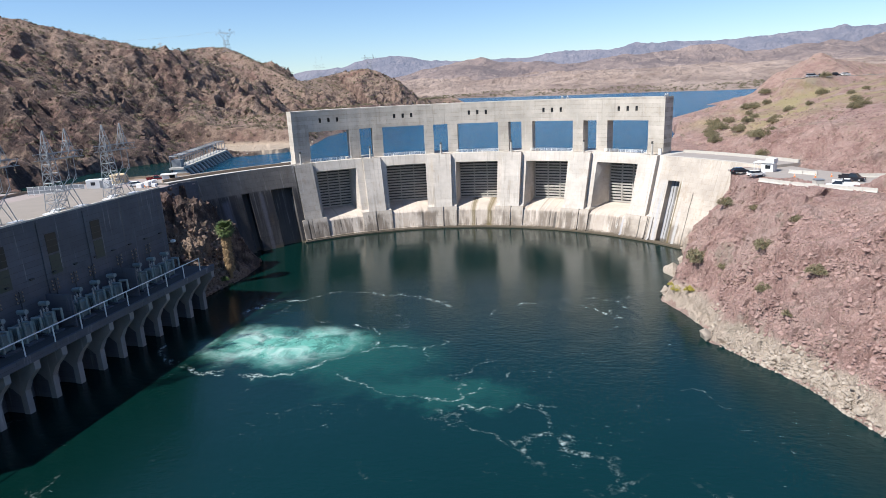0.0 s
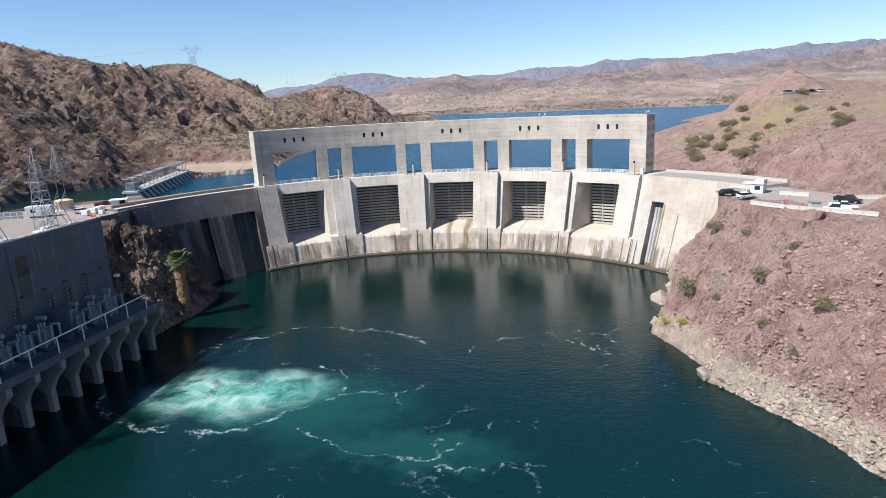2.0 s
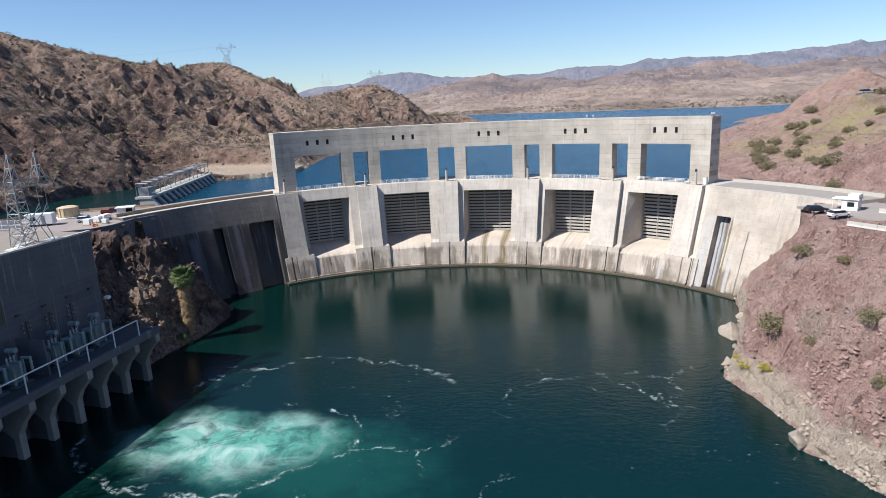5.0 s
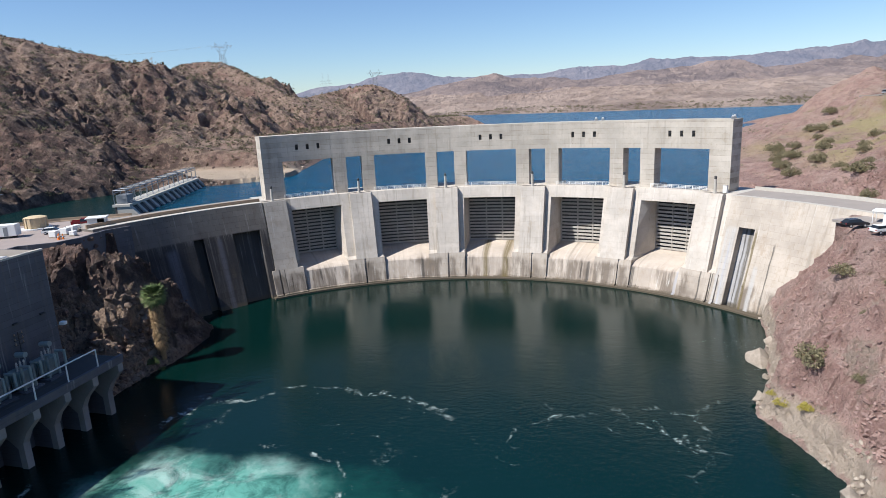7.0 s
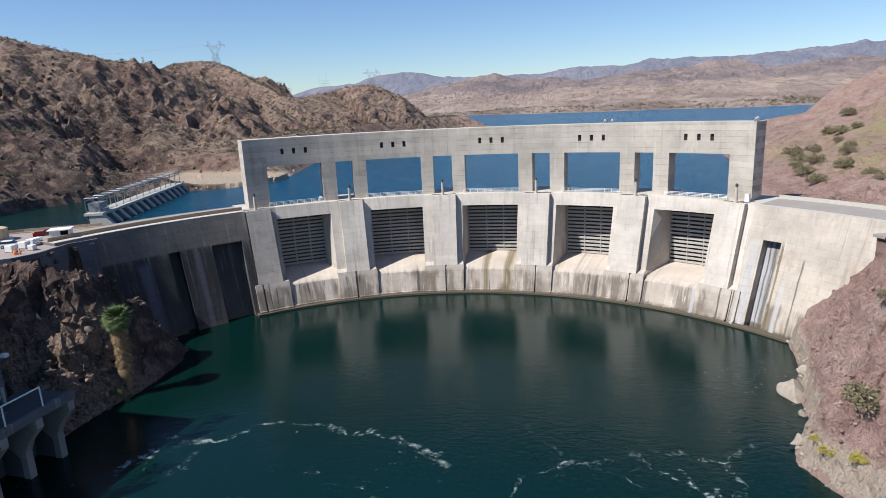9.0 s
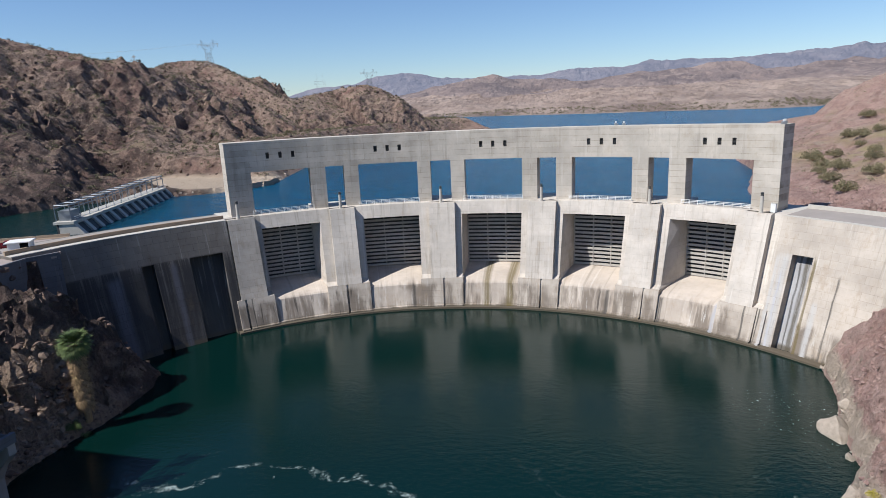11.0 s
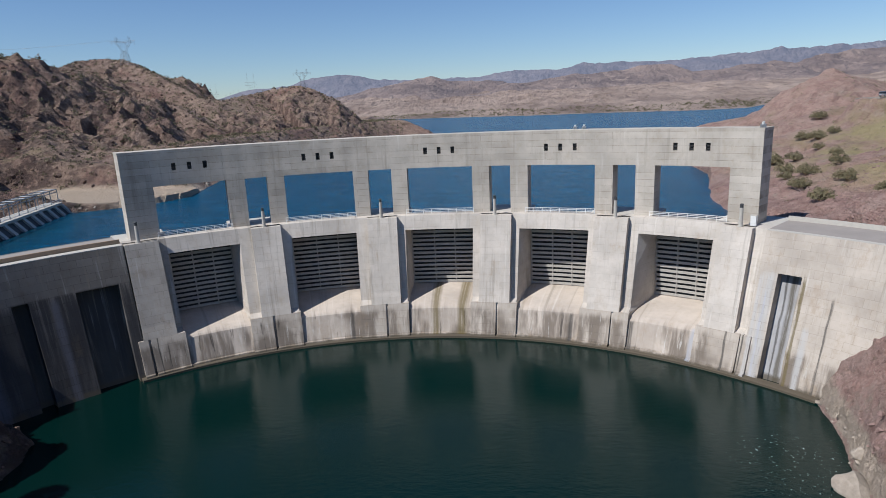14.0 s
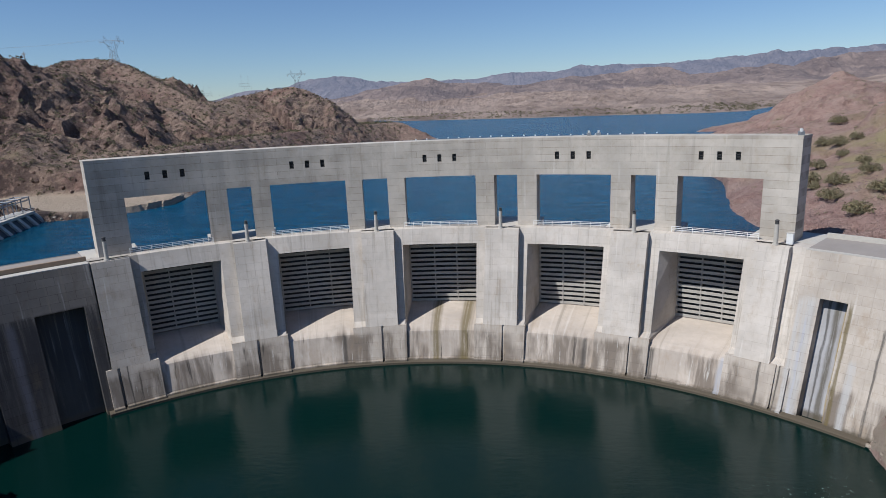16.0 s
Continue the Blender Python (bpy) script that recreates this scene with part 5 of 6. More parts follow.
scatter("spit_rocks", ROCK_ARR, spread(3000, -160, -78, 40, 112, lambda x, y, z, d: (z > 22.6) & (z < 25.2), (0.5, 2.2)), M_ROCKP, "pale riprap rocks round the sandy spit", "rubble")
PEBBLE = []
for k in range(6):
    b = bmesh.new()
    bmesh.ops.create_icosphere(b, subdivisions=1, radius=0.5)
    rk_ = random.Random(700 + k)
    for v in b.verts:
        v.co *= rk_.uniform(0.65, 1.35)
    b.verts.ensure_lookup_table()
    PEBBLE.append((np.array([v.co[:] for v in b.verts]), np.array([[v.index for v in f.verts] for f in b.faces])))
    b.free()
scatter("hill_stones", PEBBLE, spread(13000, -400, -45, 0, 440, lambda x, y, z, d: z > 26.5, (0.5, 1.9), 0.0), M_ROCKH, "loose brown stones and ledges over the western hills", "stones")
scatter("hill_crags", ROCK_ARR, crag_places(9000, -400, -95, 10, 420, (0.8, 4.0)), M_ROCKL, "dark rock outcrops over the western hills", "rocks")

# big boulders one can pick out by the east shore
for x, y, s, seed in ((61.6, -62.3, 5.4, 1), (65.0, -56.5, 2.4, 2), (55.4, -79.0, 2.8, 3), (57.6, -106.6, 3.2, 4), (60.2, -68.5, 2.0, 5)):
    bm = rock_shape(seed + 20, 3, 0.95)
    bm.transform(Matrix.Diagonal((s, s * 1.1, s, 1)))
    ob = lone("boulder", bm, M_ROCKP, "large bleached boulder at the waterline", "boulder", "shore boulders")
    ob.location = (x, y, max(on_ground(x, y), 0.0) + 0.08 * s)
    ob.rotation_euler = (0, 0, seed)


def bush_arrays(seed, leaves, size=0.085):
    r = np.random.default_rng(seed)
    d = r.normal(size=(leaves, 3))
    d /= np.linalg.norm(d, axis=1)[:, None]
    d[:, 2] = np.abs(d[:, 2]) * 0.85
    c = d * (0.25 + 0.27 * r.random((leaves, 1)) ** 0.5) * (1 + 0.35 * np.sin(3 * np.arctan2(d[:, :1], d[:, 1:2]) + seed))
    vs, fs = [], []
    for i in range(leaves):
        a, b = r.normal(size=3), r.normal(size=3)
        a /= np.linalg.norm(a)
        b -= a * a.dot(b)
        b /= np.linalg.norm(b)
        l, w_ = size * r.uniform(0.7, 1.4), size * 0.42
        k = len(vs)
        vs += [c[i] - a * l, c[i] + b * w_, c[i] + a * l, c[i] - b * w_]
        fs.append((k, k + 1, k + 2, k + 3))
    return np.array(vs), np.array(fs)


SCRUB = [bush_arrays(300 + k, 30, 0.15) for k in range(5)]
scatter("hill_scrub", SCRUB, [(x, y, z + 0.05 * s + 0.1, s) for x, y, z, s in spread(17000, -400, -40, 0, 460, lambda x, y, z, d: (z > 24.6) & ~((np.abs(z - 25.4) < 0.5) & (x > -170) & (y < 112)), (0.9, 3.0), 0.0)], M_BUSH, "sparse grey-green desert scrub on the hills", "scrub")
scatter("east_scrub", SCRUB, [(x, y, z + 0.05 * s, s) for x, y, z, s in spread(1500, 85, 320, -60, 330, lambda x, y, z, d: (z > 26) & (seg_dist(x, y, ROAD_E, False)[0] > 14), (0.7, 1.9), 0.0)], M_BUSHG, "sparse grey-green desert scrub on the hills", "scrub")
scatter("far_scrub", SCRUB, [(x, y, z + 0.2 * s, s) for x, y, z, s in spread(6000, -300, 700, 780, 1200, lambda x, y, z, d: (z > 23.6) & (z < 31), (1.5, 6.0), 0.0)], M_BUSH, "dark brush along the far lake shore", "scrub")


def bush(x, y, s, material=None, label="grey-green desert bush on the rocky bank", group="bank bushes", seed=0):
    ob = holder("bush", label, "bush", group, at=(x, y, on_ground(x, y) - 0.1))
    bm = bmesh.new()
    r = random.Random(seed + int(x * 7))
    for k in range(6):
        t = k * 1.05
        rod(bm, (0, 0, 0), (0.35 * s * math.cos(t), 0.35 * s * math.sin(t), s * r.uniform(0.3, 0.5)), 0.03 * s, 5, 0.01 * s)
    part("stems", bm, M_THATCH, ob)
    v, f = bush_arrays(int(500 + x * 3 + y), 1500, 0.05)
    me = bpy.data.meshes.new("foliage")
    me.from_pydata((v * np.array([s, s, s * 0.95]) + (0, 0, 0.12 * s)).tolist(), [], f.tolist())
    me.materials.append(material or M_BUSHG)
    lf = new("foliage", me)
    lf.parent = ob
    return ob


for x, y, s in ((61.5, -84, 5.4), (70.1, -98.1, 3.6), (74.2, -112.9, 3.2), (69.0, -115.7, 2.4), (77.2, -96.0, 2.6), (71.9, -68.1, 3.6), (66.9, -108.1, 2.8), (75.9, -76.1, 2.2), (64.5, -92.0, 2.0), (69.5, -82.0, 1.8),
                (100.7, 13.0, 4.6), (89.0, 2.3, 4.8), (128.2, 77.3, 5.0), (99.1, 27.6, 5.0), (106.2, 60.8, 6.0), (126.5, 83.0, 4.6), (111.1, 57.4, 4.4), (92.4, 17.8, 4.6), (96.2, -20.2, 5.0),
                (93.3, -30.5, 3.6), (121, 63, 3.4), (100, 40, 4.6), (133, 77, 3.8), (118, 48, 3.4), (110, 33, 4.4), (110, 8, 3.6), (100, -2, 3.6), (116, 20, 3.6), (126, 34, 4.4), (140, 50, 3.2), (141, 101, 5.0),
                (97, -14, 3.6), (104, -8, 3.4), (128, -10, 4.0), (134, -2, 4.4), (138, 10, 3.8), (150, 62, 4.6), (160, 84, 4.2), (146, 30, 2.8), (156, 40, 2.6), (95, 30, 3.4)):
    bush(x, y, s)
for x, y, s in ((56.6, -85.6, 2.2), (58.4, -89.4, 2.0), (55.9, -83.0, 1.4)):
    bush(x, y, s, M_BUSHY, "yellow-flowering brush above the bleached shore rock", "yellow brush")

# ---- palm on the west rocks ----
palm = holder("palm_tree", "fan palm with a shaggy skirt of dead fronds on the rocks", "palm", at=(-62.0, -67.2, max(on_ground(-62.0, -67.2), 2.0) - 0.5))
PH = 15.8 - palm.location.z
bm = bmesh.new()
for k in range(8):
    rod(bm, (0.12 * math.sin(k * 0.7), 0, PH * k / 8), (0.12 * math.sin((k + 1) * 0.7), 0, PH * (k + 1) / 8), 0.62 - 0.02 * k, 9, 0.61 - 0.02 * (k + 1))
part("trunk", bm, M_THATCH, palm)


def frond(length, droop, seed):
    """A fan frond: a stalk and pointed blades."""
    r = random.Random(seed)
    bm = bmesh.new()
    rod(bm, (0, 0, 0), (length * 0.45, 0, -droop * 0.15), 0.035, 4, 0.02)
    c = Vector((length * 0.45, 0, -droop * 0.15))
    for k in range(13):
        t = radians(-80 + 160 * k / 12)
        l = length * 0.55 * r.uniform(0.85, 1.1)
        tip = c + Vector((l * math.cos(t), l * math.sin(t), -droop * r.uniform(0.4, 0.8)))
        side = Vector((-math.sin(t), math.cos(t), 0)) * 0.09 * length * 0.5
        m_ = c + (tip - c) * 0.45 + Vector((0, 0, 0.08 * length))
        v = [bm.verts.new(p) for p in (c, m_ + side, tip, m_ - side)]
        bm.faces.new(v)
    return bm


FR = [mesh_of("frond", frond(3.1, 0.8, k), M_PALM) for k in range(4)]
DF = [mesh_of("dead_frond", frond(3.0, 0.5, 10 + k), M_THATCH) for k in range(3)]
for k in range(46):
    tilt = -72 + 118 * (k / 46)
    o = new("frond", FR[k % 4])
    o.parent = palm
    o.matrix_basis = Matrix.Translation((0, 0, PH)) @ Euler((0, radians(tilt), radians(k * 137.5))).to_matrix().to_4x4()
for k in range(90):
    o = new("dead_frond", DF[k % 3])
    o.parent = palm
    o.matrix_basis = Matrix.Translation((0, 0, PH * (0.30 + 0.68 * k / 90))) @ Euler((0, radians(66 + rng.uniform(-14, 10)), radians(k * 137.5))).to_matrix().to_4x4()
bush(-62.8, -69.8, 2.4, M_PALM, "green bush at the foot of the palm", "palm undergrowth")
bush(-61.4, -69.2, 1.8, M_PALM, "green bush at the foot of the palm", "palm undergrowth")


# ---- lamp posts on the piers ----
for a, r in ((-36.96, 96.4), (-21.44, 96.4), (-5.46, 96.4), (10.48, 96.4), (26.64, 96.4), (41.52, 96.4)):
    p = pol(r, a, ROAD_Z)
    post = holder("lamp_post", "stout white lamp post with a dark lantern on a pier", "lamp", "pier lamps", at=p)
    bm = bmesh.new()
    rod(bm, (0, 0, 0), (0, 0, 0.25), 0.55, 14)
    part("base", bm, M_PALE, post)
    bm = bmesh.new()
    rod(bm, (0, 0, 0.25), (0, 0, 3.7), 0.40, 14, 0.34)
    part("column", bm, M_PALE, post)
    bm = bmesh.new()
    rod(bm, (0, 0, 3.7), (0, 0, 4.35), 0.33, 14, 0.31)
    part("lantern", bm, M_DARK, post)
    bm = bmesh.new()
    rod(bm, (0, 0, 4.35), (0, 0, 4.5), 0.42, 14, 0.2)
    part("cap", bm, M_DARK, post)

# electrical cabinet by the east leg
cab = holder("electrical_cabinet", "white steel cabinet against the tower's foot", "cabinet", at=(0, 0, 0))
bm = bmesh.new()
hexa(bm, [(98.0, 42.25, ROAD_Z), (98.0, 42.85, ROAD_Z), (98.8, 42.85, ROAD_Z), (98.8, 42.25, ROAD_Z), (98.0, 42.25, ROAD_Z + 2.0), (98.0, 42.85, ROAD_Z + 2.0), (98.8, 42.85, ROAD_Z + 2.0), (98.8, 42.25, ROAD_Z + 2.0)])
part("body", bm, M_WHITE, cab)
bm = bmesh.new()
hexa(bm, [(97.95, 42.2, ROAD_Z + 2.0), (97.95, 42.9, ROAD_Z + 2.0), (98.85, 42.9, ROAD_Z + 2.0), (98.85, 42.2, ROAD_Z + 2.0), (97.95, 42.2, ROAD_Z + 2.08), (97.95, 42.9, ROAD_Z + 2.08), (98.85, 42.9, ROAD_Z + 2.08), (98.85, 42.2, ROAD_Z + 2.08)])
part("roof", bm, M_PALE, cab)

# small boxes and aerials on the tower's roof
for a, r in ((42.3, 101), (41.9, 103.5), (20.5, 104), (21.6, 104)):
    p = pol(r, a, TOP_Z + 0.35)
    u = holder("roof_unit", "small metal unit on the tower roof", "vent", "roof units", at=p)
    part("housing", box(bmesh.new(), -0.4, -0.4, 0, 0.4, 0.4, 0.6, None, 0.05), M_STEEL, u)
    part("cowl", rod(bmesh.new(), (0, 0, 0.6), (0, 0, 1.0), 0.2, 8, 0.26), M_WHITE, u)

# ---- rail along the transformer deck ----
# white stands in for sunlight on the rail, which lies in the powerhouse's shadow
grail = holder("guard_rail", "tall pale pipe rail along the deck edge", "railing")
L0, L1 = 2.2, HOUSE_L
part("top_rail", rod(bmesh.new(), ph(DECK_U - 0.2, L0, RAIL_Z), ph(DECK_U - 0.2, L1, RAIL_Z), 0.13, 8), M_WHITE, grail)
for k in range(13):
    v0 = L0 + 6.1 * k
    part("post", rod(bmesh.new(), ph(DECK_U - 0.2, v0, DECK_Z + 0.55), ph(DECK_U - 0.2, v0, RAIL_Z), 0.12, 8), M_WHITE, grail)
for h in (12.7, 13.7):
    part("wire", rod(bmesh.new(), ph(DECK_U - 0.2, L0, h), ph(DECK_U - 0.2, L1, h), 0.025, 5), M_DARK, grail)


# ---- transformers between fire walls ----
def transformer(v0):
    t = holder("transformer", "grey-green power transformer with bent bushings, in shade", "transformer", "deck transformers", at=ph(0, 0, 0))
    o = -Vector(ph(0, 0, 0))

    def p(name, bm, mat, label=""):
        bm.transform(Matrix.Translation(o))
        return part(name, bm, mat, t, label)

    D = DECK_Z + 0.06
    p("plinth", ph_box(bmesh.new(), 1.0, v0 - 1.7, D, 5.2, v0 + 1.7, D + 0.3), M_PH)
    p("tank", ph_box(bmesh.new(), 1.6, v0 - 1.2, D + 0.3, 4.0, v0 + 1.2, D + 3.4, 0.12), M_TRAFO)
    p("conservator", rod(bmesh.new(), ph(1.5, v0 - 0.95, D + 5.3), ph(3.4, v0 - 0.95, D + 5.5), 0.44, 14), M_TRAFOL, "pale green-grey oil conservator drum")
    for q in range(2):
        p("bracket", ph_box(bmesh.new(), 1.8 + 1.2 * q, v0 - 1.05, D + 3.4, 2.0 + 1.2 * q, v0 - 0.85, D + 5.0), M_STEEL)
    for s_ in (-1, 1):
        for q in range(5):
            p("radiator_fin", ph_box(bmesh.new(), 1.8 + 0.42 * q, v0 + s_ * 1.22, D + 0.6, 1.95 + 0.42 * q, v0 + s_ * 1.75, D + 3.0), M_TRAFO)
    for q in range(3):
        b = bmesh.new()
        v1 = v0 - 0.5 + 0.65 * q
        for k_ in range(4):
            rod(b, ph(3.3, v1, D + 3.4 + 0.36 * k_), ph(3.3, v1, D + 3.76 + 0.36 * k_), 0.2, 8, 0.09)
        p("bushing", b, M_PALE, "pale porcelain bushing")
    for q in range(2):
        b = bmesh.new()
        v1 = v0 - 0.9 + 1.9 * q
        rod(b, ph(4.4, v1, D + 0.3), ph(4.4, v1, D + 4.3), 0.22, 8)
        rod(b, ph(4.25, v1, D + 4.3), ph(6.2, v1, D + 4.5), 0.24, 8)
        rod(b, ph(6.1, v1, D + 4.5), ph(6.1, v1, D + 2.2), 0.22, 8)
        p("duct", b, M_TRAFOL)


def bus_support(v0):
    """A slim post on the wall's foot with stacked insulator arms."""
    g = holder("bus_support", "slim dark bus-bar post with stacked insulator arms", "post", "bus supports", at=ph(0.8, v0, DECK_Z + 0.06))
    part("post", rod(bmesh.new(), (0, 0, 0), (0, 0, 8.6), 0.11, 6), M_DARK, g)
    for z in (6.4, 7.2, 8.0):
        part("arm", box(bmesh.new(), -0.08, -0.9, z, 0.08, 0.9, z + 0.14), M_DARK, g)
        for y in (-0.75, 0.75):
            part("insulator", rod(bmesh.new(), (0, y, z + 0.14), (0, y, z + 0.5), 0.13, 8, 0.07), M_BROWN, g)


for k in range(4):
    for q in (-4.6, 0.0, 4.6):
        transformer(10.7 + 17.1 * k + q)
        bus_support(10.7 + 17.1 * k + q + 2.0)
for k in range(4):
    lone("fire_wall", ph_box(bmesh.new(), 0.6, 19.4 + 17.2 * k, DECK_Z + 0.06, 6.4, 19.8 + 17.2 * k, DECK_Z + 6.4, 0.05), M_PH, "bare concrete fire wall between transformers", "wall", "fire walls")


# flood light on the powerhouse corner
flood = holder("flood_light", "white flood light on a short arm at the powerhouse corner", "lamp", at=ph(0.12, 0.5, 18.0))
part("arm", rod(bmesh.new(), (0, 0, 0), (1.6, 0, 0.5), 0.07, 6), M_STEEL, flood)
part("head", box(bmesh.new(), 1.1, -0.45, 0.25, 2.1, 0.45, 0.85, None, 0.1), M_WHITE, flood)


# ---- lattice work ----
def strut(bm, a, b, w=0.12):
    rod(bm, a, b, w, 4)


def lattice_mast(name, foot, top_c, z0, z1, w0, w1, panels, parent, tk=0.12):
    """A tapered four-leg mast with crossed bracing."""
    bm = bmesh.new()

    def corner(k, t):
        w_ = w0 + (w1 - w0) * t
        sx, sy = ((-1, -1), (1, -1), (1, 1), (-1, 1))[k % 4]
        return Vector((foot[0] + (top_c[0] - foot[0]) * t + sx * w_ / 2, foot[1] + (top_c[1] - foot[1]) * t + sy * w_ / 2, z0 + (z1 - z0) * t))

    for k in range(4):
        strut(bm, corner(k, 0), corner(k, 1), tk)
        for p_ in range(panels):
            t0, t1 = p_ / panels, (p_ + 1) / panels
            strut(bm, corner(k, t0), corner(k + 1, t1), tk * 0.65)
            strut(bm, corner(k + 1, t0), corner(k, t1), tk * 0.65)
            strut(bm, corner(k, t1), corner(k + 1, t1), tk * 0.65)
    return part(name, bm, M_STEEL, parent)


def gantry(v0):
    """Take-off structure at the edge of the powerhouse roof: two peaked masts, a crossarm and raking legs."""
    g = holder("lattice_tower", "galvanised lattice take-off tower on the powerhouse roof", "pylon", "roof towers", at=ph(-3, v0, HOUSE_Z + 0.12))
    g.scale = (0.88, 0.88, 0.88)
    o = g.location
    a, b = ph(-3.3, v0, HOUSE_Z + 0.12) - o, ph(-2.9, v0 - 5.6, HOUSE_Z + 0.12) - o
    lattice_mast("mast", a, a, 0, 12.5, 3.4, 1.7, 6, g, 0.085)
    lattice_mast("peak", a, a, 12.5, 17.8, 1.9, 0.12, 2, g, 0.08)
    lattice_mast("peak", b, b, 12.5, 17.8, 1.9, 0.12, 2, g, 0.08)
    bm = bmesh.new()
    d = b - a
    for s in (-0.9, 0.9):
        for z in (11.3, 12.7):
            strut(bm, a - d * 0.45 + Vector((s, 0, z)), b + d * 0.55 + Vector((s, 0, z)), 0.085)
        for k in range(12):
            p0, p1 = a - d * 0.45 + d * 2.0 * k / 12, a - d * 0.45 + d * 2.0 * (k + 1) / 12
            strut(bm, p0 + Vector((s, 0, 11.3 if k % 2 else 12.7)), p1 + Vector((s, 0, 12.7 if k % 2 else 11.3)), 0.06)
    part("crossarm", bm, M_STEEL, g)
    for s in (-0.9, 0.9):
        bm = bmesh.new()
        knee = a + d * 0.4 + Vector((s, 0, 2.8))
        strut(bm, b + Vector((s, 0, 11.6)), b + Vector((s, 0, 6.2)), 0.09)
        strut(bm, b + Vector((s, 0, 7.5)), knee, 0.09)
        strut(bm, knee, a + Vector((s, 0, 0.4)), 0.08)
        for q in (ph(-1.2, v0 - 4.5, HOUSE_Z + 0.12) - o, ph(-1.2, v0 + 4.0, HOUSE_Z + 0.12) - o):
            strut(bm, b + (a - b) * 0.35 + Vector((s, 0, 5.2)), q + Vector((s * 0.6, 0, 0.2)), 0.09)
        strut(bm, b + (a - b) * 0.35 + Vector((s, 0, 5.2)), b + Vector((s, 0, 6.5)), 0.08)
        part("raking_leg", bm, M_STEEL, g)
    for k in range(5):
        bm = bmesh.new()
        c = a - d * 0.4 + d * 1.9 * k / 4
        for q in range(5):
            rod(bm, c + Vector((0, 0, 11.3 - 0.34 * q)), c + Vector((0, 0, 11.05 - 0.34 * q)), 0.15, 8, 0.06)
        part("insulator", bm, M_BROWN, g)
    for q_ in (a, ph(-1.2, v0 - 4.5, HOUSE_Z + 0.12) - o, ph(-1.2, v0 + 4.0, HOUSE_Z + 0.12) - o):
        part("footing", box(bmesh.new(), q_.x - 0.9, q_.y - 1.6, -0.05, q_.x + 0.6, q_.y + 1.6, 0.22), M_WHITE, g)


for v0 in (11, 26.4, 41.8, 57.2):
    gantry(v0)


def pylon(x, y, z, h, far=1.0, label="steel lattice transmission pylon on a hilltop"):
    """A waisted tower: splayed legs, a narrow waist, a goblet head and a long crossarm with two peaks."""
    g = holder("transmission_pylon", label, "pylon", "hill pylons", at=(x, y, z - 0.6))
    tk = 0.13 * far
    lattice_mast("legs", (0, 0), (0, 0), 0, h * 0.50, h * 0.30, h * 0.15, 3, g, tk)
    bm = bmesh.new()
    for sy in (-0.06, 0.06):
        for s in (-1, 1):
            pts = [(s * 0.075, 0.50), (s * 0.17, 0.66), (s * 0.27, 0.80), (s * 0.24, 1.0)]
            for (x0, z0), (x1, z1) in zip(pts, pts[1:]):
                strut(bm, (x0 * h, sy * h, z0 * h), (x1 * h, sy * h * 0.8, z1 * h), tk)
            strut(bm, (s * 0.075 * h, sy * h, 0.50 * h), (s * 0.06 * h, sy * h, 0.80 * h), tk * 0.6)
            strut(bm, (s * 0.17 * h, sy * h, 0.66 * h), (s * 0.06 * h, sy * h, 0.80 * h), tk * 0.6)
            strut(bm, (s * 0.17 * h, sy * h, 0.66 * h), (s * 0.075 * h, sy * h, 0.66 * h), tk * 0.6)
            strut(bm, (s * 0.24 * h, sy * h * 0.8, h), (s * 0.17 * h, sy * h, 0.84 * h), tk * 0.6)
    part("goblet_head", bm, M_STEEL, g)
    bm = bmesh.new()
    for z0 in (0.80, 0.85):
        strut(bm, (-h * 0.46, 0, h * z0), (h * 0.46, 0, h * z0), tk)
    for k in range(14):
        x0 = -h * 0.46 + h * 0.0657 * k
        strut(bm, (x0, 0, h * (0.80 if k % 2 else 0.85)), (x0 + h * 0.0657, 0, h * (0.85 if k % 2 else 0.80)), tk * 0.6)
    part("crossarm", bm, M_STEEL, g)
    for s in (-0.42, 0, 0.42):
        bm = bmesh.new()
        rod(bm, (s * h, 0, h * 0.80), (s * h, 0, h * 0.71), 0.10 * far, 5)
        part("insulator", bm, M_BROWN, g)
    return g


def line_pole(x, y, h):
    g = holder("line_pole", "slim wooden power pole with a crossarm on the ridge", "pole", "ridge poles", at=(x, y, on_ground(x, y) - 0.5))
    part("shaft", rod(bmesh.new(), (0, 0, 0), (0, 0, h), 0.22, 6, 0.15), M_BROWN, g)
    part("crossarm", rod(bmesh.new(), (-1.5, 0, h - 1), (1.5, 0, h - 1), 0.12, 5), M_BROWN, g)


pylon(-249, 352, on_ground(-249, 352), 21, 0.75)
pylon(-125, 398, on_ground(-125, 398), 17, 0.6)
line_pole(-302, 330, 15)
line_pole(-306, 335, 15)
for x, h in ((-268, 76), (-319, 64), (-300, 54), (-289, 56)):
    pylon(x, 690, LAKE_Z, h, 0.8, "far lattice pylon beyond the hills").scale = (0.24, 0.24, 1.0)

# wires strung from the hilltop pylon to the next one out of sight
for k, off in enumerate((-8.8, 0.0, 8.8)):
    wire = bmesh.new()
    a, b = Vector((-249 + off, 352, 95 + 14.5)), Vector((-520 + off, 300, 118))
    pts = [a.lerp(b, q / 14) - Vector((0, 0, 9 * 4 * (q / 14) * (1 - q / 14))) for q in range(15)]
    for p0, p1 in zip(pts, pts[1:]):
        rod(wire, p0, p1, 0.022, 4)
    lone("power_line", wire, M_STEEL, "thin grey power line sagging from a hilltop pylon", "cable", "power lines")

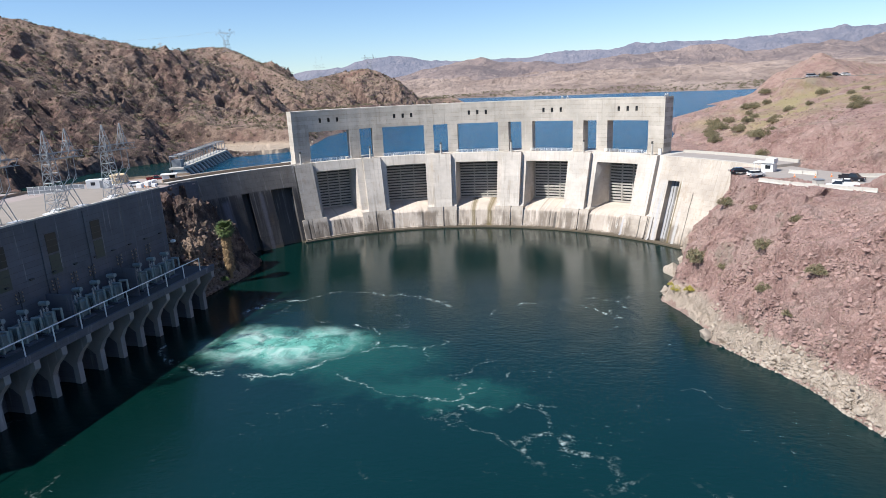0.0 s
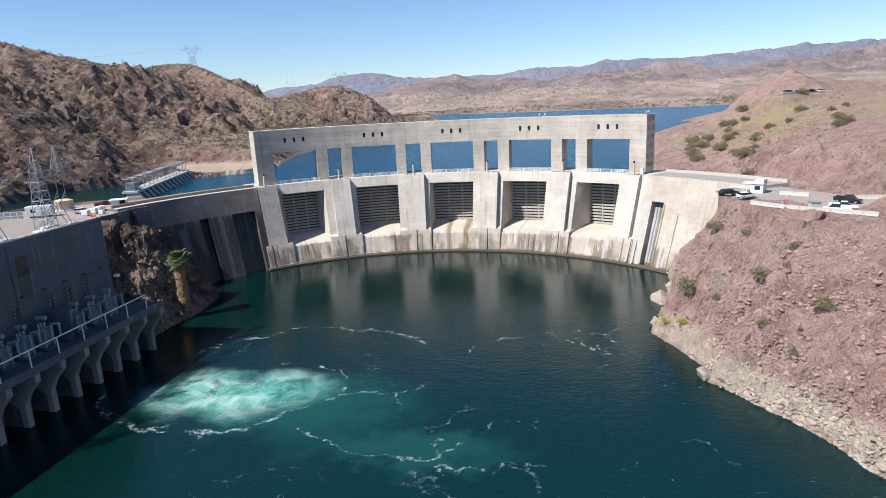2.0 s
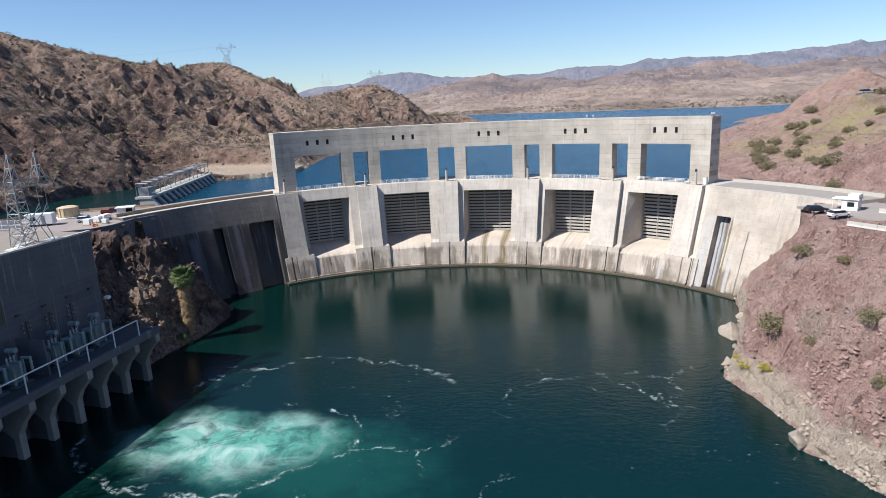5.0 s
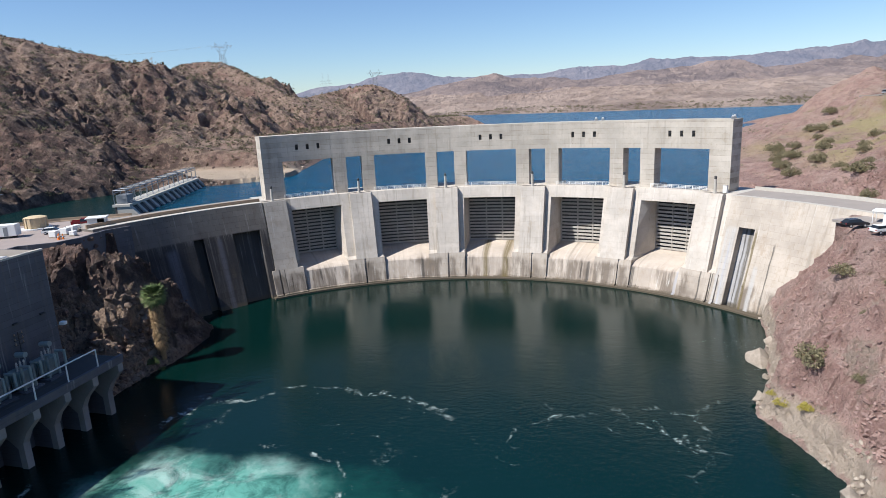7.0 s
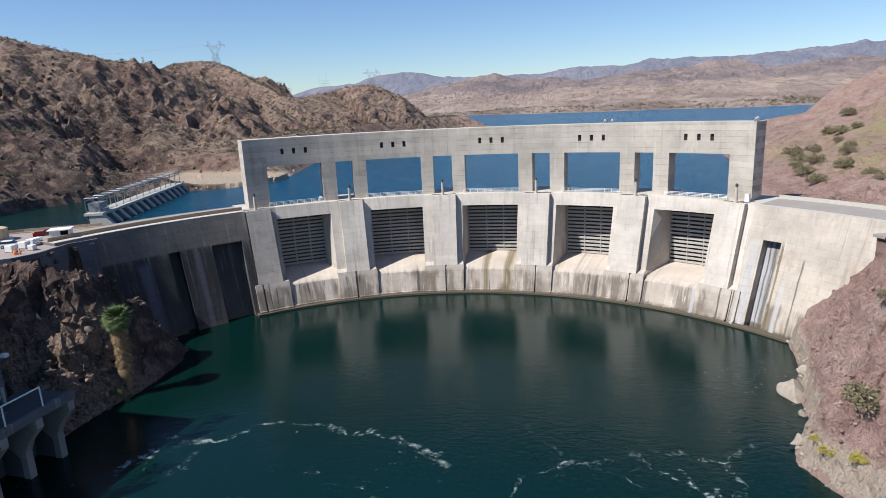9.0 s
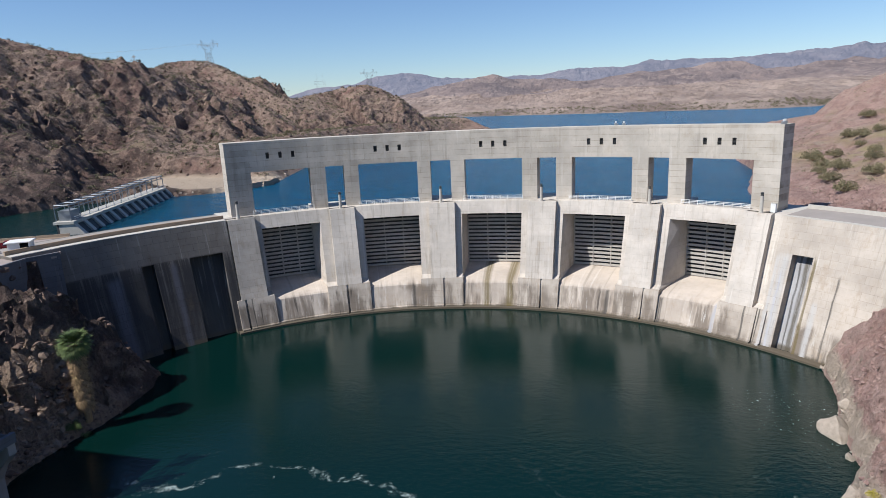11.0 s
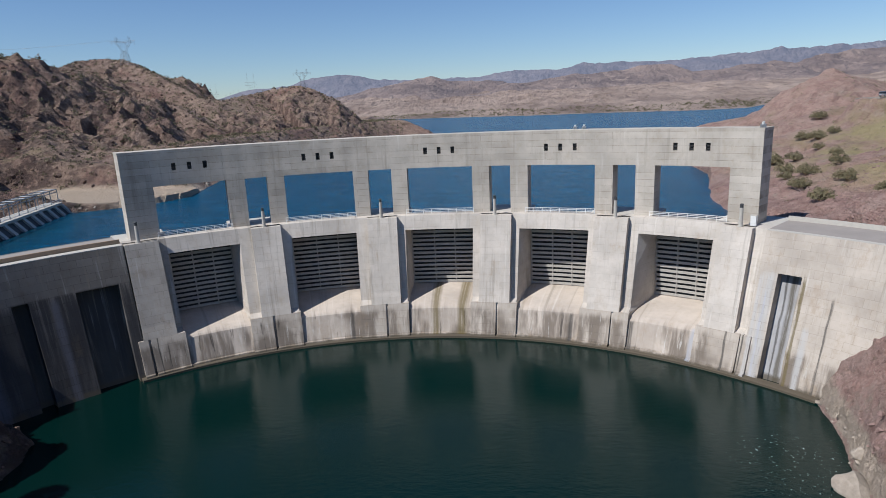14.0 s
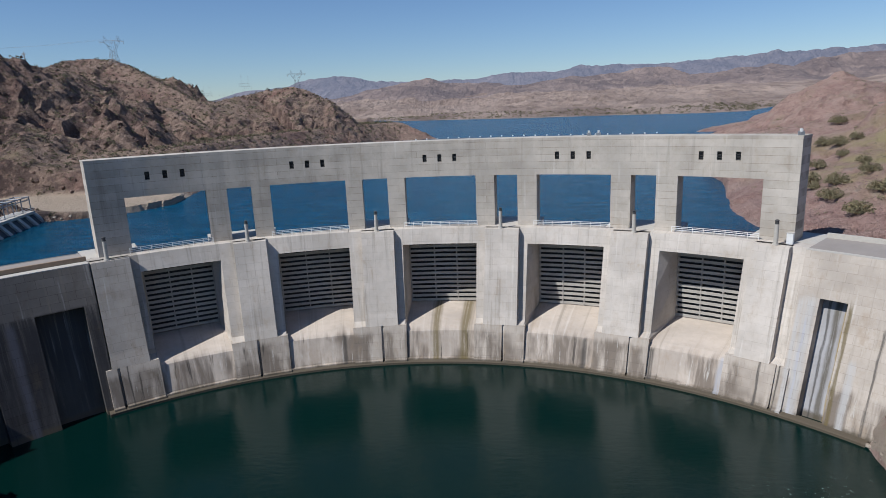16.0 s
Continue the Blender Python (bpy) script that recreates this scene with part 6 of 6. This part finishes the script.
# ---- intake rack structure in the forebay ----
rack = holder("intake_rack", "steel-framed intake walkway on slanted concrete piers", "intake")
Q0, Q1 = Vector((-105.5, -12, 0)), Vector((-119.5, 53, 0))
qd = (Q1 - Q0).normalized()
qn = Vector((qd.y, -qd.x, 0))
QL = (Q1 - Q0).length


def rk(v, u, z):
    return Q0 + qd * v + qn * u + Vector((0, 0, z))


def rk_box(bm, v0, u0, z0, v1, u1, z1):
    vv = [bm.verts.new(rk(a, b, z)) for z in (z0, z1) for a, b in ((v0, u0), (v1, u0), (v1, u1), (v0, u1))]
    for q in ((3, 2, 1, 0), (4, 5, 6, 7), (0, 1, 5, 4), (1, 2, 6, 5), (2, 3, 7, 6), (3, 0, 4, 7)):
        bm.faces.new([vv[i] for i in q])
    return bm


part("deck", rk_box(bmesh.new(), -1, -2.6, 26.3, QL, 2.6, 27.0), M_PALE, rack)
part("back_wall", rk_box(bmesh.new(), 0, -2.4, 14, QL, -1.4, 26.3), M_DARK, rack)
NP = 14
for k in range(NP):
    v0 = QL * k / (NP - 1)
    bm = bmesh.new()
    prof = [(-1.4, 26.3), (2.6, 26.3), (8.0, 20.0), (-1.4, 20.0)]
    r0 = [bm.verts.new(rk(v0 - 0.75, u, z)) for u, z in prof]
    r1 = [bm.verts.new(rk(v0 + 0.75, u, z)) for u, z in prof]
    for q in range(4):
        bm.faces.new((r0[q], r0[(q + 1) % 4], r1[(q + 1) % 4], r1[q]))
    bm.faces.new(r0)
    bm.faces.new(r1[::-1])
    part("slanted_pier", bm, M_PALE, rack)
    for u in (-2.2, 1.6):
        bm = bmesh.new()
        strut(bm, rk(v0, u, 27.0), rk(v0, u, 31.2), 0.16)
        part("post", bm, M_STEEL, rack)
    bm = bmesh.new()
    strut(bm, rk(v0, -2.2, 31.2), rk(v0, 1.6, 31.2), 0.14)
    part("cross_beam", bm, M_STEEL, rack)
    if k < NP - 1:
        v1 = QL * (k + 1) / (NP - 1)
        bm = bmesh.new()
        vv = [bm.verts.new(rk(v0 + 0.75, 2.2, 26.0)), bm.verts.new(rk(v1 - 0.75, 2.2, 26.0)), bm.verts.new(rk(v1 - 0.75, 6.6, 20.6)), bm.verts.new(rk(v0 + 0.75, 6.6, 20.6))]
        low = [bm.verts.new(v_.co - Vector((0, 0, 0.3))) for v_ in vv]
        for q in range(4):
            bm.faces.new((vv[q], vv[(q + 1) % 4], low[(q + 1) % 4], low[q]))
        bm.faces.new(vv)
        bm.faces.new(low[::-1])
        part("rack_screen", bm, M_DARK, rack)
for u in (-2.2, 1.6):
    for z in (31.2, 30.4):
        bm = bmesh.new()
        strut(bm, rk(0, u, z), rk(QL, u, z), 0.16)
        part("top_beam", bm, M_STEEL, rack)
for z in (27.6, 28.1):
    bm = bmesh.new()
    strut(bm, rk(0, 2.5, z), rk(QL, 2.5, z), 0.07)
    part("handrail", bm, M_WHITE, rack)
part("machine_house", rk_box(bmesh.new(), 1, -2.0, 27.0, 5.5, 1.2, 29.6), M_STEEL, rack)


# ---- vehicles ----
def car(name, label, at, turn, paint, kind="car"):
    c = holder(name, label, "vehicle", "parked vehicles", at=at)
    c.rotation_euler = (0, 0, radians(turn))
    L, W = (5.4, 1.95) if kind != "car" else (4.6, 1.85)
    hull = [(-L / 2, 0.45), (-L / 2, 0.95), (-L / 2 + 0.1, 1.05), (L / 2 - 1.3, 1.0), (L / 2 - 0.1, 0.85), (L / 2, 0.7), (L / 2, 0.4)]
    cabs = {"car": [(-L / 2 + 0.2, 1.0), (-L / 2 + 0.7, 1.5), (0.5, 1.52), (1.25, 0.98)], "pickup": [(-0.6, 1.0), (-0.45, 1.75), (0.8, 1.75), (1.5, 1.0)], "suv": [(-L / 2 + 0.05, 1.0), (-L / 2 + 0.3, 1.75), (0.7, 1.75), (1.35, 1.0)]}[kind]

    def loft(prof, w0, w1):
        bm = bmesh.new()
        zs = [z for _, z in prof]
        lo, hi = min(zs), max(zs)
        rr = []
        for s in (-1, 1):
            rr.append([bm.verts.new((x, s * (w0 + (w1 - w0) * (z - lo) / (hi - lo + 1e-6)) / 2, z)) for x, z in prof])
        n = len(prof)
        for q in range(n):
            bm.faces.new((rr[0][q], rr[0][(q + 1) % n], rr[1][(q + 1) % n], rr[1][q]))
        bm.faces.new(rr[0])
        bm.faces.new(rr[1][::-1])
        return bm

    bm = loft(hull, W, W * 0.97)
    bmesh.ops.bevel(bm, geom=bm.edges[:], offset=0.06, segments=2, affect="EDGES")
    part("body", bm, paint, c)
    part("windows", loft(cabs, W * 0.93, W * 0.76), M_GLASS, c, "dark glass cabin windows")
    top = cabs[1:3]
    part("roof", box(bmesh.new(), top[0][0] + 0.05, -W * 0.385, top[0][1] - 0.03, top[1][0] - 0.05, W * 0.385, top[0][1] + 0.05, None, 0.03), paint, c)
    if kind == "pickup":
        for s in (-1, 1):
            part("bed_side", box(bmesh.new(), -L / 2, s * W / 2 - 0.06, 1.0, -0.65, s * W / 2 + 0.02, 1.35), paint, c)
    for x in (-L / 2 + 0.9, L / 2 - 0.95):
        for s in (-1, 1):
            w_ = part("wheel", rod(bmesh.new(), (x, s * (W / 2 - 0.2), 0.34), (x, s * (W / 2 + 0.02), 0.34), 0.34, 14), M_RUBBER, c)
            part("rim", rod(bmesh.new(), (x, s * (W / 2 + 0.0), 0.34), (x, s * (W / 2 + 0.04), 0.34), 0.2, 10), M_SILVER, w_)
    for s in (-1, 1):
        part("headlight", box(bmesh.new(), L / 2 - 0.06, s * 0.65 - 0.2, 0.62, L / 2 + 0.02, s * 0.65 + 0.2, 0.78), M_WHITE, c)
        part("tail_light", box(bmesh.new(), -L / 2 - 0.02, s * 0.75 - 0.12, 0.7, -L / 2 + 0.05, s * 0.75 + 0.12, 0.92), M_RED, c)
    return c


GE, GW = 26.0, 26.1
car("parked_car", "white saloon car parked by the guard hut", (80.6, -62.2, GE), 20, M_WHITE)
car("parked_car", "dark car parked at the dam's end", (78.6, -56.5, GE), 10, M_BLACKCAR)
car("pickup_truck", "white pickup truck at the kerb", (93.4, -80.3, GE), -28, M_WHITE, "pickup")
car("pickup_truck", "white pickup truck at the kerb", (91.2, -82.2, GE), 150, M_WHITE, "pickup")
car("parked_van", "black sport-utility car on the road", (98.6, -72.5, GE), -45, M_BLACKCAR, "pickup")
car("parked_car", "white car far along the road", (108, -80, GE), -10, M_SILVER)
car("pickup_truck", "dark red pickup truck in the yard", (-97.5, -39.5, GW), 30, M_RED, "pickup")
car("parked_car", "white car parked in the yard", (-97.6, -50.0, GW), 25, M_WHITE)
for k, (m_, kd) in enumerate(((M_SILVER, "suv"), (M_BLACKCAR, "car"), (M_BLACKCAR, "pickup"), (M_WHITE, "car"))):
    x, y = 157 + 5.6 * k, 89.5 + 1.6 * k
    car("parked_car", "car parked on the upper road shoulder", (x, y, 47.6), 15, m_, kd)


# ---- paved surfaces off the dam ----
def paved(name, line, half, z, material, label):
    bm = bmesh.new()
    pts = []
    for (x0, y0), (x1, y1) in zip(line, line[1:]):
        n = max(1, int(math.hypot(x1 - x0, y1 - y0) / 5))
        pts += [Vector((x0 + (x1 - x0) * k / n, y0 + (y1 - y0) * k / n, z)) for k in range(n)]
    pts.append(Vector((*line[-1], z)))
    rows = []
    for k, p in enumerate(pts):
        d = (pts[min(k + 2, len(pts) - 1)] - pts[max(k - 2, 0)]).normalized()
        s = Vector((-d.y, d.x, 0)) * half
        rows.append([bm.verts.new(q) for q in (p - s, p + s, p + s - Vector((0, 0, 0.5)), p - s - Vector((0, 0, 0.5)))])
    for p, q in zip(rows, rows[1:]):
        for k in range(4):
            bm.faces.new((p[k], p[(k + 1) % 4], q[(k + 1) % 4], q[k]))
    bm.faces.new(rows[0])
    bm.faces.new(rows[-1][::-1])
    return lone(name, bm, material, label, "road", kind="structure")


paved("road_east", [(86.5, -46), (90, -57), (98, -70), (120, -80), (170, -88), (260, -84)], 9.0, 25.99, M_ROAD, "worn grey asphalt road on the east bank")
paved("road_upper", [(146, 82), (165, 92), (190, 98), (258, 100)], 4.0, 47.62, M_GRAVEL, "pale dirt road with parked cars on the hill")
bm = bmesh.new()
bm.faces.new([bm.verts.new((x, y, 26.09)) for x, y in YARD])
low = bmesh.ops.extrude_face_region(bm, geom=bm.faces[:])
bmesh.ops.translate(bm, verts=[v for v in low["geom"] if isinstance(v, bmesh.types.BMVert)], vec=(0, 0, -0.4))
lone("works_yard", bm, M_YARD, "worn pinkish asphalt works yard above the powerhouse", "pavement", kind="structure")


# ---- guard hut and road furniture, east ----
hut = holder("guard_hut", "small white guard hut with a flat canopy", "hut", at=(86.2, -53.6, GE - 0.1))
hut.rotation_euler, hut.scale = (0, 0, radians(-38)), (0.82, 0.82, 0.82)
for x0, x1, y0, y1 in ((-1.0, 2.6, 1.5, 1.7), (2.4, 2.6, -1.7, 1.5), (-1.0, 2.6, -1.9, -1.7), (-1.0, -0.8, 0.3, 1.5)):
    part("wall", box(bmesh.new(), x0, y0, 0, x1, y1, 2.9), M_WHITE, hut)
part("roof", box(bmesh.new(), -3.4, -2.3, 2.9, 2.9, 2.0, 3.15, None, 0.04), M_WHITE, hut, "flat white canopy roof")
part("parapet", box(bmesh.new(), 0.2, -2.0, 3.15, 2.7, 1.8, 4.3, None, 0.03), M_WHITE, hut)
for y0 in (-2.0, 1.7):
    part("canopy_post", rod(bmesh.new(), (-3.1, y0, 0), (-3.1, y0, 2.9), 0.08, 8), M_WHITE, hut)
part("window", box(bmesh.new(), 0.2, -1.93, 1.1, 1.8, -1.905, 2.3), M_GLASS, hut)
part("counter", box(bmesh.new(), -1.1, -1.6, 0, -0.85, 0.2, 1.1), M_WHITE, hut)


def barrier(x0, y0, x1, y1, z, label="pale concrete jersey barrier", mat=None):
    d = Vector((x1 - x0, y1 - y0, 0))
    ob = holder("jersey_barrier", label, "barrier", "road barriers", at=(x0, y0, z))
    ob.rotation_euler = (0, 0, math.atan2(d.y, d.x))
    L = d.length - 0.06
    bm = bmesh.new()
    prof = [(-0.32, 0), (-0.32, 0.1), (-0.16, 0.35), (-0.1, 0.95), (0.1, 0.95), (0.16, 0.35), (0.32, 0.1), (0.32, 0)]
    r0, r1 = ([bm.verts.new((x, y, zz)) for y, zz in prof] for x in (0, L))
    r0, r1 = list(r0), list(r1)
    for q in range(8):
        bm.faces.new((r0[q], r0[(q + 1) % 8], r1[(q + 1) % 8], r1[q]))
    bm.faces.new(r0)
    bm.faces.new(r1[::-1])
    part("body", bm, mat or M_PALE, ob)


def barrier_line(pts, step, z, label, mat):
    for (x0, y0), (x1, y1) in zip(pts, pts[1:]):
        L = math.hypot(x1 - x0, y1 - y0)
        n = max(1, round(L / step))
        for k in range(n):
            barrier(x0 + (x1 - x0) * k / n, y0 + (y1 - y0) * k / n, x0 + (x1 - x0) * (k + 1) / n, y0 + (y1 - y0) * (k + 1) / n, z, label, mat)


barrier_line([(78.5, -70.2), (83.1, -77.1), (87.2, -81.4), (91.8, -84.9), (96.0, -88.4)], 3.2, GE - 0.05, "pale concrete road barrier on the bank's edge", M_PALE)
barrier_line([(90, -58.5), (95, -63)], 3.2, GE, "pale concrete road barrier", M_PALE)
barrier_line([(101, -68), (125, -72)], 3.4, GE, "pale concrete road barrier", M_PALE)
box1 = holder("concrete_cabinet", "grey roadside utility box by the barrier", "utility box", at=(87.6, -80.2, GE))
part("body", box(bmesh.new(), -0.9, -0.9, 0, 0.9, 0.9, 1.7, None, 0.05), M_PALE, box1)
part("lid", box(bmesh.new(), -1.0, -1.0, 1.7, 1.0, 1.0, 1.85), M_STEEL, box1)


def cone(x, y, z, s=1.0):
    c = holder("traffic_cone", "orange traffic cone on the road", "cone", "traffic cones", at=(x, y, z))
    part("base", box(bmesh.new(), -0.25 * s, -0.25 * s, 0, 0.25 * s, 0.25 * s, 0.06), M_ORANGE, c)
    part("cone", rod(bmesh.new(), (0, 0, 0.06), (0, 0, 1.0 * s), 0.2 * s, 10, 0.05 * s), M_ORANGE, c)
    part("band", rod(bmesh.new(), (0, 0, 0.45 * s), (0, 0, 0.62 * s), 0.15 * s, 10, 0.125 * s), M_WHITE, c)


for x, y in ((88.8, -65), (93, -66.5), (97, -66), (99.5, -67.4)):
    cone(x, y, GE, 0.9)
for x, y in ((-90.3, -57.2), (-90.9, -56.2), (-89.6, -56.6)):
    cone(x, y, GW, 1.3)

# ---- works yard, west ----
kiosk = holder("gate_kiosk", "white gate kiosk with an open dark front", "kiosk", at=(-90.0, -43.9, GW))
kiosk.rotation_euler = (0, 0, radians(25))
for x0, x1, y0, y1, z1 in ((-2, 2, 1.3, 1.5, 2.6), (-2, -1.8, -1.5, 1.3, 2.6), (1.8, 2, -1.5, 1.3, 2.6), (-1.8, 0.2, -1.5, -1.3, 2.6), (0.2, 1.8, -1.5, -1.3, 0.9)):
    part("wall", box(bmesh.new(), x0, y0, 0, x1, y1, z1), M_WHITE, kiosk)
part("roof", box(bmesh.new(), -2.4, -1.9, 2.6, 2.4, 1.9, 2.85, None, 0.04), M_WHITE, kiosk)
part("interior", box(bmesh.new(), -1.7, 0.9, 0, 1.7, 1.25, 2.5), M_DARK, kiosk)
tank = holder("storage_tank", "squat tan storage tank on a white slab", "tank", at=(-108, -43, GW))
part("shell", rod(bmesh.new(), (0, 0, 0.3), (0, 0, 2.9), 2.5, 28), M_TAN, tank)
part("roof", rod(bmesh.new(), (0, 0, 2.9), (0, 0, 3.2), 2.6, 28, 1.7), M_TAN, tank)
part("slab", rod(bmesh.new(), (0, 0, -0.05), (0, 0, 0.3), 3.5, 28), M_WHITE, tank)
for k in range(14):
    t = k * math.tau / 14
    part("stiffener", box(bmesh.new(), 2.46, -0.1, 0.3, 2.68, 0.1, 2.9, Matrix.Rotation(t, 4, "Z")), M_TAN, tank)
trailer = holder("site_trailer", "white site trailer with a flat roof", "trailer", at=(-107, -54.2, GW))
trailer.rotation_euler = (0, 0, radians(20))
part("body", box(bmesh.new(), -3.2, -1.4, 0.5, 3.2, 1.4, 3.2, None, 0.06), M_WHITE, trailer)
part("window", box(bmesh.new(), -1.9, -1.42, 1.5, -0.7, -1.405, 2.5), M_GLASS, trailer)
part("door", box(bmesh.new(), 0.6, -1.43, 0.6, 1.5, -1.405, 2.7), M_STEEL, trailer)
for x in (-2, 2):
    part("wheel", rod(bmesh.new(), (x, -1.2, 0.4), (x, 1.2, 0.4), 0.4, 12), M_RUBBER, trailer)
for k, (x, y, s) in enumerate(((-93.4, -54.6, 1.2), (-93.2, -51.2, 1.2), (-93.5, -48.6, 1.2), (-94.0, -46.4, 1.1), (-89.8, -53.0, 0.9))):
    ub = holder("pallet_load", "shrink-wrapped white pallet load in the yard", "crate", "yard loads", at=(x, y, GW))
    part("pallet", box(bmesh.new(), -0.8 * s, -0.7 * s, 0, 0.8 * s, 0.7 * s, 0.15), M_BROWN, ub)
    part("load", box(bmesh.new(), -0.75 * s, -0.65 * s, 0.15, 0.75 * s, 0.65 * s, 1.3 * s, None, 0.08), M_WHITE, ub)
fence = holder("white_fence", "white panel fence round yard equipment", "fence", at=(-116, -61, GW))
fence.rotation_euler = (0, 0, radians(14))
for k in range(11):
    part("post", box(bmesh.new(), -8 + 1.6 * k - 0.06, -0.06, 0, -8 + 1.6 * k + 0.06, 0.06, 2.6), M_WHITE, fence)
for z in (0.3, 1.3, 2.4):
    part("rail", box(bmesh.new(), -8, -0.03, z, 8, 0.03, z + 0.12), M_WHITE, fence)
for k in range(10):
    part("panel", box(bmesh.new(), -7.9 + 1.6 * k, -0.02, 0.45, -6.5 + 1.6 * k, 0.02, 2.35), M_STEEL, fence)
wall_pts = [(-92, -27.5), (-109, -33.5), (-121, -41.5), (-128, -60), (-130, -90)]
barrier_line(wall_pts, 3.4, GW - 0.1, "low grey kerb block along the forebay edge", M_BROWN)
bm = bmesh.new()
line = [(-80.4, -45.4), (-83.8, -50.3), (-84.0, -58.2), (-86.3, -62.8), (-93.0, -66.3), (-93.2, -90)]
rows = [[bm.verts.new((x + o, y, z)) for o, z in ((0.25, 16), (0.25, 26.75), (-0.3, 26.75), (-0.3, 16))] for x, y in line]
for r0, r1 in zip(rows, rows[1:]):
    for q in range(4):
        bm.faces.new((r0[q], r0[(q + 1) % 4], r1[(q + 1) % 4], r1[q]))
bm.faces.new(rows[0])
bm.faces.new(rows[-1][::-1])
lone("retaining_wall", bm, M_PH, "shaded concrete retaining wall at the yard's edge", "wall", kind="structure")

# buoys strung across the lake
for k in range(22):
    t = k / 21
    x, y = -30 + 190 * t, 405 - 25 * t + 12 * math.sin(5 * t)
    b = holder("buoy", "small white buoy floating on the lake", "buoy", "boom buoys", at=(x, y, LAKE_Z))
    part("float", rod(bmesh.new(), (0, 0, -0.2), (0, 0, 0.7), 0.6, 10, 0.5), M_WHITE, b)
    part("top_cap", rod(bmesh.new(), (0, 0, 0.7), (0, 0, 1.0), 0.35, 10, 0.15), M_WHITE, b)
